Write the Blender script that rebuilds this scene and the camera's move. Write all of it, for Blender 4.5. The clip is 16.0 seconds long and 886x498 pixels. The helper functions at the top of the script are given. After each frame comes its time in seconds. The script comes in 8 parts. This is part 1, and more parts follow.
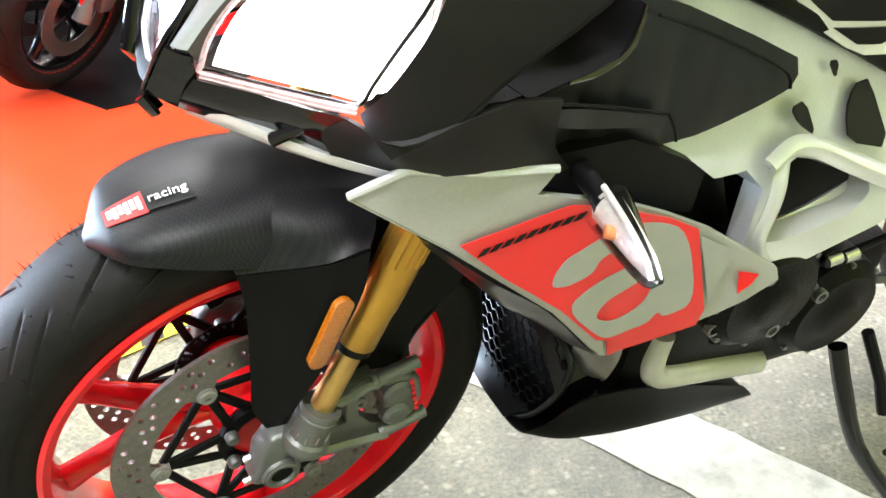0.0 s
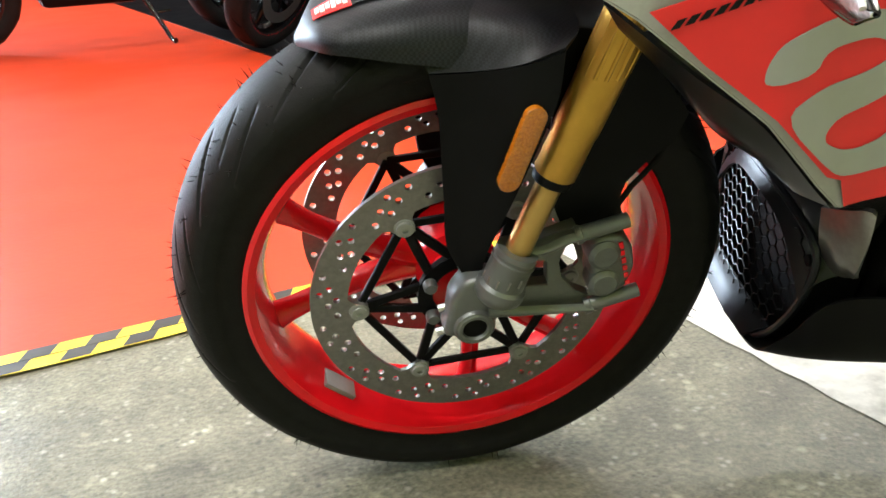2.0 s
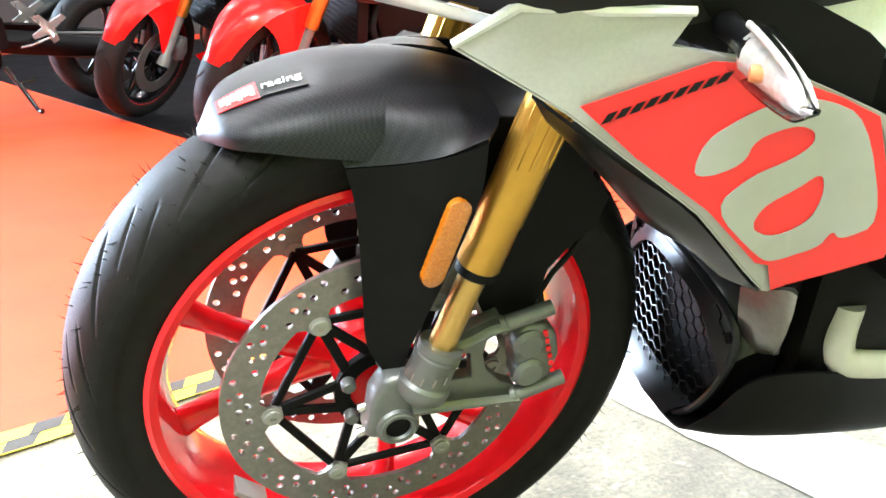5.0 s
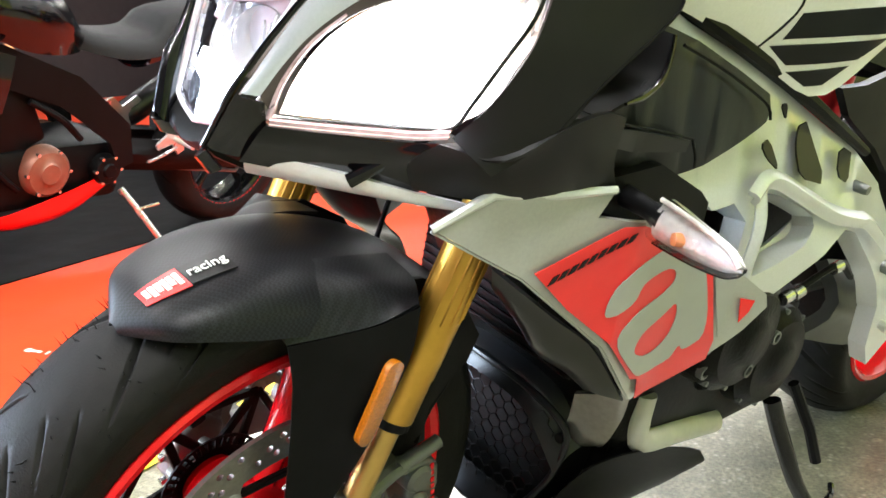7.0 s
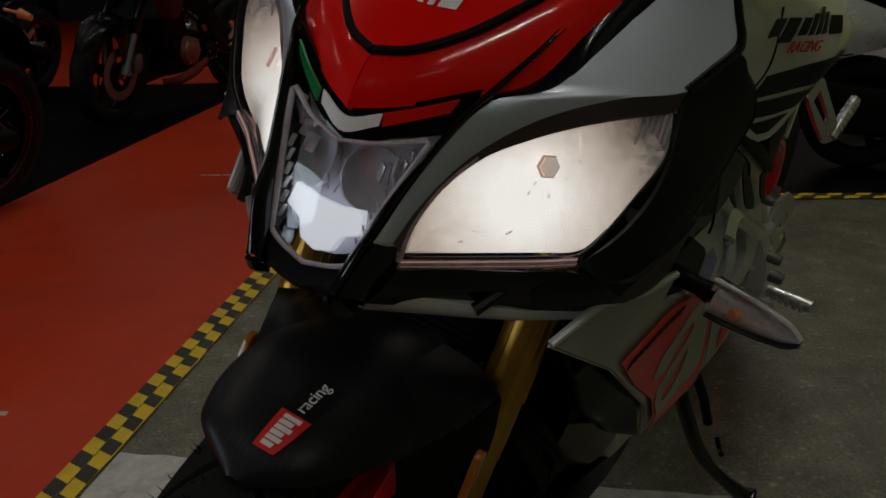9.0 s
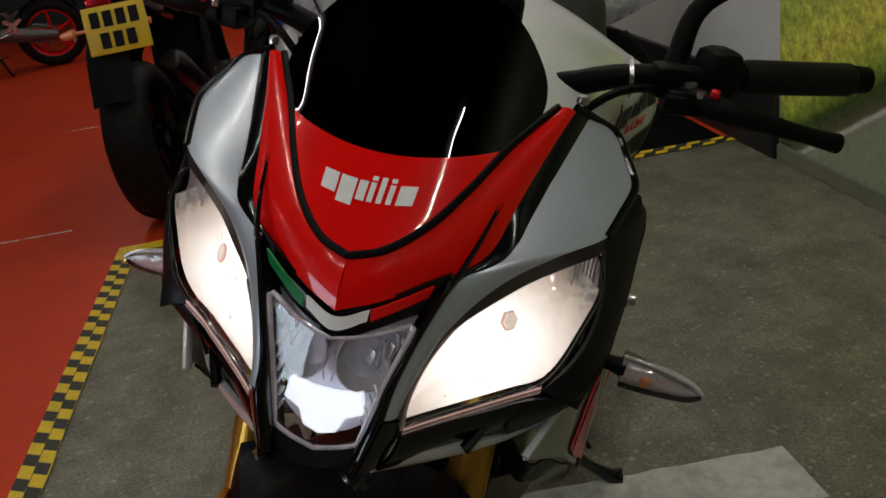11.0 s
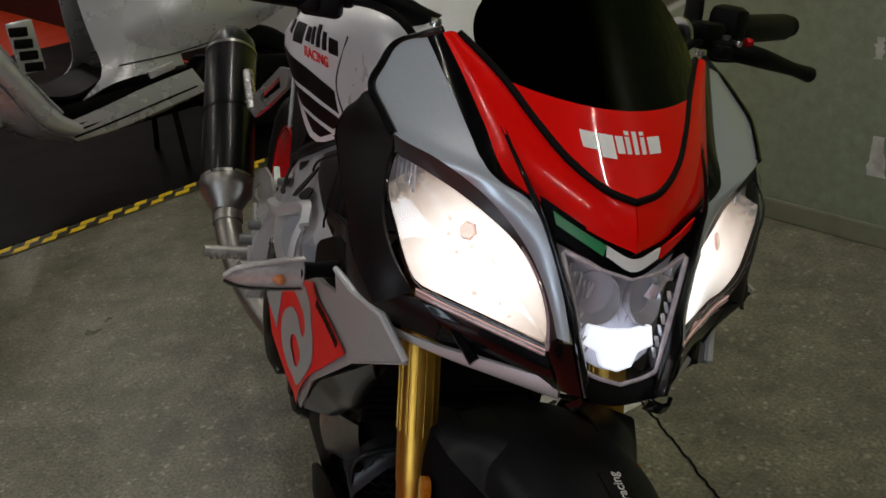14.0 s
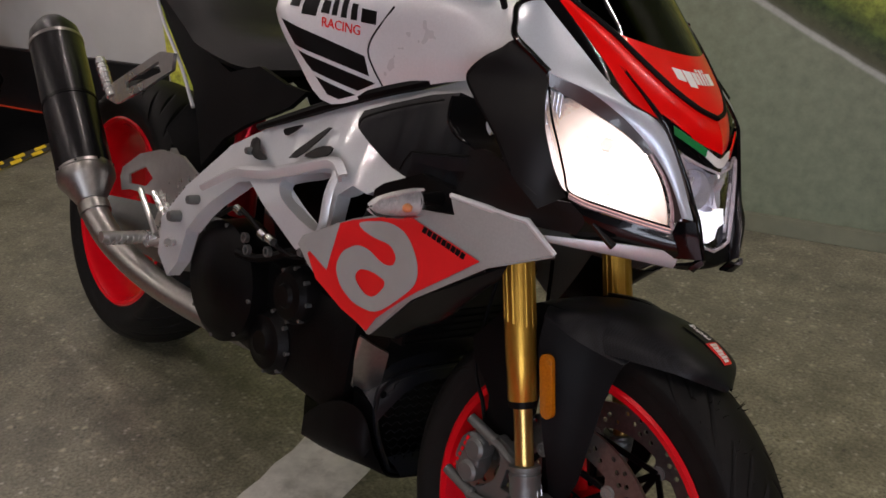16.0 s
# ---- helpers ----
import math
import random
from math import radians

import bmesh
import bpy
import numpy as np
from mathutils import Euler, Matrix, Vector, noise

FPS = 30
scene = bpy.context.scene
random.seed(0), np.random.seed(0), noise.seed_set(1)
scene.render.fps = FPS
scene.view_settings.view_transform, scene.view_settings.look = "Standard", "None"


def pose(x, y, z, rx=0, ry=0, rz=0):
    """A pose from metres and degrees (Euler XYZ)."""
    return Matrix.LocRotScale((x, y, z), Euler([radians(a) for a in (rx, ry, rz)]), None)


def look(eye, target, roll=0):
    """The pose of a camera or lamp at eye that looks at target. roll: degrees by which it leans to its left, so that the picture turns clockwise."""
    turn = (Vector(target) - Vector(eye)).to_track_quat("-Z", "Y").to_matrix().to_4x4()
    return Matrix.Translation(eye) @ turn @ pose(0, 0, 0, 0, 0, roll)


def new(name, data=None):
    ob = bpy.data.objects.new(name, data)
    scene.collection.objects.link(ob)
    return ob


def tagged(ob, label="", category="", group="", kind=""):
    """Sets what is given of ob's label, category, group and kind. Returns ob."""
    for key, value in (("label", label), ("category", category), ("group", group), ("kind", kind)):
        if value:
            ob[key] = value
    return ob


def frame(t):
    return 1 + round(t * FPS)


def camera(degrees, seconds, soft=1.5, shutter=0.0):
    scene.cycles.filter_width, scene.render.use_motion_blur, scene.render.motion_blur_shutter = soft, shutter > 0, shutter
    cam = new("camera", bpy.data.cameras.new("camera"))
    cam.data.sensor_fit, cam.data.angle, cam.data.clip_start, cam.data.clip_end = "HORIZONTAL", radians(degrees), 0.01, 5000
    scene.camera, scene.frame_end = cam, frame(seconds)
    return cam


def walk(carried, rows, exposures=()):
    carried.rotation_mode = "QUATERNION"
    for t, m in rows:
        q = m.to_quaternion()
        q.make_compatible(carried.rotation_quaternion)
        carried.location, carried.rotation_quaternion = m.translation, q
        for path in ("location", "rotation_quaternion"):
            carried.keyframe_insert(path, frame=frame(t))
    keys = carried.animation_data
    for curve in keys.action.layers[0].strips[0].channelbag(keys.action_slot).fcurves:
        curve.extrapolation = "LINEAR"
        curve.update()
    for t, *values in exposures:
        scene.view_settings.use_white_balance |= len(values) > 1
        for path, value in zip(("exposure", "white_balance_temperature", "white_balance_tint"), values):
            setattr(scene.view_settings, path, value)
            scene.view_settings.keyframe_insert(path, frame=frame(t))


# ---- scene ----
LENS, LEAN = 50.50, 16.02
cam = camera(LENS, 16.0, soft=1.6)
PATH = [
    (0, (-0.2043, -0.9706, 0.8839), (0.4089, 0.2443, 0.2531), 0.85),
    (0.5, (-0.2303, -0.9631, 0.8469), (0.2864, 0.2790, 0.1835), 0.52),
    (1, (-0.2246, -0.9822, 0.7925), (0.1683, 0.3199, 0.1598), 0.23),
    (1.5, (-0.1700, -1.0228, 0.7183), (0.1122, 0.3197, 0.1117), -1.17),
    (2, (-0.1118, -1.0361, 0.6574), (0.0324, 0.3630, 0.1360), -2.07),
    (2.5, (-0.0609, -1.0272, 0.6127), (0.0205, 0.3950, 0.1427), -0.95),
    (3, (-0.0343, -1.0075, 0.5904), (0.0318, 0.4160, 0.1220), 0.10),
    (3.2, (-0.0287, -1.0049, 0.5875), (0.0182, 0.4211, 0.1246), 0.23),
    (5.3, (-0.1934, -0.9707, 0.6889), (0.2785, 0.3874, 0.2615), -1.87),
    (5.5, (-0.2361, -0.9627, 0.6938), (0.3386, 0.3636, 0.2929), -1.52),
    (6, (-0.3139, -0.9504, 0.7122), (0.3853, 0.3219, 0.3349), -0.78),
    (6.5, (-0.3633, -0.9325, 0.7221), (0.4437, 0.2822, 0.3709), -0.48),
    (7, (-0.4197, -0.8759, 0.7660), (0.5441, 0.2232, 0.4294), -1.21),
    (7.5, (-0.4513, -0.8220, 0.8156), (0.5890, 0.1904, 0.4377), -2.95),
    (8, (-0.4847, -0.7713, 0.8458), (0.5919, 0.1860, 0.4282), -2.19),
    (8.5, (-0.5361, -0.7134, 0.8642), (0.6014, 0.1660, 0.4368), -1.98),
    (9, (-0.5939, -0.6443, 0.9283), (0.6174, 0.1074, 0.4619), -2.46),
    (9.5, (-0.6208, -0.6080, 0.9845), (0.6567, 0.0274, 0.5218), -3.44),
    (10, (-0.6459, -0.5901, 1.0369), (0.6643, -0.0238, 0.5758), -5.10),
    (10.2, (-0.6581, -0.5760, 1.0545), (0.6651, -0.0500, 0.5826), -6.39),
    (12.3, (-0.7408, -0.3246, 1.2004), (0.6126, -0.1861, 0.5685), -9.03),
    (12.5, (-0.7586, -0.2689, 1.2041), (0.6061, -0.2159, 0.5838), -9.49),
    (13, (-0.8133, -0.1418, 1.2254), (0.5447, -0.1881, 0.5900), -9.51),
    (13.5, (-0.8094, -0.0475, 1.2170), (0.5353, -0.2130, 0.5733), -8.24),
    (14, (-0.7411, 0.0958, 1.1953), (0.5822, -0.2079, 0.5574), -7.49),
    (14.5, (-0.7052, 0.2532, 1.2039), (0.5625, -0.1944, 0.5388), -4.95),
    (15, (-0.7376, 0.4442, 1.2264), (0.4465, -0.2067, 0.5749), -3.60),
    (15.5, (-0.7472, 0.6148, 1.2232), (0.3961, -0.0666, 0.5314), -3.36),
    (16, (-0.6698, 0.7355, 1.2196), (0.3637, -0.1361, 0.5698), -0.77),
]

EXPOSURES = [
    (0.0, 1.8, 5950, 10), (1.0, 1.25, 6150, 10), (1.5, 1.15, 6150, 10), (2.5, 1.15, 6150, 10), (3.2, 1.25, 6150, 10), (5.3, 2.4, 5750, 10),
    (6.2, 1.58, 5700, 10), (7.0, 1.58, 6000, 10), (7.5, 1.2, 6300, 10), (8.2, 0.1, 6400, 10), (8.6, -0.9, 6500, 10), (9.0, -2.7, 6500, 10),
    (9.5, -2.75, 6500, 10), (9.8, -2.25, 6500, 10), (10.2, -1.9, 6500, 10), (12.3, -1.78, 6400, 10), (13.5, -1.5, 6400, 13), (14.0, -1.75, 6500, 11), (14.6, -2.55, 6650, 20),
    (15.1, -2.3, 6700, 23), (15.5, -1.65, 6700, 23), (16.0, -1.25, 6700, 23),
]
walk(cam, [(t, look(eye, target, roll)) for t, eye, target, roll in PATH], EXPOSURES)

# ---------------------------------------------------------------- room axes
THETA = math.atan(0.43)
UX, UY = math.cos(THETA), math.sin(THETA)


def room(u, v, z=0.0):
    """A place in the hall: u along the mural wall, v away from it."""
    return Vector((u * UX - v * UY, u * UY + v * UX, z))


ROOM = Matrix.Rotation(THETA, 4, "Z")
WALL_V, CEIL = -1.86, 3.3

# ---------------------------------------------------------------- light
world = bpy.data.worlds.new("hall_air")
scene.world = world
world.use_nodes = True
world.node_tree.nodes["Background"].inputs[0].default_value = (0.9, 0.95, 1.0, 1)
world.node_tree.nodes["Background"].inputs[1].default_value = 0.02


def tube_light(u, v, length, power, along=True):
    data = bpy.data.lights.new("strip_light", "AREA")
    data.shape, data.size, data.size_y = "RECTANGLE", length, 0.011
    data.energy, data.color = power, (1.0, 0.95, 0.86)
    ob = new("strip_light", data)
    ob.matrix_world = Matrix.Translation(room(u, v, CEIL - 0.14)) @ Matrix.Rotation(0 if along else math.pi / 2, 4, "Z")
    return ob


# ---------------------------------------------------------------- materials
def node(nt, kind, **values):
    n = nt.nodes.new(kind)
    for k, v in values.items():
        n.inputs[k].default_value = v
    return n


def material(name, color, rough=0.5, metal=0.0, vary=0.12, scale=30.0, bump=0.0, bump_scale=200.0, coat=0.0,
             dirt=0.0, dirt_color=(0.1, 0.09, 0.08), dirt_scale=4.0, rough_vary=0.1, spec=0.5):
    """A surface with grain at two scales, wear and fine relief, in real metres."""
    m = bpy.data.materials.new(name)
    m.use_nodes = True
    nt = m.node_tree
    b = nt.nodes["Principled BSDF"]
    tc = nt.nodes.new("ShaderNodeTexCoord")
    fine = node(nt, "ShaderNodeTexNoise", Scale=scale, Detail=6.0, Roughness=0.6)
    big = node(nt, "ShaderNodeTexNoise", Scale=dirt_scale, Detail=5.0, Roughness=0.65)
    for n in (fine, big):
        nt.links.new(tc.outputs["Object"], n.inputs["Vector"])
    lo = tuple(c * (1 - vary) for c in color)
    hi = tuple(min(1.0, c * (1 + vary)) for c in color)
    ramp = nt.nodes.new("ShaderNodeValToRGB")
    ramp.color_ramp.elements[0].position, ramp.color_ramp.elements[1].position = 0.3, 0.7
    ramp.color_ramp.elements[0].color, ramp.color_ramp.elements[1].color = (*lo, 1), (*hi, 1)
    nt.links.new(fine.outputs["Fac"], ramp.inputs["Fac"])
    out = ramp.outputs["Color"]
    if dirt > 0:
        mask = nt.nodes.new("ShaderNodeValToRGB")
        mask.color_ramp.elements[0].position, mask.color_ramp.elements[1].position = 0.48, 0.72
        mask.color_ramp.elements[0].color, mask.color_ramp.elements[1].color = (0, 0, 0, 1), (dirt, dirt, dirt, 1)
        nt.links.new(big.outputs["Fac"], mask.inputs["Fac"])
        mix = nt.nodes.new("ShaderNodeMixRGB")
        mix.inputs[2].default_value = (*dirt_color, 1)
        nt.links.new(mask.outputs["Color"], mix.inputs[0])
        nt.links.new(out, mix.inputs[1])
        out = mix.outputs["Color"]
    nt.links.new(out, b.inputs["Base Color"])
    rr = node(nt, "ShaderNodeMapRange")
    rr.inputs["To Min"].default_value, rr.inputs["To Max"].default_value = max(0.02, rough - rough_vary), min(1.0, rough + rough_vary)
    nt.links.new(big.outputs["Fac"], rr.inputs["Value"])
    nt.links.new(rr.outputs["Result"], b.inputs["Roughness"])
    b.inputs["Metallic"].default_value = metal
    b.inputs["Specular IOR Level"].default_value = spec
    b.inputs["Coat Weight"].default_value = coat
    b.inputs["Coat Roughness"].default_value = 0.04
    if bump > 0:
        grain = node(nt, "ShaderNodeTexNoise", Scale=bump_scale, Detail=3.0)
        nt.links.new(tc.outputs["Object"], grain.inputs["Vector"])
        bp = node(nt, "ShaderNodeBump", Strength=bump, Distance=0.002)
        nt.links.new(grain.outputs["Fac"], bp.inputs["Height"])
        nt.links.new(bp.outputs["Normal"], b.inputs["Normal"])
    return m


def glass(name, color=(1, 1, 1), rough=0.0):
    m = bpy.data.materials.new(name)
    m.use_nodes = True
    nt = m.node_tree
    nt.nodes.remove(nt.nodes["Principled BSDF"])
    out = nt.nodes["Material Output"]
    clear = node(nt, "ShaderNodeBsdfTransparent", Color=(*color, 1))
    gloss = node(nt, "ShaderNodeBsdfGlossy", Roughness=rough)
    facing = node(nt, "ShaderNodeLayerWeight", Blend=0.5)
    power = nt.nodes.new("ShaderNodeMath")
    power.operation, power.inputs[1].default_value = "POWER", 5.0
    schlick = nt.nodes.new("ShaderNodeMath")
    schlick.operation, schlick.inputs[1].default_value, schlick.inputs[2].default_value = "MULTIPLY_ADD", 0.9, 0.04
    mix = nt.nodes.new("ShaderNodeMixShader")
    nt.links.new(facing.outputs["Facing"], power.inputs[0])
    nt.links.new(power.outputs[0], schlick.inputs[0])
    nt.links.new(schlick.outputs[0], mix.inputs["Fac"])
    nt.links.new(clear.outputs["BSDF"], mix.inputs[1])
    nt.links.new(gloss.outputs["BSDF"], mix.inputs[2])
    nt.links.new(mix.outputs["Shader"], out.inputs["Surface"])
    return m


def carbon(name, color, rough, spec, coat=0.0):
    """A woven cloth under matt lacquer: small checks of two darknesses."""
    m = material(name, color, rough, vary=0.2, coat=coat, spec=spec, rough_vary=0.06)
    nt = m.node_tree
    b = nt.nodes["Principled BSDF"]
    tc = nt.nodes.new("ShaderNodeTexCoord")
    chk = node(nt, "ShaderNodeTexChecker", Scale=420.0)
    chk.inputs["Color1"].default_value, chk.inputs["Color2"].default_value = (0.4, 0.4, 0.4, 1), (1.9, 1.9, 1.9, 1)
    nt.links.new(tc.outputs["Object"], chk.inputs["Vector"])
    mix = nt.nodes.new("ShaderNodeMixRGB")
    mix.blend_type, mix.inputs[0].default_value = "MULTIPLY", 0.7
    nt.links.new(b.inputs["Base Color"].links[0].from_socket, mix.inputs[1])
    nt.links.new(chk.outputs["Color"], mix.inputs[2])
    nt.links.new(mix.outputs["Color"], b.inputs["Base Color"])
    bp = node(nt, "ShaderNodeBump", Strength=0.12, Distance=0.001)
    nt.links.new(chk.outputs["Fac"], bp.inputs["Height"])
    nt.links.new(bp.outputs["Normal"], b.inputs["Normal"])
    return m


def lit_facets(name, lo, hi, warm, cold, centre=None, reach=0.1, scale=70.0):
    """A lamp's reflector: small facets that throw more or less light, brightest round the bulb."""
    m = bpy.data.materials.new(name)
    m.use_nodes = True
    nt = m.node_tree
    b = nt.nodes["Principled BSDF"]
    b.inputs["Base Color"].default_value = (0.3, 0.3, 0.3, 1)
    b.inputs["Roughness"].default_value = 0.25
    tc = nt.nodes.new("ShaderNodeTexCoord")
    cells = node(nt, "ShaderNodeTexVoronoi", Scale=scale)
    nt.links.new(tc.outputs["Object"], cells.inputs["Vector"])
    tint = nt.nodes.new("ShaderNodeSeparateColor")
    nt.links.new(cells.outputs["Color"], tint.inputs[0])
    amount = tint.outputs[0]
    blend = nt.nodes.new("ShaderNodeMixRGB")
    blend.inputs[1].default_value, blend.inputs[2].default_value = (*warm, 1), (*cold, 1)
    if centre:
        flip = nt.nodes.new("ShaderNodeVectorMath")
        flip.operation = "ABSOLUTE"
        nt.links.new(tc.outputs["Object"], flip.inputs[0])
        far = nt.nodes.new("ShaderNodeVectorMath")
        far.operation = "DISTANCE"
        far.inputs[1].default_value = centre
        nt.links.new(flip.outputs[0], far.inputs[0])
        near = node(nt, "ShaderNodeMapRange")
        near.inputs["From Min"].default_value, near.inputs["From Max"].default_value = reach * 0.25, reach
        near.inputs["To Min"].default_value, near.inputs["To Max"].default_value = 1.0, 0.0
        nt.links.new(far.outputs["Value"], near.inputs["Value"])
        soft = nt.nodes.new("ShaderNodeMath")
        soft.operation, soft.inputs[1].default_value = "MULTIPLY_ADD", 0.08
        nt.links.new(amount, soft.inputs[0])
        nt.links.new(near.outputs["Result"], soft.inputs[2])
        amount = soft.outputs[0]
    nt.links.new(amount, blend.inputs[0])
    power = node(nt, "ShaderNodeMapRange")
    power.inputs["To Min"].default_value, power.inputs["To Max"].default_value = lo, hi
    nt.links.new(amount, power.inputs["Value"])
    nt.links.new(blend.outputs["Color"], b.inputs["Emission Color"])
    nt.links.new(power.outputs["Result"], b.inputs["Emission Strength"])
    return m


def glow(name, color, strength):
    m = bpy.data.materials.new(name)
    m.use_nodes = True
    b = m.node_tree.nodes["Principled BSDF"]
    b.inputs["Base Color"].default_value = (*color, 1)
    b.inputs["Emission Color"].default_value = (*color, 1)
    b.inputs["Emission Strength"].default_value = strength
    return m


M_RUBBER = material("tyre_rubber", (0.008, 0.0078, 0.0076), 0.55, vary=0.25, scale=60, bump=0.2, bump_scale=500, dirt=0.5, dirt_color=(0.013, 0.0125, 0.0113), dirt_scale=14, spec=0.12)
M_RED = material("red_paint", (0.8, 0.005, 0.003), 0.3, vary=0.04, coat=0.65, spec=0.06)
M_DECALRED = material("red_decal", (0.72, 0.016, 0.016), 0.4, vary=0.04, coat=0.1)
M_WHEEL = material("red_wheel_paint", (0.7, 0.006, 0.012), 0.24, vary=0.05, coat=0.5, spec=0.2, dirt=0.15, dirt_color=(0.4, 0.005, 0.008))
M_CHEEK = material("satin_silver_paint", (0.45, 0.5, 0.56), 0.3, metal=0.35, vary=0.04, scale=400, coat=0.35)
M_SILVER = material("silver_paint", (0.6, 0.62, 0.64), 0.36, metal=0.3, vary=0.05, scale=400, coat=0.7)
M_GREY = material("grey_satin_paint", (0.33, 0.34, 0.325), 0.4, metal=0.1, vary=0.05, scale=300, coat=0.3)
M_BLACK = material("gloss_black_paint", (0.003, 0.003, 0.0035), 0.15, vary=0.2, coat=0.4, spec=0.2, rough_vary=0.05)
M_MATT = material("matt_black_plastic", (0.0028, 0.0028, 0.0032), 0.5, vary=0.25, bump=0.12, bump_scale=900, spec=0.1)
M_SATIN = carbon("carbon_weave", (0.0062, 0.0068, 0.0085), 0.4, 0.22)
M_SLATE = material("slate_plastic", (0.007, 0.0078, 0.0098), 0.34, vary=0.15, bump=0.08, bump_scale=700, spec=0.3)
M_COWL = material("satin_black_cowl", (0.006, 0.0058, 0.006), 0.46, vary=0.15, bump=0.08, bump_scale=900, spec=0.2)
M_GOLD = material("gold_anodised", (0.5, 0.285, 0.045), 0.36, metal=0.85, vary=0.06, scale=80)
M_TIN = material("nitride_gold_tube", (0.52, 0.34, 0.11), 0.32, metal=0.95, vary=0.06)
M_CAST = material("grey_cast_alloy", (0.13, 0.137, 0.133), 0.42, metal=0.5, vary=0.1, bump=0.2, bump_scale=400)
M_STEEL = material("brushed_steel", (0.33, 0.32, 0.3), 0.32, metal=0.9, vary=0.1, scale=120)
M_DISC = material("brake_disc_steel", (0.21, 0.203, 0.192), 0.36, metal=0.85, vary=0.15, scale=150)
M_BOLT = material("bright_bolt", (0.55, 0.55, 0.54), 0.25, metal=0.95, vary=0.05)
M_ALLOY = material("polished_alloy", (0.62, 0.62, 0.6), 0.28, metal=0.85, vary=0.06, scale=60)
M_ENGINE = material("engine_black", (0.0028, 0.0028, 0.003), 0.42, vary=0.3, bump=0.3, bump_scale=300, dirt=0.3, dirt_color=(0.007, 0.007, 0.007), spec=0.1)
M_AMBER = material("amber_reflector", (0.42, 0.13, 0.003), 0.2, vary=0.25, scale=420, bump=0.5, bump_scale=420, coat=0.9)
M_WHITE = material("white_decal", (0.8, 0.8, 0.78), 0.4, vary=0.03)
M_GREEN = material("green_decal", (0.0, 0.2, 0.05), 0.3, vary=0.05, coat=0.6)
M_DECALGREY = material("grey_decal", (0.3, 0.31, 0.3), 0.42, vary=0.04)
M_DECALBLACK = material("black_decal", (0.004, 0.004, 0.0045), 0.4, vary=0.1, spec=0.2)
M_SEAT = material("seat_vinyl", (0.005, 0.005, 0.0055), 0.55, vary=0.2, bump=0.4, bump_scale=600, spec=0.2)
M_CARBON = carbon("carbon_fibre", (0.004, 0.0042, 0.005), 0.3, 0.25, coat=0.3)
M_CHROME = material("lamp_reflector", (0.82, 0.82, 0.86), 0.2, metal=0.55, vary=0.1, scale=160, bump=0.5, bump_scale=120)
M_FACET = material("faceted_reflector", (0.8, 0.79, 0.77), 0.14, metal=0.45, vary=0.2, scale=160, bump=1.0, bump_scale=130)
M_LENS = glass("clear_lamp_lens", (0.96, 0.97, 0.98))
M_SCREEN = glass("smoked_screen", (0.035, 0.037, 0.042), 0.01)
M_BULB = lit_facets("lit_lamp", 0.1, 6.0, (1.0, 0.7, 0.5), (1.0, 0.95, 0.88), (0.008, 0.125, 0.808), 0.1, 190.0)
M_DRL = glow("lit_white_bar", (0.92, 0.95, 1.0), 3.2)
M_CREAM = material("cream_hose_pipe", (0.42, 0.42, 0.37), 0.4, vary=0.1, dirt=0.3, dirt_color=(0.25, 0.24, 0.2))
M_TANK = material("pearl_tank_paint", (0.76, 0.77, 0.78), 0.3, metal=0.15, vary=0.04, scale=300, coat=0.8)
M_REDANOD = material("red_anodised", (0.5, 0.01, 0.02), 0.3, metal=0.7, vary=0.05)
# rosy emission in place of lamplight reflected by shield rim and lens edge
M_ROSYGLOW = glow("rosy_lamplight_glow", (0.8, 0.5, 0.42), 1.1)
M_LAMPEDGE = material("tinted_lens_edge", (0.42, 0.31, 0.33), 0.12, vary=0.3, scale=140, coat=0.6)
M_BOWL = material("lavender_reflector", (0.6, 0.6, 0.68), 0.2, metal=0.15, vary=0.1, scale=90, bump=0.15, bump_scale=60)
M_CUP = material("warm_reflector", (0.6, 0.58, 0.6), 0.2, metal=0.3, vary=0.1, scale=90)
M_RIM = material("clear_lens_rim", (0.5, 0.45, 0.49), 0.14, vary=0.25, scale=120, coat=0.8)
# black border, with the lamp's warm glow on it mixed into the colour
M_BROW = material("lamp_glow_border", (0.035, 0.026, 0.024), 0.3, vary=0.2, scale=60, coat=0.3)
# emission stands in for lamplight caught by the facets and bulb shield
M_FACETGLOW = glow("facet_lamplight_glow", (1.0, 0.82, 0.7), 2.0)
M_BOBBIN = material("zinc_bobbin", (0.27, 0.27, 0.26), 0.4, metal=0.45, vary=0.08)
M_ORANGE = material("orange_bulb", (0.8, 0.3, 0.12), 0.2, vary=0.05)


# ---------------------------------------------------------------- mesh helpers
def finish(name, bm, mat, smooth=True, angle=40):
    me = bpy.data.meshes.new(name)
    bmesh.ops.recalc_face_normals(bm, faces=bm.faces[:])
    if smooth:
        for f in bm.faces:
            f.smooth = True
        lim = radians(angle)
        for e in bm.edges:
            if len(e.link_faces) == 2 and e.calc_face_angle(0) > lim:
                e.smooth = False
    bm.to_mesh(me)
    bm.free()
    me.materials.append(mat)
    return me


def part(name, bm, mat, parent, label="", smooth=True, angle=40):
    ob = new(name, finish(name, bm, mat, smooth, angle))
    ob.parent = parent
    return tagged(ob, label)


def thing(name, label, category, matrix=None, group="", kind=""):
    ob = new(name)
    if matrix is not None:
        ob.matrix_world = matrix
    return tagged(ob, label, category, group, kind)


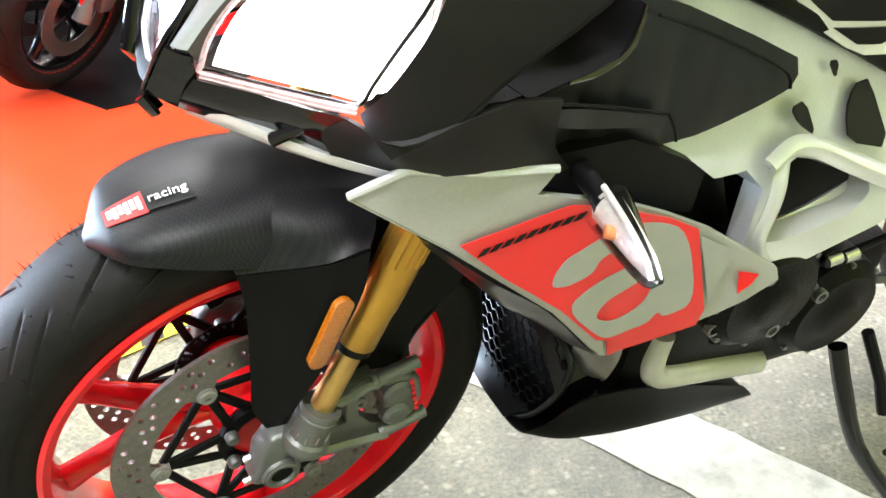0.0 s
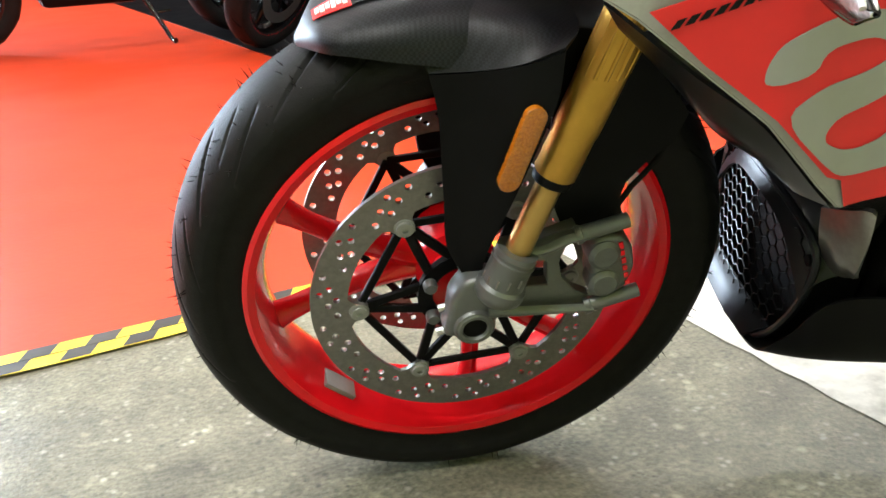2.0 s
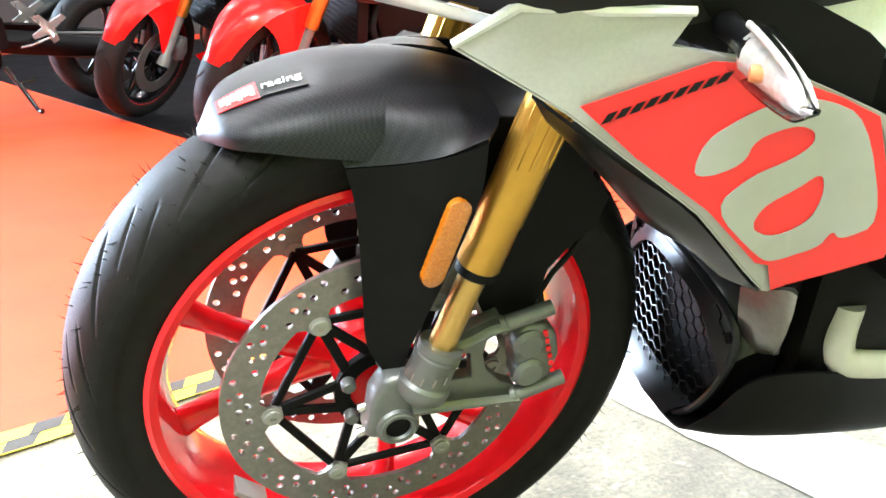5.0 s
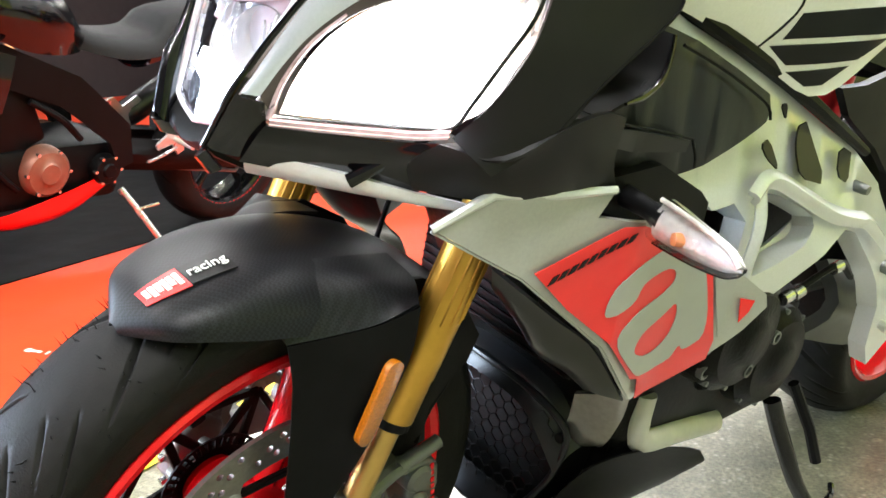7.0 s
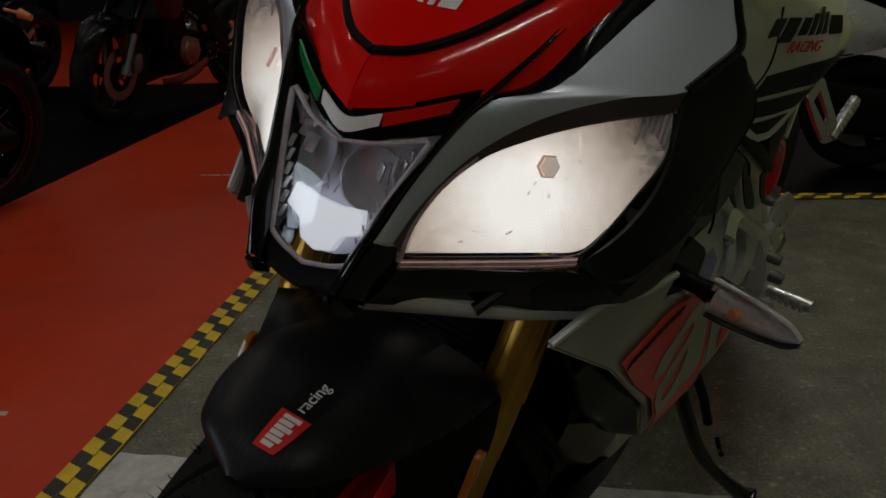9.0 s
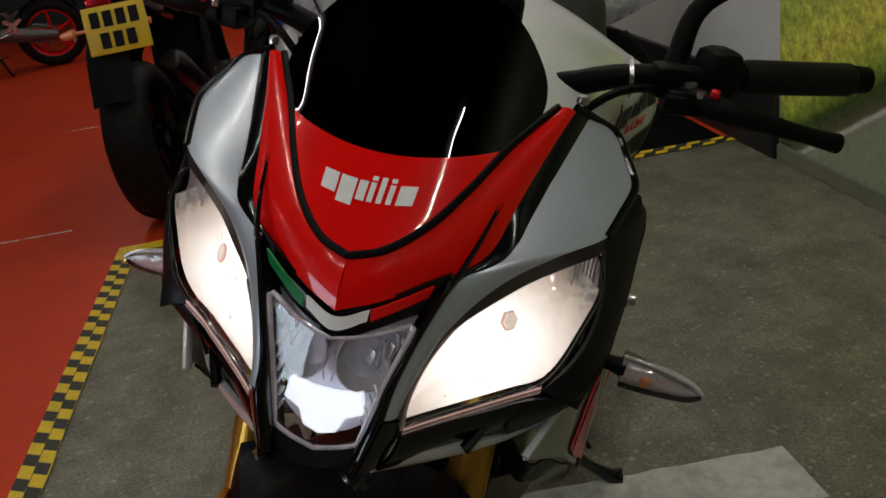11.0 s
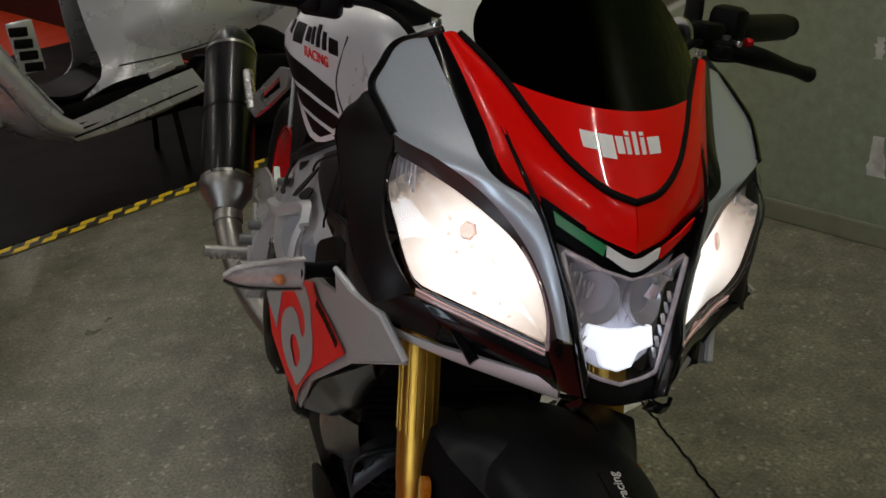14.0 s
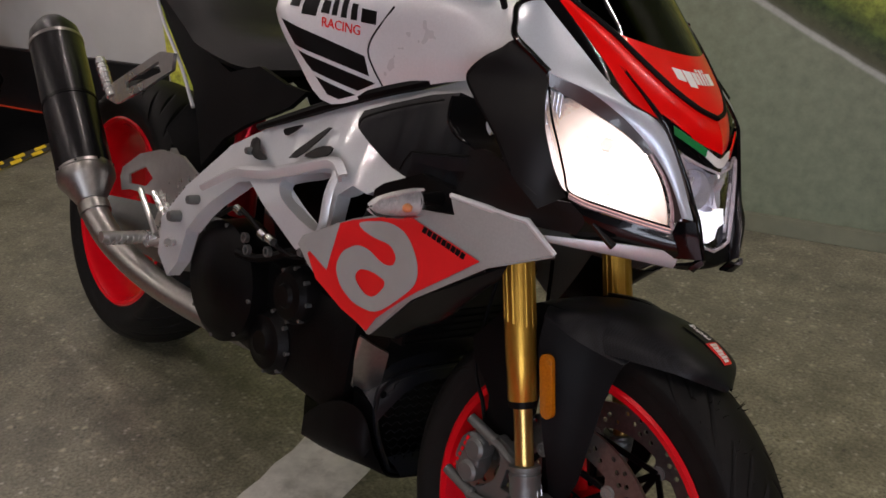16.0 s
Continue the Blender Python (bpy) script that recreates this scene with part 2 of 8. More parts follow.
def solid(name, bm, mat, label, category, kind="", matrix=None, group="", smooth=True):
    ob = new(name, finish(name, bm, mat, smooth))
    if matrix is not None:
        ob.matrix_world = matrix
    return tagged(ob, label, category, group, kind)


def spline(pts, n):
    """n points on a Catmull-Rom curve through pts, evenly by length."""
    p = [Vector(q) for q in pts]
    if len(p) == 2:
        return [p[0].lerp(p[1], i / (n - 1)) for i in range(n)]
    ext = [2 * p[0] - p[1]] + p + [2 * p[-1] - p[-2]]
    fine = []
    for i in range(1, len(ext) - 2):
        a, b, c, d = ext[i - 1:i + 3]
        for k in range(12):
            t = k / 12
            fine.append(0.5 * ((2 * b) + (c - a) * t + (2 * a - 5 * b + 4 * c - d) * t * t + (3 * b - a - 3 * c + d) * t ** 3))
    fine.append(p[-1])
    acc = [0.0]
    for i in range(1, len(fine)):
        acc.append(acc[-1] + (fine[i] - fine[i - 1]).length)
    out, j = [], 0
    for k in range(n):
        s = acc[-1] * k / (n - 1)
        while j < len(acc) - 2 and acc[j + 1] < s:
            j += 1
        w = (s - acc[j]) / max(1e-9, acc[j + 1] - acc[j])
        out.append(fine[j].lerp(fine[j + 1], min(1.0, max(0.0, w))))
    return out


def loft(rows, nu=16, nv=10, thick=0.003, straight=False):
    """A shell through rows of points, with thickness."""
    rs = [spline(r, nu) for r in rows]
    cols = []
    for i in range(nu):
        c = [r[i] for r in rs]
        if straight:
            acc = []
            for k in range(nv):
                s = k / (nv - 1) * (len(c) - 1)
                j = min(int(s), len(c) - 2)
                acc.append(c[j].lerp(c[j + 1], s - j))
            cols.append(acc)
        else:
            cols.append(spline(c, nv))
    bm = bmesh.new()
    grid = [[bm.verts.new(cols[i][j]) for j in range(nv)] for i in range(nu)]
    faces = []
    for i in range(nu - 1):
        for j in range(nv - 1):
            faces.append(bm.faces.new((grid[i][j], grid[i + 1][j], grid[i + 1][j + 1], grid[i][j + 1])))
    bmesh.ops.remove_doubles(bm, verts=bm.verts[:], dist=1e-5)
    if thick:
        bm.normal_update()
        bmesh.ops.solidify(bm, geom=bm.faces[:], thickness=thick)
    return bm


def knots(pts, m):
    """A smooth line through the knots, with m steps between each two."""
    p = [Vector(q) for q in pts]
    ext = [2 * p[0] - p[1]] + p + [2 * p[-1] - p[-2]]
    out = []
    for i in range(1, len(ext) - 2):
        a, b, c, d = ext[i - 1:i + 3]
        for k in range(m):
            t = k / m
            out.append(0.5 * ((2 * b) + (c - a) * t + (2 * a - 5 * b + 4 * c - d) * t * t + (3 * b - a - 3 * c + d) * t ** 3))
    return out + [p[-1]]


def ruled(a, b, m=4, nv=6, bulge=0.0, thick=0.003, out=(-1.0, 0.0, 0.4)):
    """A panel between two lines whose knots pair up, swelling a little outwards."""
    ra, rb = knots(a, m), knots(b, m)
    bm = bmesh.new()
    grid = []
    for i, (p, q) in enumerate(zip(ra, rb)):
        j, k = max(i - 1, 0), min(i + 1, len(ra) - 1)
        n = ((ra[k] + rb[k]) - (ra[j] + rb[j])).cross(q - p)
        n = n.normalized() if n.length > 1e-9 else Vector(out).normalized()
        n = -n if n.dot(Vector(out)) < 0 else n
        grid.append([bm.verts.new(p.lerp(q, w) + n * (bulge * 4 * w * (1 - w))) for w in (t / (nv - 1) for t in range(nv))])
    for i in range(len(grid) - 1):
        for j in range(nv - 1):
            bm.faces.new((grid[i][j], grid[i + 1][j], grid[i + 1][j + 1], grid[i][j + 1]))
    bmesh.ops.remove_doubles(bm, verts=bm.verts[:], dist=1e-5)
    bm.normal_update()
    bmesh.ops.recalc_face_normals(bm, faces=bm.faces[:])
    bmesh.ops.solidify(bm, geom=bm.faces[:], thickness=thick)
    return bm


def tube(path, radius, n=12, cap=True, steps=0):
    """A round bar along a path; radius is a number or one for each point."""
    pts = [Vector(p) for p in path]
    rad = list(radius) if isinstance(radius, (list, tuple)) else [radius] * len(pts)
    if steps:
        idx = spline([(i, r, 0) for i, r in enumerate(rad)], steps)
        rad = [p.y for p in idx]
        pts = spline(pts, steps)
    bm = bmesh.new()
    rings, side = [], None
    for i, p in enumerate(pts):
        d = (pts[min(i + 1, len(pts) - 1)] - pts[max(i - 1, 0)]).normalized()
        if side is None:
            side = d.orthogonal().normalized()
        side = (side - d * side.dot(d)).normalized()
        up = d.cross(side)
        rings.append([bm.verts.new(p + (side * math.cos(a) + up * math.sin(a)) * rad[i]) for a in (2 * math.pi * k / n for k in range(n))])
    for a, b in zip(rings, rings[1:]):
        for k in range(n):
            bm.faces.new((a[k], a[(k + 1) % n], b[(k + 1) % n], b[k]))
    if cap:
        bm.faces.new(rings[0][::-1])
        bm.faces.new(rings[-1])
    return bm


def lathe(profile, n=48, closed=False):
    """Turns (radius, along) pairs about the y axis."""
    bm = bmesh.new()
    rings = []
    for r, a in profile:
        rings.append([bm.verts.new((r * math.cos(t), a, r * math.sin(t))) for t in (2 * math.pi * k / n for k in range(n))])
    pairs = list(zip(rings, rings[1:])) + ([(rings[-1], rings[0])] if closed else [])
    for a, b in pairs:
        for k in range(n):
            bm.faces.new((a[k], a[(k + 1) % n], b[(k + 1) % n], b[k]))
    if not closed:
        for r, (rad, _) in ((rings[0], profile[0]), (rings[-1], profile[-1])):
            if rad > 1e-6:
                bm.faces.new(r)
    bmesh.ops.remove_doubles(bm, verts=bm.verts[:], dist=1e-6)
    return bm


def prism(outline, y0, y1, bevel=0.0, segments=2):
    """An (x, z) outline with depth along y and rounded edges."""
    bm = bmesh.new()
    a = [bm.verts.new((x, y0, z)) for x, z in outline]
    b = [bm.verts.new((x, y1, z)) for x, z in outline]
    n = len(a)
    bm.faces.new(a[::-1])
    bm.faces.new(b)
    for k in range(n):
        bm.faces.new((a[k], a[(k + 1) % n], b[(k + 1) % n], b[k]))
    if bevel:
        bmesh.ops.recalc_face_normals(bm, faces=bm.faces[:])
        bmesh.ops.bevel(bm, geom=bm.edges[:], offset=bevel, segments=segments, profile=0.5, affect="EDGES", clamp_overlap=True)
    return bm


def plate(outlines, yof, thick=0.004, step=0.025):
    """A curved sheet: (x, z) loops (the first outer, the rest holes) laid on y = yof(x, z)."""
    bm = bmesh.new()
    edges = []
    for loop in outlines:
        vs = [bm.verts.new((x, 0, z)) for x, z in loop]
        edges += [bm.edges.new((vs[k], vs[(k + 1) % len(vs)])) for k in range(len(vs))]
    bmesh.ops.triangle_fill(bm, use_beauty=True, edges=edges)
    xs = [v.co.x for v in bm.verts]
    k = min(xs) + step
    while k < max(xs):
        bmesh.ops.bisect_plane(bm, geom=bm.verts[:] + bm.edges[:] + bm.faces[:], plane_co=(k, 0, 0), plane_no=(1, 0, 0))
        k += step
    for v in bm.verts:
        v.co.y = yof(v.co.x, v.co.z)
    bmesh.ops.recalc_face_normals(bm, faces=bm.faces[:])
    bmesh.ops.solidify(bm, geom=bm.faces[:], thickness=thick)
    return bm


def box(x0, x1, y0, y1, z0, z1, bevel=0.0):
    return prism([(x0, z0), (x1, z0), (x1, z1), (x0, z1)], y0, y1, bevel)


def join(*bms):
    out = bmesh.new()
    for b in bms:
        me = bpy.data.meshes.new("tmp")
        b.to_mesh(me)
        b.free()
        out.from_mesh(me)
        bpy.data.meshes.remove(me)
    return out


def moved(bm, m):
    bm.transform(m)
    return bm


def mir(pts, s):
    return [(x, s * y, z) for x, y, z in pts]


def rounded(loop, times=2):
    """A closed loop with its corners cut round."""
    for _ in range(times):
        out = []
        for (x0, z0), (x1, z1) in zip(loop, loop[1:] + loop[:1]):
            out += [(x0 * 0.78 + x1 * 0.22, z0 * 0.78 + z1 * 0.22), (x0 * 0.22 + x1 * 0.78, z0 * 0.22 + z1 * 0.78)]
        loop = out
    return loop


def ring(cx, cz, r, n=24, a0=0.0, a1=360.0):
    return [(cx + r * math.cos(radians(a0 + (a1 - a0) * k / n)), cz + r * math.sin(radians(a0 + (a1 - a0) * k / n))) for k in range(n if abs(a1 - a0) >= 360 else n + 1)]


class Skin:
    """The finished surface of a loft, to lay decals on."""

    def __init__(self, rows, nu=90, nv=90):
        rs = [spline(r, nu) for r in rows]
        self.grid = np.array([[tuple(p) for p in spline([r[i] for r in rs], nv)] for i in range(nu)])
        du, dv = np.gradient(self.grid, axis=0), np.gradient(self.grid, axis=1)
        n = np.cross(du, dv)
        self.normal = n / np.maximum(1e-9, np.linalg.norm(n, axis=-1, keepdims=True))

    def side(self, x, z, s, lift):
        """The skin's point at (x, z) on side s of the bike, pushed out."""
        g = self.grid.reshape(-1, 3)
        d = (g[:, 0] - x) ** 2 + (g[:, 2] - z) ** 2 + np.where(g[:, 1] * s > 0.02, 0.0, 9.0)
        k = np.argpartition(d, 4)[:4]
        w = 1 / (d[k] + 1e-7)
        return Vector((x, float((g[k, 1] * w).sum() / w.sum()) + s * lift, z))

    def at(self, a, b, lift, towards):
        i, j = min(max(a, 0), 1) * (len(self.grid) - 1), min(max(b, 0), 1) * (self.grid.shape[1] - 1)
        i0, j0 = int(i), int(j)
        i1, j1 = min(i0 + 1, len(self.grid) - 1), min(j0 + 1, self.grid.shape[1] - 1)
        p = (self.grid[i0, j0] * (1 - i + i0) + self.grid[i1, j0] * (i - i0)) * (1 - j + j0) + (self.grid[i0, j1] * (1 - i + i0) + self.grid[i1, j1] * (i - i0)) * (j - j0)
        n = Vector(self.normal[i0, j0])
        if n.dot(Vector(towards)) < 0:
            n = -n
        return Vector(p) + n * lift


def laid(loops, skin, s, lift, thick=0.0008, step=0.012):
    """A decal cut along (x, z) loops and laid on a skin's side."""
    bm = plate(loops, lambda x, z: 0.0, thick, step)
    for k in range(-60, 120):
        h = k * step
        if min(v.co.z for v in bm.verts) < h < max(v.co.z for v in bm.verts):
            bmesh.ops.bisect_plane(bm, geom=bm.verts[:] + bm.edges[:] + bm.faces[:], plane_co=(0, 0, h), plane_no=(0, 0, 1))
    for v in bm.verts:
        off = v.co.y
        v.co = skin.side(v.co.x, v.co.z, s, lift + abs(off))
    return bm

# ---------------------------------------------------------------- the hall
def slab(u0, u1, v0, v1, z0, z1, bevel=0.0):
    bm = bmesh.new()
    bmesh.ops.create_cube(bm, size=1.0)
    bm.transform(Matrix.Translation(((u0 + u1) / 2, (v0 + v1) / 2, (z0 + z1) / 2)) @ Matrix.Diagonal((u1 - u0, v1 - v0, z1 - z0, 1)))
    if bevel:
        bmesh.ops.bevel(bm, geom=bm.edges[:], offset=bevel, segments=2, affect="EDGES", clamp_overlap=True)
    return bm


def floor_material():
    """Ground concrete: grey paste with pale and dark chips, stained in broad patches."""
    m = material("polished_concrete", (0.17, 0.163, 0.115), 0.33, vary=0.5, scale=130, bump=0.8, bump_scale=110,
                 dirt=0.6, dirt_color=(0.08, 0.078, 0.062), dirt_scale=2.6, rough_vary=0.16)
    nt = m.node_tree
    b = nt.nodes["Principled BSDF"]
    tc = nt.nodes.new("ShaderNodeTexCoord")
    for scale, near, far, color, amount in ((62.0, 0.12, 0.38, (0.44, 0.42, 0.35), 0.65), (30.0, 0.08, 0.3, (0.46, 0.43, 0.3), 0.6), (48.0, 0.1, 0.3, (0.035, 0.035, 0.032), 0.65), (95.0, 0.1, 0.28, (0.03, 0.03, 0.028), 0.6)):
        chips = node(nt, "ShaderNodeTexVoronoi", Scale=scale, Randomness=1.0)
        wob = node(nt, "ShaderNodeTexNoise", Scale=scale * 0.37, Detail=4.0)
        mapped = nt.nodes.new("ShaderNodeVectorMath")
        mapped.operation = "ADD"
        mapped.inputs[1].default_value = (scale * 0.13, scale * 0.07, 0.0)
        nt.links.new(tc.outputs["Object"], mapped.inputs[0])
        nt.links.new(mapped.outputs[0], chips.inputs["Vector"])
        nt.links.new(mapped.outputs[0], wob.inputs["Vector"])
        pale = nt.nodes.new("ShaderNodeValToRGB")
        pale.color_ramp.elements[0].position, pale.color_ramp.elements[1].position = near, far
        pale.color_ramp.elements[0].color, pale.color_ramp.elements[1].color = (amount, amount, amount, 1), (0, 0, 0, 1)
        nt.links.new(chips.outputs["Distance"], pale.inputs["Fac"])
        gate = nt.nodes.new("ShaderNodeValToRGB")
        gate.color_ramp.elements[0].position, gate.color_ramp.elements[1].position = 0.5, 0.6
        nt.links.new(wob.outputs["Fac"], gate.inputs["Fac"])
        both = nt.nodes.new("ShaderNodeMath")
        both.operation = "MULTIPLY"
        nt.links.new(pale.outputs["Color"], both.inputs[0])
        nt.links.new(gate.outputs["Color"], both.inputs[1])
        mix = nt.nodes.new("ShaderNodeMixRGB")
        mix.inputs[2].default_value = (*color, 1)
        src = b.inputs["Base Color"].links[0].from_socket
        nt.links.new(both.outputs[0], mix.inputs[0])
        nt.links.new(src, mix.inputs[1])
        nt.links.new(mix.outputs["Color"], b.inputs["Base Color"])
    mottle = node(nt, "ShaderNodeTexNoise", Scale=8.0, Detail=8.0, Roughness=0.74)
    nt.links.new(tc.outputs["Object"], mottle.inputs["Vector"])
    tone = node(nt, "ShaderNodeMapRange")
    tone.inputs["From Min"].default_value, tone.inputs["From Max"].default_value = 0.3, 0.7
    tone.inputs["To Min"].default_value, tone.inputs["To Max"].default_value = 0.5, 1.5
    nt.links.new(mottle.outputs["Fac"], tone.inputs["Value"])
    mix = nt.nodes.new("ShaderNodeMixRGB")
    mix.blend_type, mix.inputs[0].default_value = "MULTIPLY", 1.0
    nt.links.new(b.inputs["Base Color"].links[0].from_socket, mix.inputs[1])
    nt.links.new(tone.outputs["Result"], mix.inputs[2])
    nt.links.new(mix.outputs["Color"], b.inputs["Base Color"])
    return m


M_FLOOR = floor_material()
M_REDFLOOR = material("red_floor_paint", (0.62, 0.05, 0.012), 0.4, spec=0.27, vary=0.1, scale=12, bump=0.12, bump_scale=60, dirt=0.3, dirt_color=(0.35, 0.02, 0.01), dirt_scale=1.5, rough_vary=0.12)
M_MAT = material("black_floor_paint", (0.0035, 0.0035, 0.004), 0.38, vary=0.3, scale=15, bump=0.15, bump_scale=60, dirt=0.3, dirt_color=(0.006, 0.006, 0.006), spec=0.04)
M_LINE = material("worn_white_line", (0.6, 0.59, 0.54), 0.55, vary=0.12, scale=40, dirt=0.7, dirt_color=(0.28, 0.27, 0.24), dirt_scale=16, bump=0.2, bump_scale=250)
M_YELLOW = material("yellow_tape", (0.85, 0.6, 0.02), 0.4, vary=0.08, dirt=0.35, dirt_color=(0.3, 0.22, 0.05), dirt_scale=9)
M_TAPEBLACK = material("black_tape", (0.025, 0.024, 0.022), 0.45, vary=0.2, dirt=0.4, dirt_color=(0.1, 0.09, 0.07), dirt_scale=12)
M_WALL = material("white_wall_board", (0.62, 0.61, 0.58), 0.6, vary=0.05, scale=6, dirt=0.3, dirt_color=(0.5, 0.49, 0.46), bump=0.05)
M_DARKWALL = material("dark_wall", (0.025, 0.025, 0.026), 0.7, vary=0.2, scale=8)
M_CEIL = material("ceiling_board", (0.05, 0.05, 0.05), 0.8, vary=0.1, scale=3)
M_SKIRT = material("grey_skirting", (0.2, 0.205, 0.14), 0.5, vary=0.15, scale=10)


def mural_material():
    """A printed landscape: a grey-green road narrowing to its far end, pale edge lines, grass beyond."""
    m = bpy.data.materials.new("printed_road_mural")
    m.use_nodes = True
    nt = m.node_tree
    b = nt.nodes["Principled BSDF"]
    b.inputs["Roughness"].default_value = 0.42
    tc = nt.nodes.new("ShaderNodeTexCoord")
    sep = nt.nodes.new("ShaderNodeSeparateXYZ")
    nt.links.new(tc.outputs["Object"], sep.inputs[0])

    def calc(op, a, b1=0.0, c=0.0):
        n = nt.nodes.new("ShaderNodeMath")
        n.operation = op
        for k, v in enumerate((a, b1, c)):
            if isinstance(v, (int, float)):
                n.inputs[k].default_value = v
            else:
                nt.links.new(v, n.inputs[k])
        return n.outputs[0]

    wob = node(nt, "ShaderNodeTexNoise", Scale=7.0, Detail=5.0)
    nt.links.new(tc.outputs["Object"], wob.inputs["Vector"])
    side = calc("ABSOLUTE", calc("SUBTRACT", sep.outputs["X"], ROAD_U))
    h = calc("MULTIPLY_ADD", side, ROAD_SLOPE, sep.outputs["Z"])
    h = calc("SUBTRACT", h, ROAD_TOP)
    h = calc("MULTIPLY_ADD", wob.outputs["Fac"], 0.02, h)
    ramp = nt.nodes.new("ShaderNodeValToRGB")
    r = ramp.color_ramp
    r.elements[0].position, r.elements[0].color = 0.0, (0.24, 0.285, 0.195, 1)
    r.elements[1].position, r.elements[1].color = 1.0, (0.12, 0.17, 0.03, 1)
    for pos, col in ((0.4, (0.29, 0.33, 0.225, 1)), (0.497, (0.3, 0.335, 0.23, 1)), (0.499, (0.6, 0.6, 0.55, 1)), (0.505, (0.55, 0.55, 0.5, 1)),
                     (0.508, (0.12, 0.12, 0.07, 1)), (0.54, (0.05, 0.09, 0.016, 1)), (0.575, (0.36, 0.44, 0.06, 1)), (0.63, (0.62, 0.58, 0.09, 1)), (0.72, (0.38, 0.44, 0.07, 1))):
        r.elements.new(pos).color = col
    mr = node(nt, "ShaderNodeMapRange")
    mr.inputs["From Min"].default_value, mr.inputs["From Max"].default_value = -1.2, 1.2
    nt.links.new(h, mr.inputs["Value"])
    nt.links.new(mr.outputs["Result"], ramp.inputs["Fac"])
    grass = node(nt, "ShaderNodeTexNoise", Scale=22.0, Detail=8.0, Roughness=0.75)
    nt.links.new(tc.outputs["Object"], grass.inputs["Vector"])
    tone = node(nt, "ShaderNodeMapRange")
    tone.inputs["From Min"].default_value, tone.inputs["From Max"].default_value = 0.3, 0.7
    tone.inputs["To Min"].default_value, tone.inputs["To Max"].default_value = 0.3, 1.7
    nt.links.new(grass.outputs["Fac"], tone.inputs["Value"])
    mix = nt.nodes.new("ShaderNodeMixRGB")
    mix.blend_type = "MULTIPLY"
    meadow = calc("GREATER_THAN", mr.outputs["Result"], 0.52)
    nt.links.new(calc("MULTIPLY_ADD", meadow, 0.7, 0.3), mix.inputs[0])
    nt.links.new(ramp.outputs["Color"], mix.inputs[1])
    nt.links.new(tone.outputs["Result"], mix.inputs[2])
    # colour multiplied along the wall: darker at low u, paler towards the right-hand end
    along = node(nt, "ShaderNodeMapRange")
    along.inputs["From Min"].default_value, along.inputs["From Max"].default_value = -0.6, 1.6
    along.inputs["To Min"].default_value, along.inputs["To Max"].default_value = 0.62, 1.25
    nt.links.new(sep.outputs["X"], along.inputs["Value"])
    toned = nt.nodes.new("ShaderNodeMixRGB")
    toned.blend_type, toned.inputs[0].default_value = "MULTIPLY", 1.0
    nt.links.new(mix.outputs["Color"], toned.inputs[1])
    nt.links.new(along.outputs["Result"], toned.inputs[2])
    nt.links.new(toned.outputs["Color"], b.inputs["Base Color"])
    return m


ROAD_U, ROAD_TOP, ROAD_SLOPE = 0.4935, 0.918, 0.52
M_MURAL = mural_material()
M_PLINTH = material("black_plinth", (0.01, 0.01, 0.011), 0.5, vary=0.2)
# cool glow for a window assumed out of view
M_DAY = glow("added_daylight", (0.74, 0.88, 1.0), 24.0)

U0, U1, V1 = -7.0, 13.0, 9.0
solid("floor", slab(U0, U1, WALL_V, V1, -0.12, 0.0), M_FLOOR, "speckled grey polished concrete hall floor", "floor", "structure", ROOM, smooth=False)
solid("ceiling", slab(U0, U1, WALL_V, V1, CEIL, CEIL + 0.1), M_CEIL, "plain grey ceiling with strip lights", "ceiling", "structure", ROOM, smooth=False)
MURAL_END = 2.28
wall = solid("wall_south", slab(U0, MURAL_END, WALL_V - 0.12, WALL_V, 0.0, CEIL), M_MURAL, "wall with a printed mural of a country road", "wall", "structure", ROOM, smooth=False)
for u, z0, z1, w0, w1 in ((0.485, 0.19, 0.30, 0.05, 0.035), (0.5, 0.50, 0.555, 0.026, 0.02), (0.52, 0.65, 0.675, 0.014, 0.011)):
    rnd = random.Random(int(u * 1000))
    left = [(u - w0 / 2 + (w0 - w1) / 2 * k / 8 + rnd.uniform(-0.006, 0.006), z0 + (z1 - z0) * k / 8) for k in range(9)]
    right = [(u + w0 / 2 - (w0 - w1) / 2 * k / 8 + rnd.uniform(-0.006, 0.006), z0 + (z1 - z0) * k / 8) for k in range(9)]
    part("printed_dash", prism(left + right[::-1], WALL_V, WALL_V + 0.0012), M_LINE, wall, "rough white centre dash of the printed road", smooth=False)
solid("wall_south_white", slab(MURAL_END, U1, WALL_V - 0.12, WALL_V, 0.0, CEIL), M_WALL, "plain white board wall beside the mural", "wall", "structure", ROOM, smooth=False)
solid("plinth", slab(MURAL_END, U1, WALL_V + 0.003, WALL_V + 0.03, 0.0, 0.27, 0.004), M_PLINTH, "black painted lower part of the white wall", "plinth", "structure", ROOM)
solid("wall_north", join(slab(U0, -6.2, V1, V1 + 0.12, 0.0, CEIL), slab(-1.0, U1, V1, V1 + 0.12, 0.0, CEIL), slab(-6.2, -1.0, V1, V1 + 0.12, 0.0, 0.9), slab(-6.2, -1.0, V1, V1 + 0.12, 2.9, CEIL)), M_DARKWALL, "dark far wall with an opening for the added window", "wall", "structure", ROOM, smooth=False)
# unseen window, added to throw cool light on the motorcycle's side and nose
window = solid("window_1", slab(-6.2, -1.0, V1 + 0.1, V1 + 0.11, 0.9, 2.9), M_DAY, "unseen bright window pane, added for cool side light", "window", "structure", ROOM, smooth=False)
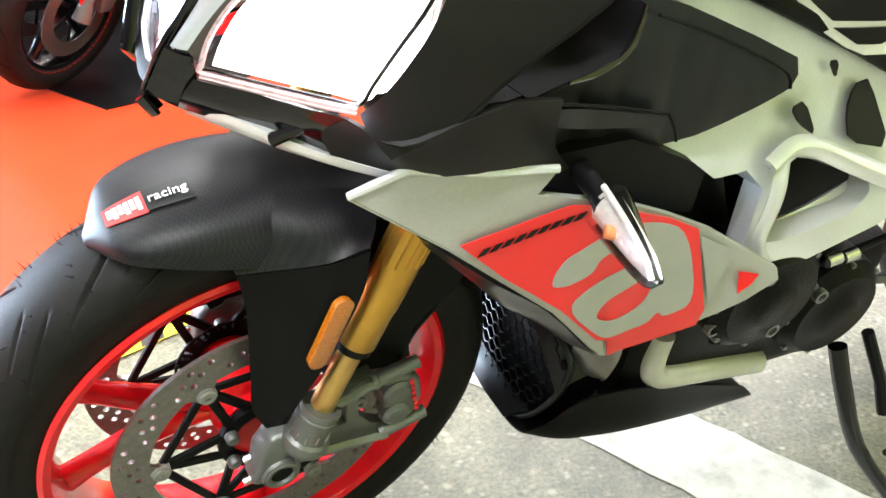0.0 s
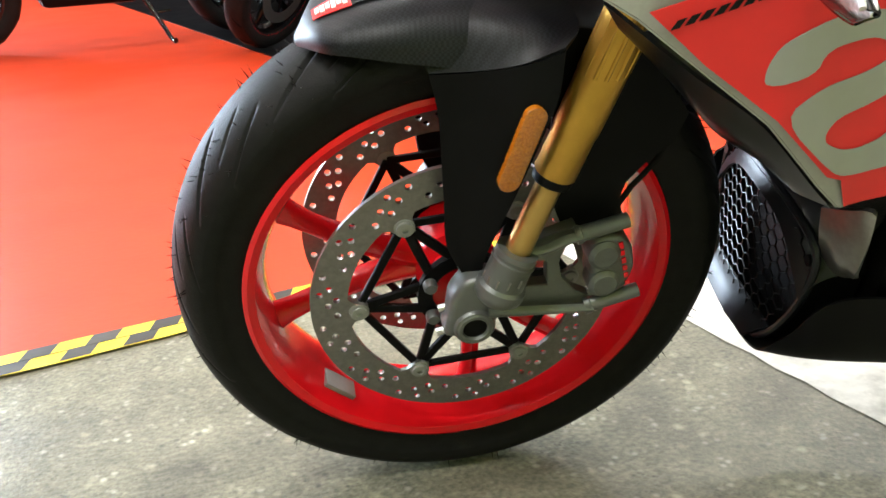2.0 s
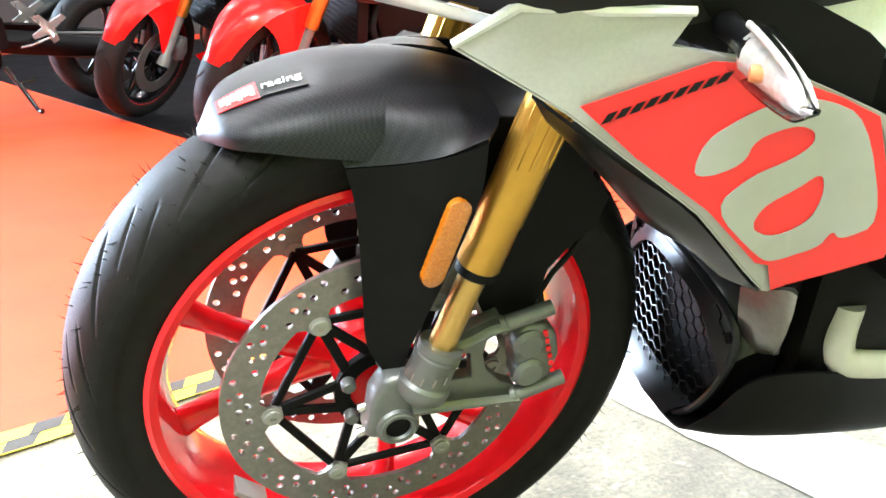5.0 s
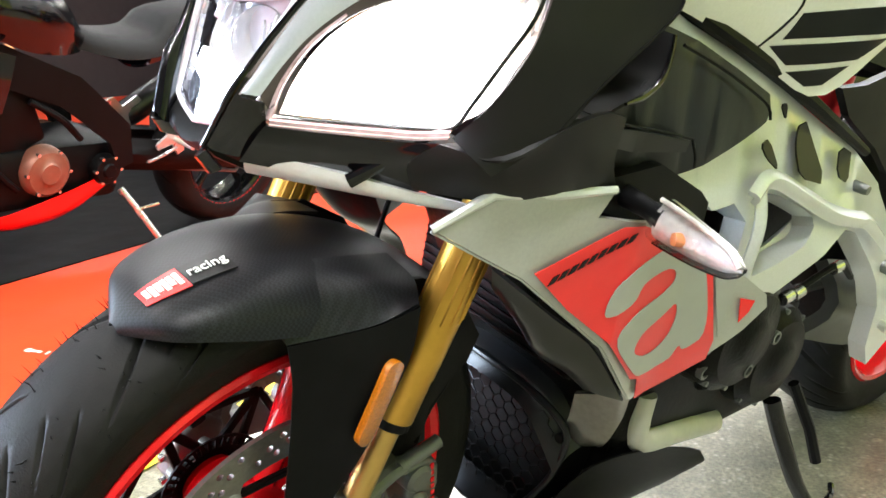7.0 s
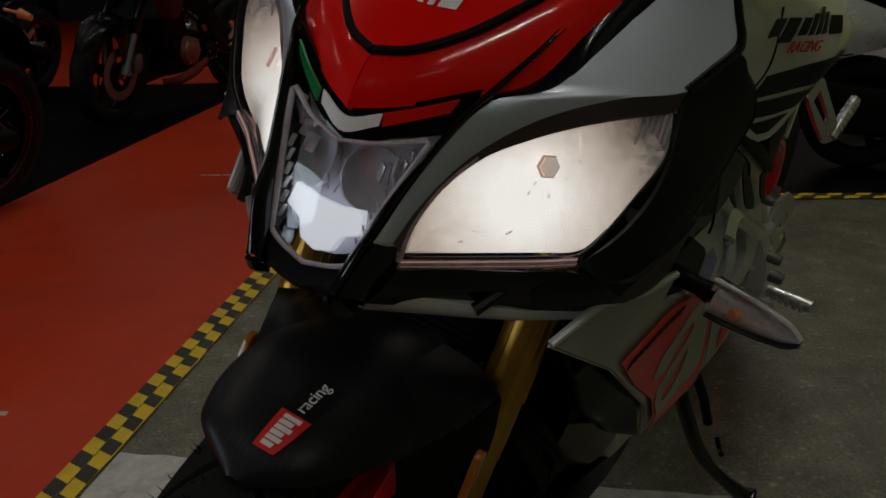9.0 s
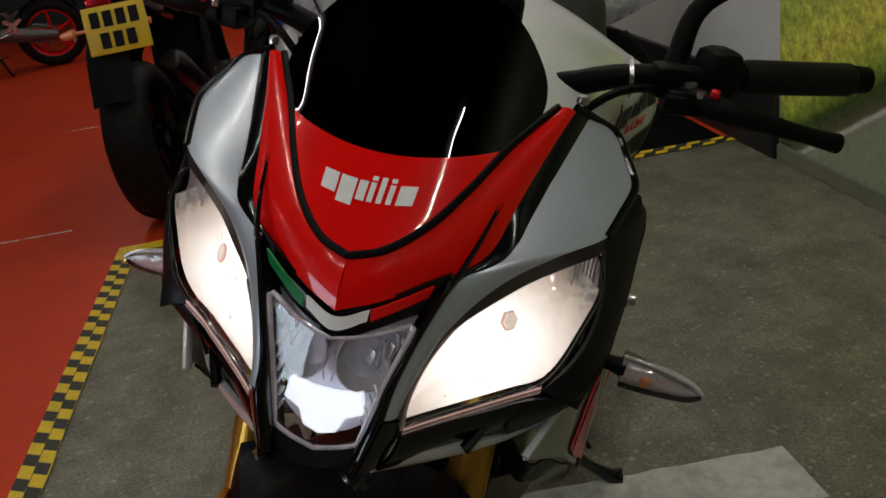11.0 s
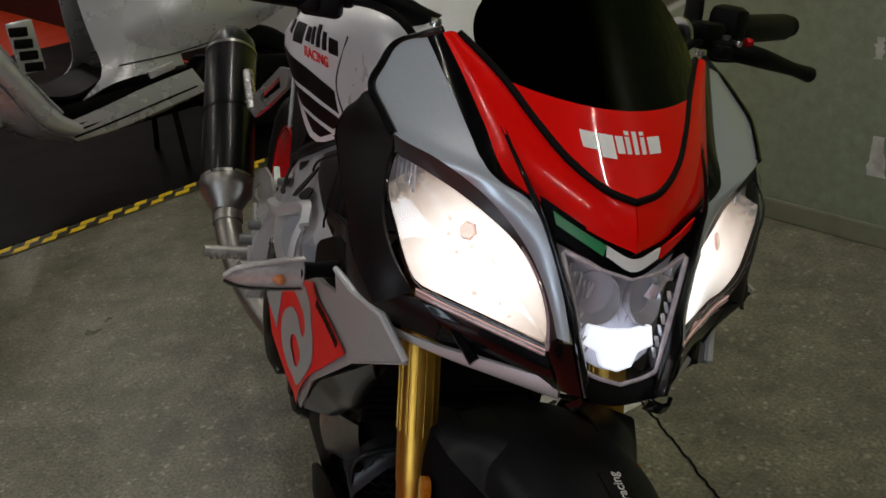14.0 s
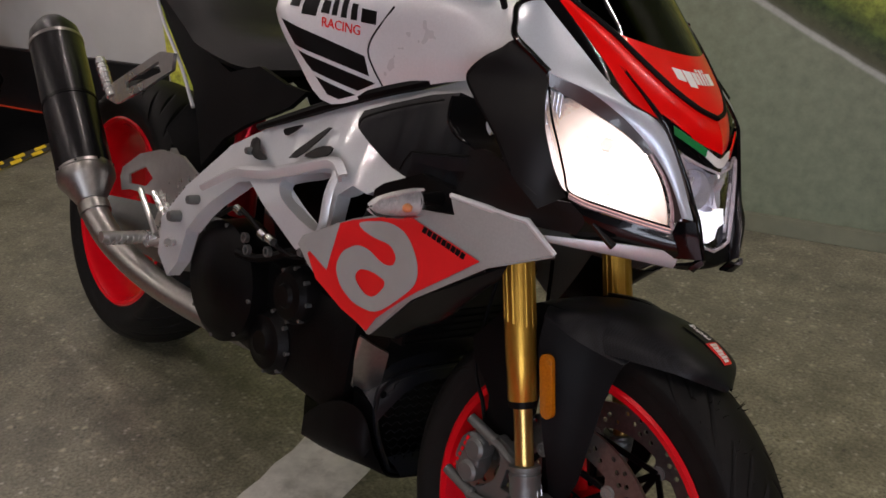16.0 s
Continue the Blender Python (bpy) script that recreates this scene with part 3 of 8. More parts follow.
for k in range(5):
    part("window_frame", slab(-6.2 + 1.28 * k, -6.12 + 1.28 * k, V1 + 0.02, V1 + 0.08, 0.9, 2.9, 0.004), M_DARKWALL, window, "dark upright window bar")
solid("wall_east", slab(U1, U1 + 0.12, WALL_V, V1, 0.0, CEIL), M_DARKWALL, "dark end wall of the hall", "wall", "structure", ROOM, smooth=False)
solid("wall_west", slab(U0 - 0.12, U0, WALL_V, V1, 0.0, CEIL), M_DARKWALL, "dark wall behind the viewer", "wall", "structure", ROOM, smooth=False)
solid("baseboard", slab(U0, MURAL_END, WALL_V + 0.003, WALL_V + 0.018, 0.0, 0.06, 0.003), M_SKIRT, "low grey skirting under the mural", "skirting", "structure", ROOM)

TAPE_V, TAPE_U = 0.535, 2.58
crack = bmesh.new()
rnd = random.Random(5)
run = [Vector((0.80 - 0.014 * k, -0.643 + 0.0006 * k + rnd.uniform(-0.003, 0.003), 0)) for k in range(51)]
for k in range(50):
    crack.faces.new([crack.verts.new((run[q].x, run[q].y + o, 0.0026)) for q, o in ((k, -0.0025), (k + 1, -0.0025), (k + 1, 0.0025), (k, 0.0025))])
solid("floor_joint", crack, M_MAT, "dark filled crack in the concrete floor", "floor joint", "structure", smooth=False)
solid("painted_floor", slab(U0, TAPE_U + 0.035, TAPE_V + 0.035, V1, 0.0, 0.004), M_REDFLOOR, "glossy red painted floor area", "floor", "structure", ROOM, smooth=False)
solid("painted_floor_bay", slab(TAPE_U + 0.035, U1, WALL_V, V1, 0.0, 0.004), M_REDFLOOR, "glossy red painted floor beyond the tape", "floor", "structure", ROOM, smooth=False)
solid("display_strip", slab(0.97, 5.85, 1.9, 8.2, 0.004, 0.008), M_MAT, "black painted display strip under motorcycles", "floor", "structure", ROOM, smooth=False)
solid("display_strip_rear", slab(TAPE_U + 0.076, 6.2, -1.8, -0.02, 0.004, 0.008), M_MAT, "black painted display strip under the scooter", "floor", "structure", ROOM, smooth=False)
line = bmesh.new()
rnd = random.Random(9)
for k in range(30):
    cell = []
    for q, far in ((k, 0), (k, 1), (k + 1, 1), (k + 1, 0)):
        v = -0.985 + 1.515 * q / 30
        wave = 0.003 * math.sin(q * 2.7 + far * 1.3)
        cell.append(line.verts.new(((0.46 + 0.046 * (v + 0.985) if not far else 0.63 + 0.06 * (v + 0.985)) + wave, v, 0.002)))
    line.faces.new(cell)
solid("bay_line", line, M_LINE, "worn white bay line on the concrete", "floor marking", "structure", ROOM, smooth=False)
for u in (0.86, 3.0, 5.14):
    rnd, bm, v = random.Random(int(u * 100)), bmesh.new(), 0.85
    while v < 1.28:
        step = rnd.uniform(0.012, 0.04)
        lo, hi = u - 0.012 + rnd.uniform(-0.002, 0.008), u + 0.012 - rnd.uniform(-0.002, 0.009)
        bm.faces.new([bm.verts.new((x, y, 0.0052)) for x, y in ((lo, v), (hi, v + rnd.uniform(0, 0.008)), (hi - rnd.uniform(0, 0.005), v + step), (lo + rnd.uniform(0, 0.005), v + step * 0.8))])
        v += step + (rnd.uniform(0.004, 0.02) if rnd.random() < 0.35 else -0.004)
    solid("bay_mark", bm, M_LINE, "thin scuffed white mark on the red floor", "floor marking", "structure", ROOM, smooth=False)


def hazard_tape(name, length, matrix, seed):
    w, pitch = 0.074, 0.1
    rnd = random.Random(seed)
    edge = [(length * k / 160, -0.0 + rnd.uniform(-0.002, 0.0015)) for k in range(161)]
    bm = bmesh.new()
    lo = [bm.verts.new((x, y, 0.0012)) for x, y in edge]
    hi = [bm.verts.new((x, w, 0.0012)) for x, y in edge]
    for k in range(160):
        bm.faces.new((lo[k], lo[k + 1], hi[k + 1], hi[k]))
    tape = solid(name, bm, M_YELLOW, "two rows of yellow and black hazard tape, scuffed", "tape", "structure", matrix, smooth=False)
    bm = bmesh.new()
    for row in (0, 1):
        y0, y1 = row * w / 2 + 0.0015, (row + 1) * w / 2 - 0.0004
        for k in range(int(length / pitch) - 1):
            x = k * pitch + (pitch / 2 if row else 0) + rnd.uniform(-0.003, 0.003)
            q = [(x, y0), (x + 0.048, y0), (x + 0.048 + 0.02, y1), (x + 0.02, y1)]
            bm.faces.new([bm.verts.new((px, py, 0.0017)) for px, py in q])
    part("black_stripes", bm, M_TAPEBLACK, tape, "black slanted blocks", smooth=False)
    part("tape_seam", slab(0, length, w / 2 - 0.0006, w / 2 + 0.0006, 0.001, 0.0021), M_TAPEBLACK, tape, smooth=False)
    return tape


hazard_tape("hazard_tape", TAPE_U - U0 + 0.075, ROOM @ Matrix.Translation((U0, TAPE_V, 0.004)), 4)
hazard_tape("hazard_tape", TAPE_V - WALL_V, ROOM @ Matrix.Translation((TAPE_U + 0.0755, WALL_V, 0.004)) @ Matrix.Rotation(math.pi / 2, 4, "Z"), 8)

M_TUBE = glow("lit_tube", (1.0, 0.95, 0.88), 9.0)
for u in (-4.15, -1.75, 0.65, 3.05, 5.45, 8.45):
    for v in (-1.04, 1.4, 4.0, 6.6):
        lamp = thing("ceiling_light", "long white fluorescent strip light under the ceiling", "ceiling light", Matrix.Translation(room(u, v, CEIL)), "strip lights")
        part("housing", slab(-0.75, 0.75, -0.06, 0.06, -0.07, 0.0, 0.01), M_WALL, lamp)
        part("tube", moved(tube([(-0.72, 0, 0), (0.72, 0, 0)], 0.009, 10), Matrix.Translation((0, 0, -0.09))), M_TUBE, lamp, "lit white tube")
        tube_light(u, v, 1.5, 44.0 if v < 0 else 30.0 if v < 2 else 16.0)

# ---------------------------------------------------------------- the motorcycle
bike = thing("motorcycle", "silver, red and black sports motorcycle with lit headlamps, on side stand", "motorcycle", Matrix.Rotation(radians(LEAN), 4, "X"))
AXLE = Vector((0.0, 0.0, 0.301))
SLOPE = 0.355                        # fork: x per z
STEER = Matrix.Translation(AXLE + Vector((-0.002, 0.0055, 0.001))) @ Matrix.Rotation(radians(3.9), 4, Vector((SLOPE, 0, 1)).normalized()) @ Matrix.Translation(-AXLE)
HUB = STEER @ Matrix.Translation(AXLE)


def tyre_mesh(radius, half, rim_r, rim_half, pitch_n, flip, nv):
    """A tyre with curved grooves cut into its tread."""
    fill = (0.14, 0.21, 0.28, 0.5, 0.57, 0.63, 0.8, 0.86, 0.92, 0.97)
    prof = []
    crown = radius - 0.62 * half
    for k in range(nv):
        s = k / (nv - 1) * 2 - 1
        if abs(s) > 0.72:
            w = (abs(s) - 0.72) / 0.28
            y = half * (0.995 - 0.06 * w - 0.12 * w * w)
            r = (radius - 0.48 * half * 1.05) * (1 - w) + rim_r * w - 0.003 * math.sin(w * 9.4)
            prof.append((r, math.copysign(y, s)))
        else:
            a = s / 0.72 * radians(79)
            prof.append((radius - half * 1.0 * (1 - math.cos(a)) * 0.63, half * 1.015 * math.sin(a)))
    # columns follow the grooves' sweep, so that every groove has clean edges
    S = np.linspace(-1, 1, nv) / 0.72
    side = np.abs(S)
    sweep = flip * (0.30 * side + 0.10 * side ** 2)
    step = 2 * np.pi / pitch_n
    cols, cuts = [], []
    for k in range(pitch_n):
        for off, s0, s1, wide in ((0.05, 0.10, 0.74, 0.019), (0.40, 0.45, 0.99, 0.016), (0.72, 0.22, 0.58, 0.014)):
            q = (side - s0) / (s1 - s0)
            on = np.clip(1 - np.abs(2 * q - 1) ** 2.5, 0, 1) * ((q > 0) & (q < 1))
            for shift, cut in ((-1.7, 0), (-1.0, 0), (-0.72, 1), (0.72, 1), (1.0, 0), (1.7, 0)):
                half_w = wide * (0.25 + 0.75 * on) if abs(shift) < 1.5 else wide * np.ones_like(side)
                cols.append((k + off) * step + shift * half_w + sweep + np.where(S > 0, step / 2, 0) * 0)
                cuts.append(cut * on)
        for off in fill:
            cols.append((k + off) * step + sweep)
            cuts.append(np.zeros_like(side))
    cols, cuts = np.array(cols), np.array(cuts)
    order = np.argsort(cols[:, nv // 2], kind="stable")
    T, depth = cols[order], cuts[order]
    nu = len(T)
    R = np.array([p[0] for p in prof])[None, :] - 0.0075 * depth
    Y = np.array([p[1] for p in prof])[None, :].repeat(nu, 0)
    verts = np.stack([R * np.cos(T), Y, R * np.sin(T)], -1).reshape(-1, 3)
    i = np.arange(nu)[:, None]
    j = np.arange(nv - 1)[None, :]
    a = i * nv + j
    b = ((i + 1) % nu) * nv + j
    faces = np.stack([a, a + 1, b + 1, b], -1).reshape(-1, 4)
    me = bpy.data.meshes.new("tyre")
    me.from_pydata(verts.tolist(), [], faces.tolist())
    me.polygons.foreach_set("use_smooth", [True] * len(me.polygons))
    me.materials.append(M_RUBBER)
    return me


def hairs(radius, half, count, seed):
    rnd = random.Random(seed)
    bm = bmesh.new()
    for _ in range(count):
        t = rnd.uniform(0, 2 * math.pi)
        a = rnd.choice((-1, 1)) * radians(rnd.uniform(10, 70))
        r, y = radius - half * (1 - math.cos(a)) * 0.63, half * math.sin(a)
        base = Vector((r * math.cos(t), y, r * math.sin(t)))
        out = Vector((math.cos(t) * math.cos(a), math.sin(a), math.sin(t) * math.cos(a))).normalized()
        side = out.orthogonal().normalized()
        bend = Vector((rnd.uniform(-1, 1), rnd.uniform(-1, 1), rnd.uniform(-1, 1))) * 0.002
        tip = bm.verts.new(base + out * rnd.uniform(0.006, 0.012) + bend * 1.5)
        ring3 = [bm.verts.new(base + (side * math.cos(k * 2.094) + out.cross(side) * math.sin(k * 2.094)) * 0.0008) for k in range(3)]
        for k in range(3):
            bm.faces.new((ring3[k], ring3[(k + 1) % 3], tip))
    return bm


def spoke(a_hub, a_rim, r0, r1, w0, w1, t0, t1):
    """A cast spoke in the wheel's plane, from hub to rim."""
    bm = bmesh.new()
    rings = []
    for k in range(9):
        s = k / 8
        a = radians(a_hub + (a_rim - a_hub) * (s ** 0.8))
        r = r0 + (r1 - r0) * s
        w = w0 + (w1 - w0) * s + (0.02 * max(0, s - 0.8) / 0.2 if s > 0.8 else 0)
        t = t0 + (t1 - t0) * s
        c = Vector((r * math.cos(a), 0, r * math.sin(a)))
        tan = Vector((-math.sin(a), 0, math.cos(a)))
        yv = Vector((0, 1, 0))
        rings.append([bm.verts.new(c + tan * (w / 2 * math.cos(q)) + yv * (t / 2 * math.sin(q))) for q in (2 * math.pi * (i + 0.5) / 10 for i in range(10))])
    for a, b in zip(rings, rings[1:]):
        for i in range(10):
            bm.faces.new((a[i], a[(i + 1) % 10], b[(i + 1) % 10], b[i]))
    bm.faces.new(rings[0][::-1])
    bm.faces.new(rings[-1])
    return bm


def wheel(name, parent, m, radius, half, rim_r, rim_half, pairs, spread, seed, hairy):
    w = part(name, moved(lathe([(rim_r + 0.002, -rim_half + 0.004), (rim_r + 0.008, -rim_half + 0.001), (rim_r + 0.009, -rim_half - 0.003), (rim_r + 0.004, -rim_half - 0.006), (rim_r - 0.004, -rim_half - 0.003),
                          (rim_r - 0.011, -rim_half + 0.012), (rim_r - 0.016, -0.015), (rim_r - 0.016, 0.015), (rim_r - 0.011, rim_half - 0.012),
                          (rim_r - 0.004, rim_half + 0.003), (rim_r + 0.004, rim_half + 0.006), (rim_r + 0.009, rim_half + 0.003), (rim_r + 0.008, rim_half - 0.001), (rim_r + 0.002, rim_half - 0.004),
                          (rim_r - 0.005, 0.02), (rim_r - 0.005, -0.02)], 96, closed=True), m), M_WHEEL, parent, "glossy red cast wheel rim")
    ty = new("tyre", tyre_mesh(radius, half, rim_r + 0.004, rim_half, 13, 1, 64 if hairy else 40))
    ty.data.transform(m)
    ty.parent = w
    tagged(ty, "black rubber sports tyre with curved grooves")
    for c in pairs:
        for d in (-spread, spread):
            part("spoke", moved(spoke(c + d * 0.35, c + d, 0.035, rim_r - 0.011, 0.028, 0.018, 0.04, 0.028), m), M_WHEEL, w)
    part("hub", moved(lathe([(0.016, -0.058), (0.034, -0.058), (0.04, -0.045), (0.034, -0.03), (0.045, -0.018), (0.045, 0.018), (0.034, 0.03), (0.04, 0.045), (0.034, 0.058), (0.016, 0.058)], 32), m), M_WHEEL, w)
    if hairy:
        tagged(part("tyre_hairs", moved(hairs(radius, half, hairy, seed), m), M_RUBBER, w, "fine rubber moulding hairs"), kind="stuff")
    return w


def disc_mesh(outer, inner, bolt_r, phase, count, thick):
    """A drilled brake disc with tabs at its bolts."""
    bm = bmesh.new()
    edges = []

    def loop(pts):
        vs = [bm.verts.new((x, 0, z)) for x, z in pts]
        edges.extend(bm.edges.new((vs[k], vs[(k + 1) % len(vs)])) for k in range(len(vs)))

    loop(ring(0, 0, outer, 120))
    pts = []
    for k in range(144):
        a = 360 * k / 144
        d = abs((a - phase + 30) % 60 - 30)
        r = inner - max(0.0, min(1.0, (7.0 - d) / 3.0)) * (inner - bolt_r + 0.010)
        pts.append((r * math.cos(radians(a)), r * math.sin(radians(a))))
    loop(pts)
    for k in range(count):
        for row, rr in enumerate((0.30, 0.52, 0.76)):
            if (k + row) % 3 == 2:
                continue
            a = phase + 360 * (k + 0.33 * row) / count
            r = inner + (outer - inner) * rr
            loop(ring(r * math.cos(radians(a)), r * math.sin(radians(a)), 0.0037, 10))
    bmesh.ops.triangle_fill(bm, use_beauty=True, edges=edges)
    bmesh.ops.solidify(bm, geom=bm.faces[:], thickness=thick)
    bmesh.ops.translate(bm, verts=bm.verts[:], vec=(0, -thick / 2, 0))
    return bm


def bar2(p, q, w, t):
    """A flat strut between two points of the wheel's plane."""
    a, b = Vector((p[0], 0, p[1])), Vector((q[0], 0, q[1]))
    d = (b - a).normalized()
    n = Vector((-d.z, 0, d.x)) * w / 2
    return prism([((a + n).x, (a + n).z), ((b + n).x, (b + n).z), ((b - n).x, (b - n).z), ((a - n).x, (a - n).z)], -t / 2, t / 2, 0.0012, 1)


def brake_disc(parent, side, m):
    phase = 180 - 56.3
    place = m @ Matrix.Translation((0, side * 0.0635, 0))
    d = part("brake_disc", moved(disc_mesh(0.161, 0.123, 0.112, phase, 42, 0.005), place), M_DISC, parent, "drilled steel brake disc", smooth=False)
    pos = [(0.112 * math.cos(radians(phase + 60 * k)), 0.112 * math.sin(radians(phase + 60 * k))) for k in range(6)]
    hub = [(0.043 * math.cos(radians(phase + 60 * k + s)), 0.043 * math.sin(radians(phase + 60 * k + s))) for k in range(6) for s in (-22, 22)]
    deep = place @ Matrix.Translation((0, side * -0.004, 0))
    part("disc_carrier", moved(lathe([(0.034, -0.004), (0.050, -0.004), (0.050, 0.004), (0.034, 0.004)], 36, closed=True), deep), M_MATT, d, "black disc carrier ring")
    for k in range(6):
        for a, b, w in ((pos[k], hub[2 * k], 0.010), (pos[k], hub[2 * k + 1], 0.010), (pos[k], pos[(k + 1) % 6], 0.0085)):
            part("carrier_arm", moved(bar2(a, b, w, 0.006), deep), M_MATT, d)
    for p in pos:
        part("disc_bobbin", moved(lathe([(0.0, -0.0052), (0.0032, -0.0052), (0.0034, -0.0072), (0.0078, -0.0072), (0.0084, -0.0066), (0.0084, -0.004), (0.0105, -0.0036), (0.0105, 0.004), (0.0, 0.004)], 20), place @ Matrix.Translation((p[0], 0, p[1])) @ (Matrix.Identity(4) if side < 0 else Matrix.Rotation(math.pi, 4, "Z"))), M_BOBBIN, d)
    for k in range(6):
        a = radians(phase + 60 * k + 30)
        part("disc_bolt", moved(lathe([(0.0, -0.008), (0.006, -0.008), (0.0075, -0.005), (0.0075, 0.002), (0.0, 0.002)], 12), place @ Matrix.Translation((0.042 * math.cos(a), side * 0.004, 0.042 * math.sin(a))) @ (Matrix.Identity(4) if side < 0 else Matrix.Rotation(math.pi, 4, "Z"))), M_CAST, d)


front = wheel("front_wheel", bike, HUB, 0.2975, 0.059, 0.219, 0.050, (175, 295, 55), 21, 3, 300)
for s in (-1, 1):
    brake_disc(bike, s, HUB)
part("balance_weight", moved(box(-0.0035, 0.003, -0.013, 0.013, -0.021, 0.021, 0.001), HUB @ Matrix.Rotation(radians(132.5), 4, "Y") @ Matrix.Translation((0.2035, -0.024, 0))), M_BOBBIN, front, "grey stick-on balance weight")
part("sensor_ring", moved(lathe([(0.046, 0.052), (0.049, 0.052), (0.049, 0.054), (0.046, 0.054)], 40, closed=True), HUB), M_MATT, front, "slotted black wheel sensor ring")
part("sensor_ring_rim", moved(lathe([(0.059, 0.052), (0.062, 0.052), (0.062, 0.054), (0.059, 0.054)], 40, closed=True), HUB), M_MATT, front)
for k in range(40):
    part("ring_tooth", moved(box(0.048, 0.060, 0.052, 0.054, -0.002, 0.002), HUB @ Matrix.Rotation(2 * math.pi * k / 40, 4, "Y")), M_MATT, front)

# ---- fork legs, feet, calipers
FORK_Y = 0.118


def fork_at(z, s):
    """The fork leg's centre at a height."""
    return Vector((0.034 + SLOPE * (z - 0.381), s * FORK_Y, z))


def fork_tube(name, z0, z1, radii, mat, parent, label="", n=28):
    hs = [z0 + (z1 - z0) * k for k, _ in radii]
    return part(name, moved(tube([fork_at(h, parent["side"]) for h in hs], [r for _, r in radii], n), STEER), mat, parent["ob"], label)


for s in (-1, 1):
    P = {"side": s, "ob": bike}
    leg = fork_tube("fork_leg", 0.475, 0.94, [(0, 0.018), (0.005, 0.0198), (0.09, 0.0198), (0.1, 0.0208), (0.14, 0.0212), (0.26, 0.0215), (1, 0.022)], M_GOLD, P, "gold anodised fork tube")
    P = {"side": s, "ob": leg}
    fork_tube("stanchion", 0.36, 0.48, [(0, 0.0128), (1, 0.0128)], M_TIN, P, "bare bronze fork stanchion")
    fork_tube("dust_seal", 0.467, 0.476, [(0, 0.017), (0.2, 0.019), (1, 0.019)], M_MATT, P, "black dust seal")
    fork_tube("fork_cap", 0.938, 0.958, [(0, 0.0245), (0.6, 0.0245), (0.7, 0.014), (1, 0.014)], M_GOLD, P)
    # fluted grip of the upper tube
    for k in range(14):
        a = 2 * math.pi * k / 14
        o = Vector((math.cos(a) * 0.0208, math.sin(a) * 0.0208, 0))
        part("flute", moved(tube([fork_at(0.575, s) + o, fork_at(0.70, s) + o], [0.0022, 0.0022], 6), STEER), M_GOLD, leg)
    # foot: sleeve, axle clamp, pierced arms to the caliper
    fy = s * 0.116
    arm = plate([[(0.0386, 0.3859), (0.0745, 0.4009), (0.0975, 0.407), (0.0985, 0.393), (0.0865, 0.38), (0.0835, 0.364), (0.0875, 0.345), (0.1025, 0.327), (0.1194, 0.317), (0.1164, 0.302), (0.0485, 0.3079), (0.0225, 0.308), (0.0245, 0.3299)],
                 [(0.0495, 0.3659), (0.0585, 0.3699), (0.0705, 0.3689), (0.0735, 0.339), (0.0465, 0.3399), (0.0435, 0.3489)]], lambda x, z, s=s: s * 0.110, 0.015)
    bmesh.ops.bevel(arm, geom=[e for e in arm.edges if len(e.link_faces) == 2 and e.calc_face_angle(0) > 1.0], offset=0.0035, segments=2, affect="EDGES", clamp_overlap=True)
    foot = part("fork_foot", moved(join(
        tube([fork_at(h, s) for h in (0.336, 0.342, 0.348, 0.354, 0.357, 0.379, 0.381, 0.384, 0.385, 0.388, 0.389, 0.394, 0.3945)], [0.019, 0.0245, 0.0258, 0.0252, 0.0218, 0.0212, 0.0222, 0.0222, 0.0205, 0.0205, 0.0216, 0.0212, 0.0165], 28),
        prism([(-0.033, 0.291), (-0.0275, 0.312), (-0.0245, 0.338), (-0.0125, 0.357), (0.012, 0.362), (0.034, 0.345), (0.0255, 0.311), (0.0141, 0.281), (0.0011, 0.280), (-0.0199, 0.287)], min(s * 0.086, s * 0.117), max(s * 0.086, s * 0.117), 0.007, 3),
        arm), STEER), M_CAST, bike, "grey cast fork foot with caliper arms")
    face = lambda pts, s=s: [(x, s * 0.1175, z) for x, z in pts]
    for high, low in (([(0.012, 0.326), (0.05, 0.3205), (0.1, 0.3155), (0.12, 0.3125)], [(0.012, 0.311), (0.05, 0.3085), (0.1, 0.3045), (0.122, 0.3035)]), ([(0.036, 0.392), (0.062, 0.394), (0.084, 0.4035), (0.1, 0.4055)], [(0.04, 0.38), (0.07, 0.3845), (0.09, 0.393), (0.102, 0.3955)])):
        part("arm_spine", moved(ruled(face(high), face(low), 4, 6, 0.006, 0.005, (0, s, 0)), STEER), M_CAST, foot, "raised rib along the cast arm")
    flip = Matrix.Identity(4) if s < 0 else Matrix.Rotation(math.pi, 4, "Z")
    part("axle_boss", moved(lathe([(0.0125, -0.008), (0.0135, -0.0095), (0.0165, -0.0095), (0.018, -0.008), (0.0195, -0.008), (0.0215, -0.005), (0.0225, 0.008), (0.0125, 0.008)], 36, closed=True), STEER @ Matrix.Translation((-0.001, s * 0.1125, 0.3005)) @ flip), M_CAST, foot, "hollow steel axle end")
    part("axle_bore", moved(lathe([(0.0, -0.0058), (0.0128, -0.0058), (0.0128, 0.004), (0.0, 0.004)], 24), STEER @ Matrix.Translation((-0.001, s * 0.1125, 0.3005)) @ flip), M_MATT, foot, "dark axle bore")
    for k in range(5):
        a = math.pi * (0.98 + 0.155 * k) * 1.0
        o = Vector((math.cos(a) * 0.0228, math.sin(a) * 0.0228, 0))
        part("lettering_bar", moved(tube([fork_at(0.3635, s) + o, fork_at(0.372, s) + o], 0.001, 6), STEER), M_STEEL, foot, "raised lettering bar")
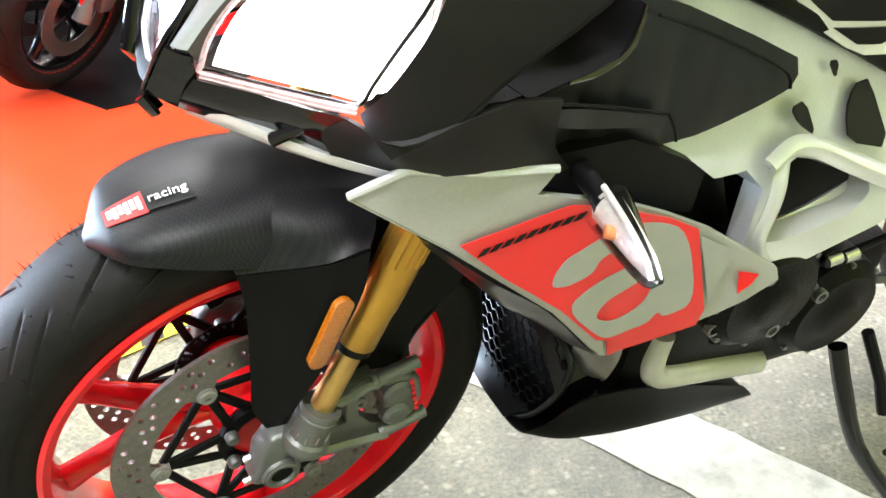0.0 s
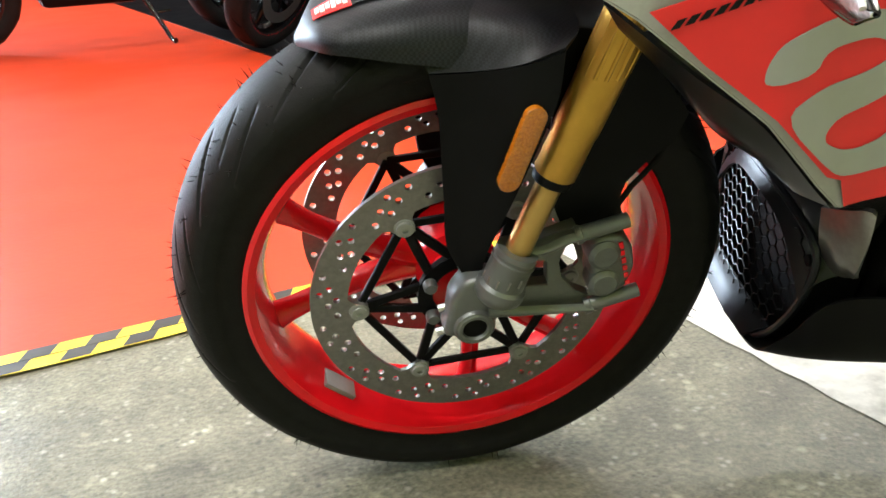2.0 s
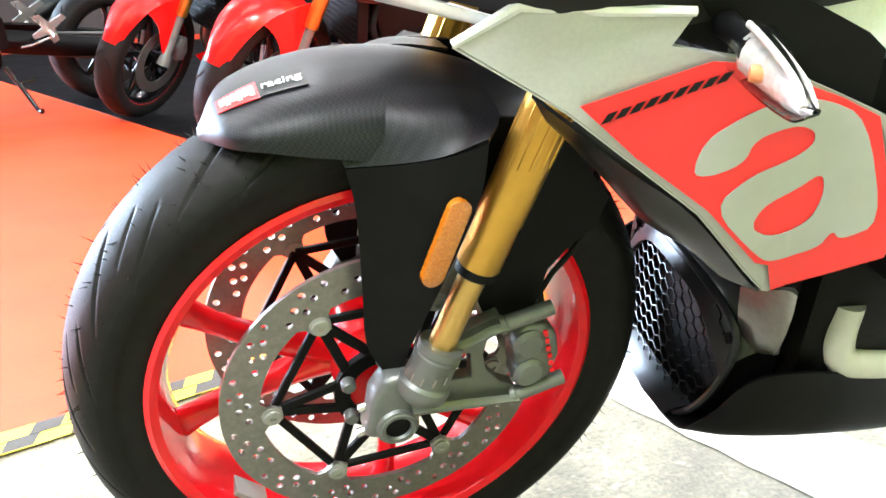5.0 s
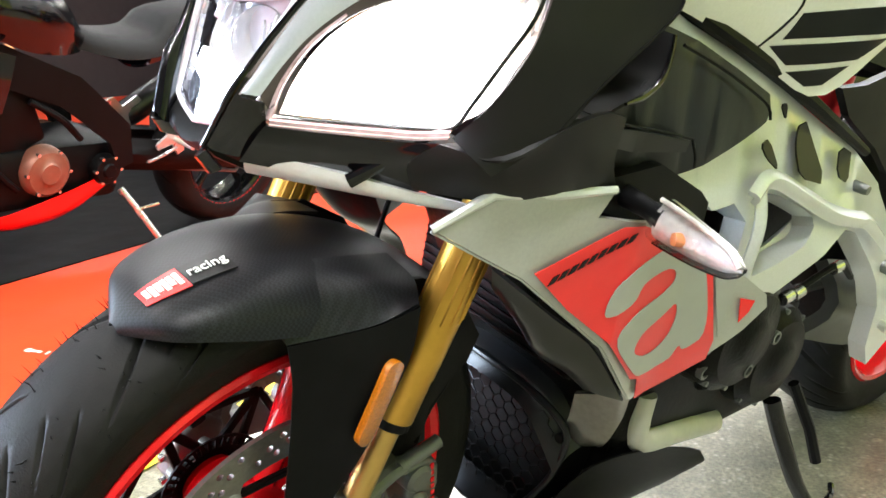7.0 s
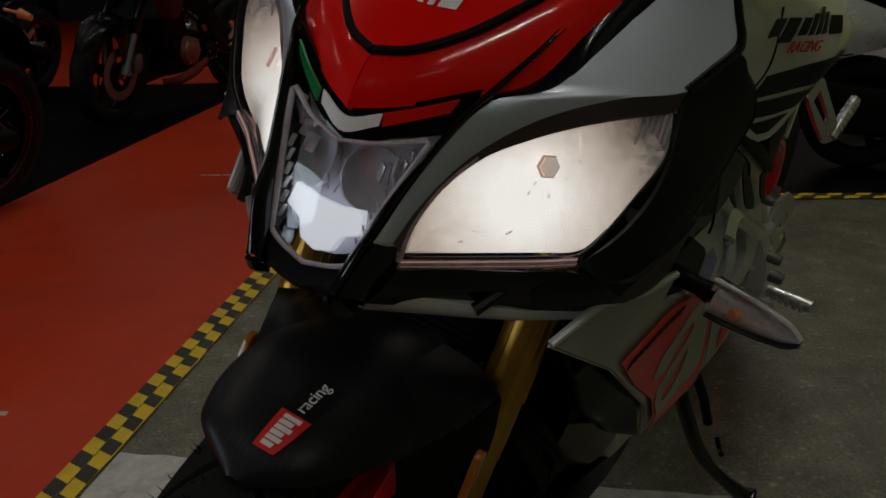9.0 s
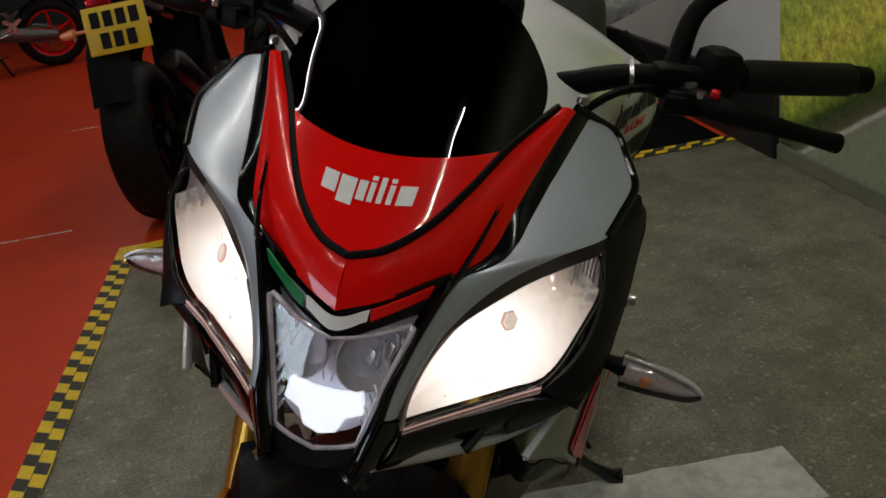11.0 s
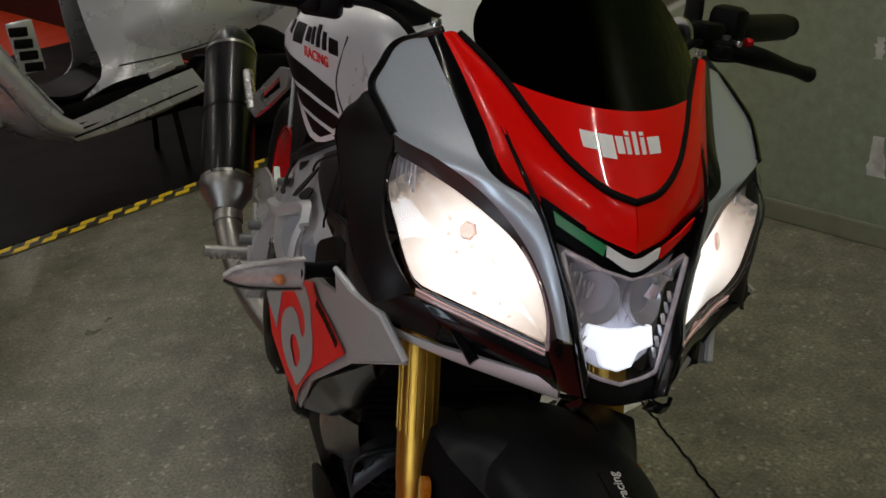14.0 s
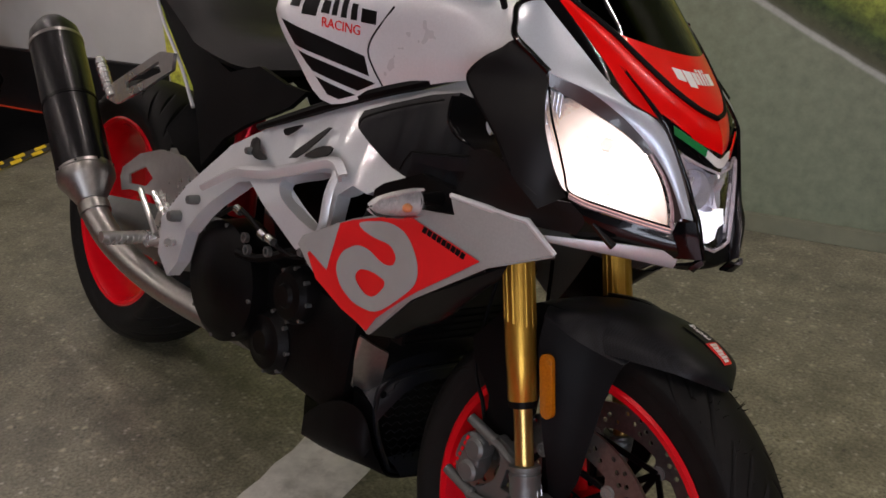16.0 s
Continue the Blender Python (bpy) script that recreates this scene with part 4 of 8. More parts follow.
    for k in (0, 1):
        part("pinch_bolt", moved(tube([(-0.03 + 0.004 * k, s * 0.1 + 0.012 * k - 0.006, 0.292 + 0.02 * k), (-0.038 + 0.004 * k, s * 0.1 + 0.012 * k - 0.006, 0.29 + 0.02 * k)], 0.0045, 8), STEER), M_BOLT, foot)
    y0, y1 = sorted((s * 0.080, s * 0.116))
    cal = part("brake_caliper", moved(join(prism([(0.112, 0.386), (0.126, 0.396), (0.142, 0.394), (0.156, 0.380), (0.1615, 0.352), (0.155, 0.326), (0.138, 0.316), (0.124, 0.322), (0.116, 0.34), (0.1165, 0.366)], y0, y1, 0.007, 3),
        moved(lathe([(0, 0.004), (0.012, 0.004), (0.0165, 0.0), (0.0165, -0.02), (0, -0.02)], 24), Matrix.Translation((0.127, s * 0.117, 0.373)) @ (flip @ Matrix.Rotation(math.pi, 4, "Z"))),
        moved(lathe([(0, 0.004), (0.012, 0.004), (0.0165, 0.0), (0.0165, -0.02), (0, -0.02)], 24), Matrix.Translation((0.13, s * 0.117, 0.337)) @ (flip @ Matrix.Rotation(math.pi, 4, "Z")))), STEER), M_CAST, bike, "grey radial brake caliper")
    for a, b in (((0.096, 0.3985), (0.1476, 0.4109)), ((0.113, 0.3075), (0.1686, 0.3209))):
        part("caliper_bolt", moved(tube([(a[0], s * 0.113, a[1]), (a[0] * 0.9 + b[0] * 0.1, s * 0.113, a[1] * 0.9 + b[1] * 0.1), (a[0] * 0.88 + b[0] * 0.12, s * 0.113, a[1] * 0.88 + b[1] * 0.12), (b[0], s * 0.113, b[1])], [0.0095, 0.0095, 0.008, 0.0075], 16), STEER), M_CAST, cal)
    for k, w in enumerate((0.010, 0.007, 0.008, 0.007, 0.007, 0.006)):
        part("lettering_bar", moved(box(-0.0022, 0.0022, -0.0006, 0.0006, -w * 0.4, w * 0.4), STEER @ Matrix.Translation((0.1425 + 0.0024 * k, s * 0.1168, 0.383 - 0.0095 * k)) @ Matrix.Rotation(radians(-14), 4, "Y")), M_WHEEL, cal)
    y0, y1 = sorted((s * 0.06, s * 0.078))
    part("caliper_half", moved(prism([(0.118, 0.39), (0.14, 0.394), (0.156, 0.378), (0.16, 0.35), (0.152, 0.326), (0.126, 0.33), (0.118, 0.36)], y0 - 0.004, y1 - 0.012 if s > 0 else y1, 0.005, 2), STEER), M_CAST, cal)
    part("brake_hose", moved(tube([(0.135, s * 0.095, 0.40), (0.155, s * 0.085, 0.425), (0.19, s * 0.08, 0.48), (0.2, s * 0.06, 0.62)], 0.003, 8, steps=20), STEER), M_MATT, bike)

# ---- front mudguard
GUARD = Matrix.Translation((0.0, -0.004, -0.004)) @ STEER


def guard_at(deg, t, lift=0.0):
    """A place on the mudguard's skin: angle round the wheel, sideways share."""
    f = (118 - deg) / 63
    wide = 0.006 + 0.080 * (1 - (1 - min(1.0, max(0.0, f) * 2.0)) ** 3) ** 0.6
    drop = 0.004 + 0.050 * (1 - (1 - min(1.0, max(0.0, f) * 1.7)) ** 2) - 0.012 * max(0, f - 0.6)
    r = float(np.interp(deg, (55, 71, 85, 99, 108, 112, 116, 118), (0.313, 0.318, 0.323, 0.3255, 0.326, 0.3245, 0.3205, 0.311))) - drop * abs(t) ** 2.6 + lift
    a = radians(deg)
    return AXLE + Vector((r * math.cos(a), (wide + lift * abs(t)) * math.sin(t * 1.4) / math.sin(1.4), r * math.sin(a)))


rows = [[guard_at(118 - 63 * k / 13, i / 6 - 1) for i in range(13)] for k in range(14)]
guard = part("front_mudguard", moved(loft(rows, 37, 44, 0.003), GUARD), M_SATIN, bike, "matt dark carbon-look front mudguard")
for s in (-1, 1):
    crease = [(-0.04, 0.0825, 0.572), (0.0, 0.095, 0.577), (0.035, 0.112, 0.588), (0.066, 0.123, 0.603)]
    part("mudguard_shoulder", moved(loft([mir(r, s) for r in ([(-0.06, 0.03, 0.611), (-0.01, 0.04, 0.62), (0.04, 0.05, 0.619), (0.088, 0.05, 0.611)], [(-0.052, 0.062, 0.596), (-0.005, 0.07, 0.607), (0.038, 0.088, 0.611), (0.086, 0.09, 0.606)], crease)], 18, 12, 0.003), GUARD), M_SATIN, guard, "raised shoulder in front of the fork leg")
    part("mudguard_skirt", moved(loft([mir(r, s) for r in (crease, [(-0.034, 0.086, 0.545), (0.0, 0.1, 0.548), (0.03, 0.117, 0.555), (0.062, 0.127, 0.566)], [(-0.031, 0.088, 0.515), (-0.005, 0.1, 0.517), (0.02, 0.116, 0.52), (0.05, 0.127, 0.525)], [(-0.028, 0.09, 0.45), (-0.01, 0.098, 0.45), (0.01, 0.11, 0.455), (0.03, 0.121, 0.46)],
                                       [(-0.025, 0.09, 0.395), (-0.013, 0.094, 0.395), (0.0, 0.1, 0.395), (0.013, 0.106, 0.398)], [(-0.01, 0.091, 0.36), (-0.004, 0.0925, 0.36), (0.002, 0.094, 0.36), (0.008, 0.095, 0.362)])], 16, 30, 0.003), GUARD), M_MATT, guard, "plain black lower skirt")
    part("mudguard_tail", moved(plate([[(0.06, 0.61), (0.1, 0.605), (0.155, 0.575), (0.2, 0.515), (0.19, 0.485), (0.165, 0.465), (0.148, 0.445), (0.144, 0.428), (0.15, 0.402), (0.12, 0.396), (0.088, 0.402), (0.066, 0.455), (0.07, 0.52)]], lambda x, z, s=s: s * 0.09, 0.004), GUARD), M_MATT, guard, "black rear part behind the fork leg")
    refl = part("reflector", moved(prism([(-0.0115 + 0.0115 + 0.0105 * math.cos(q), (0.032 if math.sin(q) > 0 else -0.032) + 0.0105 * math.sin(q)) for q in (2 * math.pi * (i + 0.5) / 24 for i in range(24))], -0.004, 0.004, 0.0012, 2),
                GUARD @ Matrix.Translation((0.032, s * 0.128, 0.517)) @ Matrix.Rotation(radians(18), 4, "Y") @ Matrix.Rotation(radians(s * -3), 4, "Z")), M_AMBER, guard, "amber side reflector")


def guard_patch(name, d0, d1, t0, t1, mat, label="", lift=0.0):
    rows = [[guard_at(d0 + (d1 - d0) * i / 6, t0 + (t1 - t0) * j / 3, 0.0042 + lift) for i in range(7)] for j in range(4)]
    return part(name, moved(loft(rows, 9, 5, 0.0008), GUARD), mat, guard, label)


def words(text, size, mat, parent, m, label="", depth=0.0004):
    cu = bpy.data.curves.new("words", "FONT")
    cu.body, cu.size, cu.extrude, cu.align_x, cu.align_y = text, size, depth, "CENTER", "CENTER"
    tmp = bpy.data.objects.new("words", cu)
    me = bpy.data.meshes.new_from_object(tmp)
    bpy.data.objects.remove(tmp)
    me.transform(m)
    me.materials.clear()
    me.materials.append(mat)
    ob = new("lettering", me)
    ob.parent = parent
    return tagged(ob, label)


guard_patch("logo_patch", 113.6, 107.2, -0.02, -0.30, M_DECALRED, "red logo patch")
for k in range(6):
    guard_patch("logo_mark", 113.0 - 0.92 * k, 112.3 - 0.92 * k, -0.08, -(0.24 if k % 2 else 0.21), M_WHITE, "white logo mark", 0.0008)
guard_patch("word_patch", 107.1, 100.2, -0.03, -0.28, M_DECALBLACK, "black word patch")
p, q, o = guard_at(106.8, -0.155, 0.006), guard_at(100.6, -0.155, 0.006), guard_at(103.7, -0.155, 0.0064)
ax = (q - p).normalized()
across = guard_at(104, -0.1, 0.006) - guard_at(104, -0.2, 0.006)
up = (across - ax * across.dot(ax)).normalized()
turn = Matrix((ax, up, ax.cross(up))).transposed().to_4x4()
turn.translation = o
words("racing", 0.0145, M_WHITE, guard, GUARD @ turn, "white word racing")

# ---- nose: screen, red cowl, silver cheeks, lamps
def whole(r):
    return [(x, -y, z) for x, y, z in r[:-1]] + [r[-1]] + r[:-1][::-1]


def side_y(x, z):
    """Half the machine's width over its frame: narrow at the steering head, wider further back and lower down."""
    return float(np.interp(x, (0.13, 0.3, 0.5, 0.66, 0.94), (0.115, 0.145, 0.165, 0.18, 0.17))) + 0.4 * min(0.12, max(0.0, 0.886 - 0.39 * (x - 0.15) - z))


def screen_at(y, z):
    """The screen's one-way curved skin: straight up its middle, swept back to the sides."""
    return (-0.034 + 1.073 * (z - 0.8915) + 3.29 * y * y, y, z)


# edges of the right half, from the front upwards
EDGE_SCREEN = [screen_at(y, z) for y, z in ((0.0, 0.8905), (0.028, 0.898), (0.056, 0.916), (0.079, 0.941), (0.098, 0.966), (0.116, 0.984), (0.131, 0.9965))]
EDGE_RED = [(-0.0567, 0.0, 0.8508), (-0.041, 0.034, 0.8605), (-0.013, 0.073, 0.876), (0.019, 0.1055, 0.894), (0.058, 0.119, 0.929), (0.1, 0.133, 0.9645), (0.137, 0.1469, 0.9953)]
EDGE_STRIPE = [(-0.006, 0.0925, 0.881), (0.021, 0.1225, 0.8965), (0.0645, 0.1342, 0.9255), (0.105, 0.1465, 0.957), (0.1465, 0.1593, 0.9886)]
CHEEK_IN = [(-0.076, 0.056, 0.7723), (-0.062, 0.059, 0.796), (-0.05, 0.0655, 0.8205), (-0.0375, 0.074, 0.845), (-0.0219, 0.083, 0.8682), (-0.006, 0.0925, 0.881),
            (0.0075, 0.108, 0.887), (0.021, 0.1225, 0.8965), (0.055, 0.1322, 0.919), (0.09, 0.1415, 0.9455), (0.12, 0.151, 0.968), (0.1465, 0.1593, 0.9886)]
CHEEK_OUT = [(-0.065, 0.064, 0.7715), (-0.052, 0.0695, 0.795), (-0.038, 0.078, 0.818), (-0.02, 0.09, 0.84), (0.0, 0.109, 0.862), (0.02, 0.132, 0.88),
             (0.042, 0.164, 0.897), (0.0764, 0.1986, 0.9084), (0.1, 0.206, 0.923), (0.1283, 0.2124, 0.94), (0.145, 0.201, 0.958), (0.16, 0.186, 0.976)]
LAMP_TOP = [(-0.0555, 0.0675, 0.7575), (-0.047, 0.0695, 0.7826), (-0.033, 0.0785, 0.812), (-0.014, 0.0945, 0.8372), (0.006, 0.1165, 0.8545), (0.03, 0.141, 0.8685), (0.052, 0.1695, 0.8815), (0.073, 0.1955, 0.891)]
LAMP_LOW = [(-0.0555, 0.0675, 0.7575), (-0.0403, 0.0825, 0.7591), (-0.0205, 0.104, 0.762), (-0.0005, 0.1275, 0.766), (0.0165, 0.1476, 0.7695), (0.0285, 0.17, 0.777), (0.0305, 0.1835, 0.799),
            (0.0405, 0.1955, 0.832), (0.052, 0.2045, 0.862), (0.064, 0.2005, 0.882), (0.073, 0.1955, 0.891)]


def between(a, b, w, lift=0.0):
    n = max(len(a), len(b)) + 4
    return [p.lerp(q, w) + Vector((-lift, 0, lift * 0.5)) for p, q in zip(spline(a, n), spline(b, n))]


nose = part("nose_cowl", join(*[ruled(mir(EDGE_SCREEN, s), mir(EDGE_RED, s), 7, 9, 0.0035) for s in (-1, 1)]), M_RED, bike, "glossy red nose cowl")
for s in (-1, 1):
    part("cowl_stripe", ruled(mir(EDGE_RED[2:], s), mir(EDGE_STRIPE, s), 7, 5, 0.001), M_BLACK, nose, "gloss black stripe")
    cheek = part("cheek_panel", ruled(mir(CHEEK_IN, s), mir(CHEEK_OUT, s), 5, 8, 0.002, 0.004, (-1.0, s * 0.8, 0.5)), M_CHEEK, bike, "silver painted cheek panel")
    part("screen_trim", tube([Vector(p) + Vector((-0.0015, 0, 0.001)) for p in mir(EDGE_SCREEN, s)], 0.0036, 8, steps=40), M_MATT, nose, "black rubber trim")
    part("cheek_trim", tube(mir(CHEEK_OUT[7:] + [(0.152, 0.165, 0.988), (0.14, 0.146, 0.998)], s), 0.0042, 8, steps=44), M_BLACK, cheek, "black rubber trim")
    part("lamp_brow", ruled(mir(CHEEK_OUT[:8], s), mir(LAMP_TOP, s), 5, 4, 0.0, 0.002, (-1.0, s * 0.8, 0.2)), M_BROW, cheek, "dark border between panel and lamp, coloured brown for lamp glow")
    part("cowl_bolt", moved(lathe([(0, -0.003), (0.005, -0.003), (0.006, 0.0), (0.006, 0.004), (0, 0.004)], 12), Matrix.Translation((0.155, s * 0.15, 1.003)) @ Matrix.Rotation(radians(-90), 4, "X")), M_BOLT, cheek)
    # headlamp: clear lens, lit field, bright ribbed corner, bulb holders
    lamp = part("headlamp", loft([mir(LAMP_TOP, s), between(mir(LAMP_TOP, s), mir(LAMP_LOW, s), 0.5, 0.008), mir(LAMP_LOW, s)], 24, 12, 0.002), M_LENS, bike, "clear lens of a lit headlamp")
    lamp.visible_shadow = False
    inset = lambda pts, d, k: [(p.x + d, s * (p.y - k), p.z) for p in spline(pts, 8)]
    mid = [a.lerp(b, 0.5) for a, b in zip(spline(LAMP_TOP, 8), spline(LAMP_LOW, 8))]
    lit_top, lit_low = spline(LAMP_TOP, 24)[:21], spline(LAMP_LOW, 24)[:21]
    lit_mid = [a.lerp(b, 0.5) + Vector((0.012, -0.004, 0)) for a, b in zip(lit_top, lit_low)]
    shift = lambda r: [(p.x + 0.008, s * (p.y - 0.003), p.z) for p in r]
    part("lit_reflector", loft([shift(lit_top), shift(lit_mid), shift(lit_low)], 26, 12, 0.002), M_BULB, lamp, "glowing warm white reflector")
    part("corner_reflector", loft([inset(LAMP_TOP, 0.026, 0.004), inset(mid, 0.04, 0.01), inset(LAMP_LOW, 0.026, 0.004)], 20, 12, 0.002), M_CHROME, lamp, "bright unlit reflector")
    for k in range(7):
        a = Vector((0.055 + 0.003 * k, s * (0.176 + 0.0035 * k), 0.888))
        b = Vector((0.05 + 0.003 * k, s * (0.176 + 0.0035 * k), 0.835 + 0.004 * k))
        part("reflector_rib", tube([a + Vector((0.012, 0, 0)), b + Vector((0.012, 0, 0))], [0.0014, 0.0018], 6), M_CHROME, lamp)
    part("shield_rim", moved(lathe([(0.0082, -0.0012), (0.0094, -0.0012), (0.0094, 0.0012), (0.0082, 0.0012)], 6, closed=True), Matrix.Translation((0.0172, s * 0.1325, 0.838)) @ Matrix.Rotation(radians(90 - s * 52), 4, "Z") @ Matrix.Rotation(radians(18), 4, "X")), M_ROSYGLOW, lamp, "hexagonal rim round the bulb shield, lamplight given as glow")
    part("bulb_shield", moved(prism(ring(0, 0, 0.0082, 6), -0.002, 0.002, 0.0006, 1), Matrix.Translation((0.018, s * 0.133, 0.838)) @ Matrix.Rotation(radians(90 - s * 52), 4, "Z") @ Matrix.Rotation(radians(18), 4, "X")), M_FACETGLOW, lamp, "small hexagonal bulb shield, reflected lamplight given as glow")
    lamp_skin = Skin([shift(lit_top), shift(lit_mid), shift(lit_low)], 40, 40)
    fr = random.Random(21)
    # glints on the reflector, made as small glowing chips
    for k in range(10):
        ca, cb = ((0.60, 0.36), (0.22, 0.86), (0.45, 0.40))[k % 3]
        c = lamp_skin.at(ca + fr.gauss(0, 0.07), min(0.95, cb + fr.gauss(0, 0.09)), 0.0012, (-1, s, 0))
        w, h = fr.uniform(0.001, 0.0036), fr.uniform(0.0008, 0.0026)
        part("reflector_facet", moved(box(-w, w, -0.0006, 0.0006, -h, h), Matrix.Translation(c) @ Matrix.Rotation(radians(90 - s * 52) + fr.uniform(-0.4, 0.4), 4, "Z") @ Matrix.Rotation(fr.uniform(-1, 1), 4, "Y")), M_FACETGLOW, lamp)
    part("lamp_rim", tube([Vector(p) + Vector((0, 0, -0.0005)) for p in mir(LAMP_LOW, s)], 0.0016, 8, steps=40), M_BLACK, lamp, "black lamp edge")
    low = [(x, y, z) for x, y, z in LAMP_LOW[:6]]
    part("lamp_lower_band", ruled(mir(low, s), [(x - 0.003, s * (y + 0.001), z - 0.0085) for x, y, z in low], 5, 4, 0.0015, 0.0015, (-1, s, 0)), M_LAMPEDGE, lamp, "clear rosy lower lens edge")
    # lit lines in the lens edge, lamplight put in as glow
    for drop in (0.0025, 0.0062):
        part("edge_line", tube([(x - 0.0025, s * (y + 0.0012), z - drop) for x, y, z in low], 0.0006, 5, steps=24), M_ROSYGLOW, lamp)
    part("inner_lip", tube(mir([(-0.0575, 0.0665, 0.7545), (-0.05, 0.068, 0.782), (-0.036, 0.0768, 0.812), (-0.018, 0.0925, 0.838)], s), [0.0028, 0.0024, 0.002, 0.001], 8, steps=20), M_LAMPEDGE, lamp, "clear lens lip")
    # pillar between the lamps: a gloss blade that starts on the red cowl
    blade_out = [(0.0496, 0.1054, 0.9291), (0.018, 0.099, 0.905), (-0.009, 0.0905, 0.8815), (-0.0219, 0.083, 0.8682), (-0.05, 0.0655, 0.8205), (-0.0645, 0.0585, 0.794), (-0.0804, 0.0561, 0.7723), (-0.0945, 0.0432, 0.7276)]
    blade_in = [(0.0496, 0.1048, 0.9291), (0.015, 0.0955, 0.904), (-0.015, 0.0835, 0.8785), (-0.0275, 0.0735, 0.858), (-0.0556, 0.0536, 0.8043), (-0.0655, 0.0475, 0.784), (-0.0775, 0.04, 0.757), (-0.088, 0.03, 0.72)]
    blade_out = [tuple(Vector(p).lerp(Vector(q), 0.12)) for p, q in zip(blade_out, blade_in)]
    ridge = [tuple((Vector(p) + Vector(q)) / 2 + Vector((-0.6, 0.15, 0.6)) * h) for p, q, h in zip(blade_out, blade_in, (0.003, 0.006, 0.008, 0.0085, 0.009, 0.009, 0.009, 0.007))]
    lifted = lambda pts: [(x - 0.0015, y, z + 0.001) for x, y, z in pts]
    pillar = part("lamp_pillar", ruled(mir(lifted(blade_out), s), mir(ridge, s), 5, 4, 0.0015, 0.003, (-1, s, 0.3)), M_BLACK, nose, "gloss black pillar beside the centre lamp")
    part("pillar_inner_side", ruled(mir(ridge, s), mir(lifted(blade_in), s), 5, 4, 0.0015, 0.003, (-1, -s, 0.3)), M_BLACK, pillar)
    part("pillar_inner_wall", ruled(mir(lifted(blade_in[2:]), s), mir([(x + 0.022, y - 0.001, z + 0.001) for x, y, z in blade_in[2:]], s), 4, 3, 0.0, 0.002, (0, -s, 0)), M_BLACK, pillar)
    part("pillar_flank", ruled(mir([(-0.0804, 0.0563, 0.7715), (-0.0875, 0.05, 0.75), (-0.0945, 0.0434, 0.7276)], s),
                               mir([(-0.0615, 0.066, 0.7665), (-0.059, 0.0655, 0.744), (-0.064, 0.056, 0.72)], s), 5, 4, 0.002, 0.003, (-1, s, 0)), M_BLACK, pillar)
    part("pillar_foot", loft([mir([(-0.088, 0.03, 0.722), (-0.098, 0.04, 0.722), (-0.0945, 0.0445, 0.7276)], s), mir([(-0.078, 0.032, 0.708), (-0.088, 0.044, 0.709), (-0.084, 0.052, 0.714)], s)], 8, 4, 0.004), M_BLACK, pillar)
    # lower chin: black panel under the lamp and silver lip
    chin = part("chin_panel", loft([mir([(-0.06, 0.067, 0.75), (-0.02, 0.104, 0.753), (0.008, 0.138, 0.757), (0.024, 0.166, 0.764)], s),
                             mir([(-0.068, 0.062, 0.735), (-0.018, 0.106, 0.735), (0.004, 0.132, 0.74), (0.014, 0.148, 0.745)], s),
                             mir([(-0.07, 0.052, 0.72), (-0.005, 0.106, 0.716), (0.015, 0.128, 0.716), (0.03, 0.145, 0.72)], s)], 20, 12, 0.004), M_BLACK, bike, "black chin panel")
    part("chin_lip", ruled(mir([(-0.067, 0.053, 0.7275), (-0.0445, 0.084, 0.727), (-0.013, 0.1185, 0.724), (0.025, 0.149, 0.718), (0.078, 0.178, 0.7095)], s),
                           mir([(-0.06, 0.046, 0.7045), (-0.036, 0.078, 0.7065), (-0.005, 0.1115, 0.7065), (0.033, 0.143, 0.705), (0.08, 0.174, 0.7035)], s), 6, 6, 0.004, 0.006, (-1, s, 0)), M_SILVER, bike, "silver lower lip bar")
    part("stay_rod", tube(mir([(0.036, 0.152, 0.768), (0.0, 0.128, 0.734), (-0.0168, 0.1172, 0.7204)], s), [0.002, 0.0045, 0.0058], 8), M_BLACK, chin)
    # side cowl behind the lamp
    cowl = part("side_cowl", ruled(mir([(0.1283, 0.2124, 0.936), (0.1, 0.206, 0.919), (0.0764, 0.1986, 0.902), (0.069, 0.203, 0.88), (0.057, 0.207, 0.85), (0.046, 0.2035, 0.825), (0.036, 0.192, 0.797), (0.028, 0.172, 0.77)], s),
                                   mir([(0.136, 0.219, 0.926), (0.158, 0.229, 0.908), (0.178, 0.232, 0.882), (0.158, 0.231, 0.858), (0.132, 0.23, 0.838), (0.107, 0.227, 0.815), (0.082, 0.222, 0.785), (0.04, 0.206, 0.752)], s), 5, 8, 0.005, 0.004, (-0.3, s, 0)), M_COWL, bike, "matt black side cowl")
    part("cowl_return", ruled(mir([(0.158, 0.229, 0.908), (0.178, 0.232, 0.882), (0.158, 0.231, 0.858), (0.132, 0.23, 0.838), (0.107, 0.227, 0.815), (0.082, 0.222, 0.785)], s),
                              mir([(0.15, 0.2, 0.908), (0.168, 0.203, 0.88), (0.148, 0.203, 0.856), (0.122, 0.202, 0.836), (0.097, 0.199, 0.813), (0.076, 0.195, 0.783)], s), 4, 3, 0.0, 0.003, (1, 0, 0)), M_MATT, cowl)
    # intake box: a flat panel that swells to a fold, tucks in below it and has a glossy facet under the fold
    def skin(x, z, s=s):
        fold = 0.791 - 0.205 * (min(x, 0.3) - 0.127)
        y = 0.194 + 0.22 * min(0.09, 0.84 - max(z, fold)) - 0.16 * max(0.0, fold - z - 0.012) * max(0.0, min(1.0, (0.36 - x) / 0.06))
        return s * (y + 0.018 * min(1.0, max(0.0, (0.2 - x) / 0.12)))

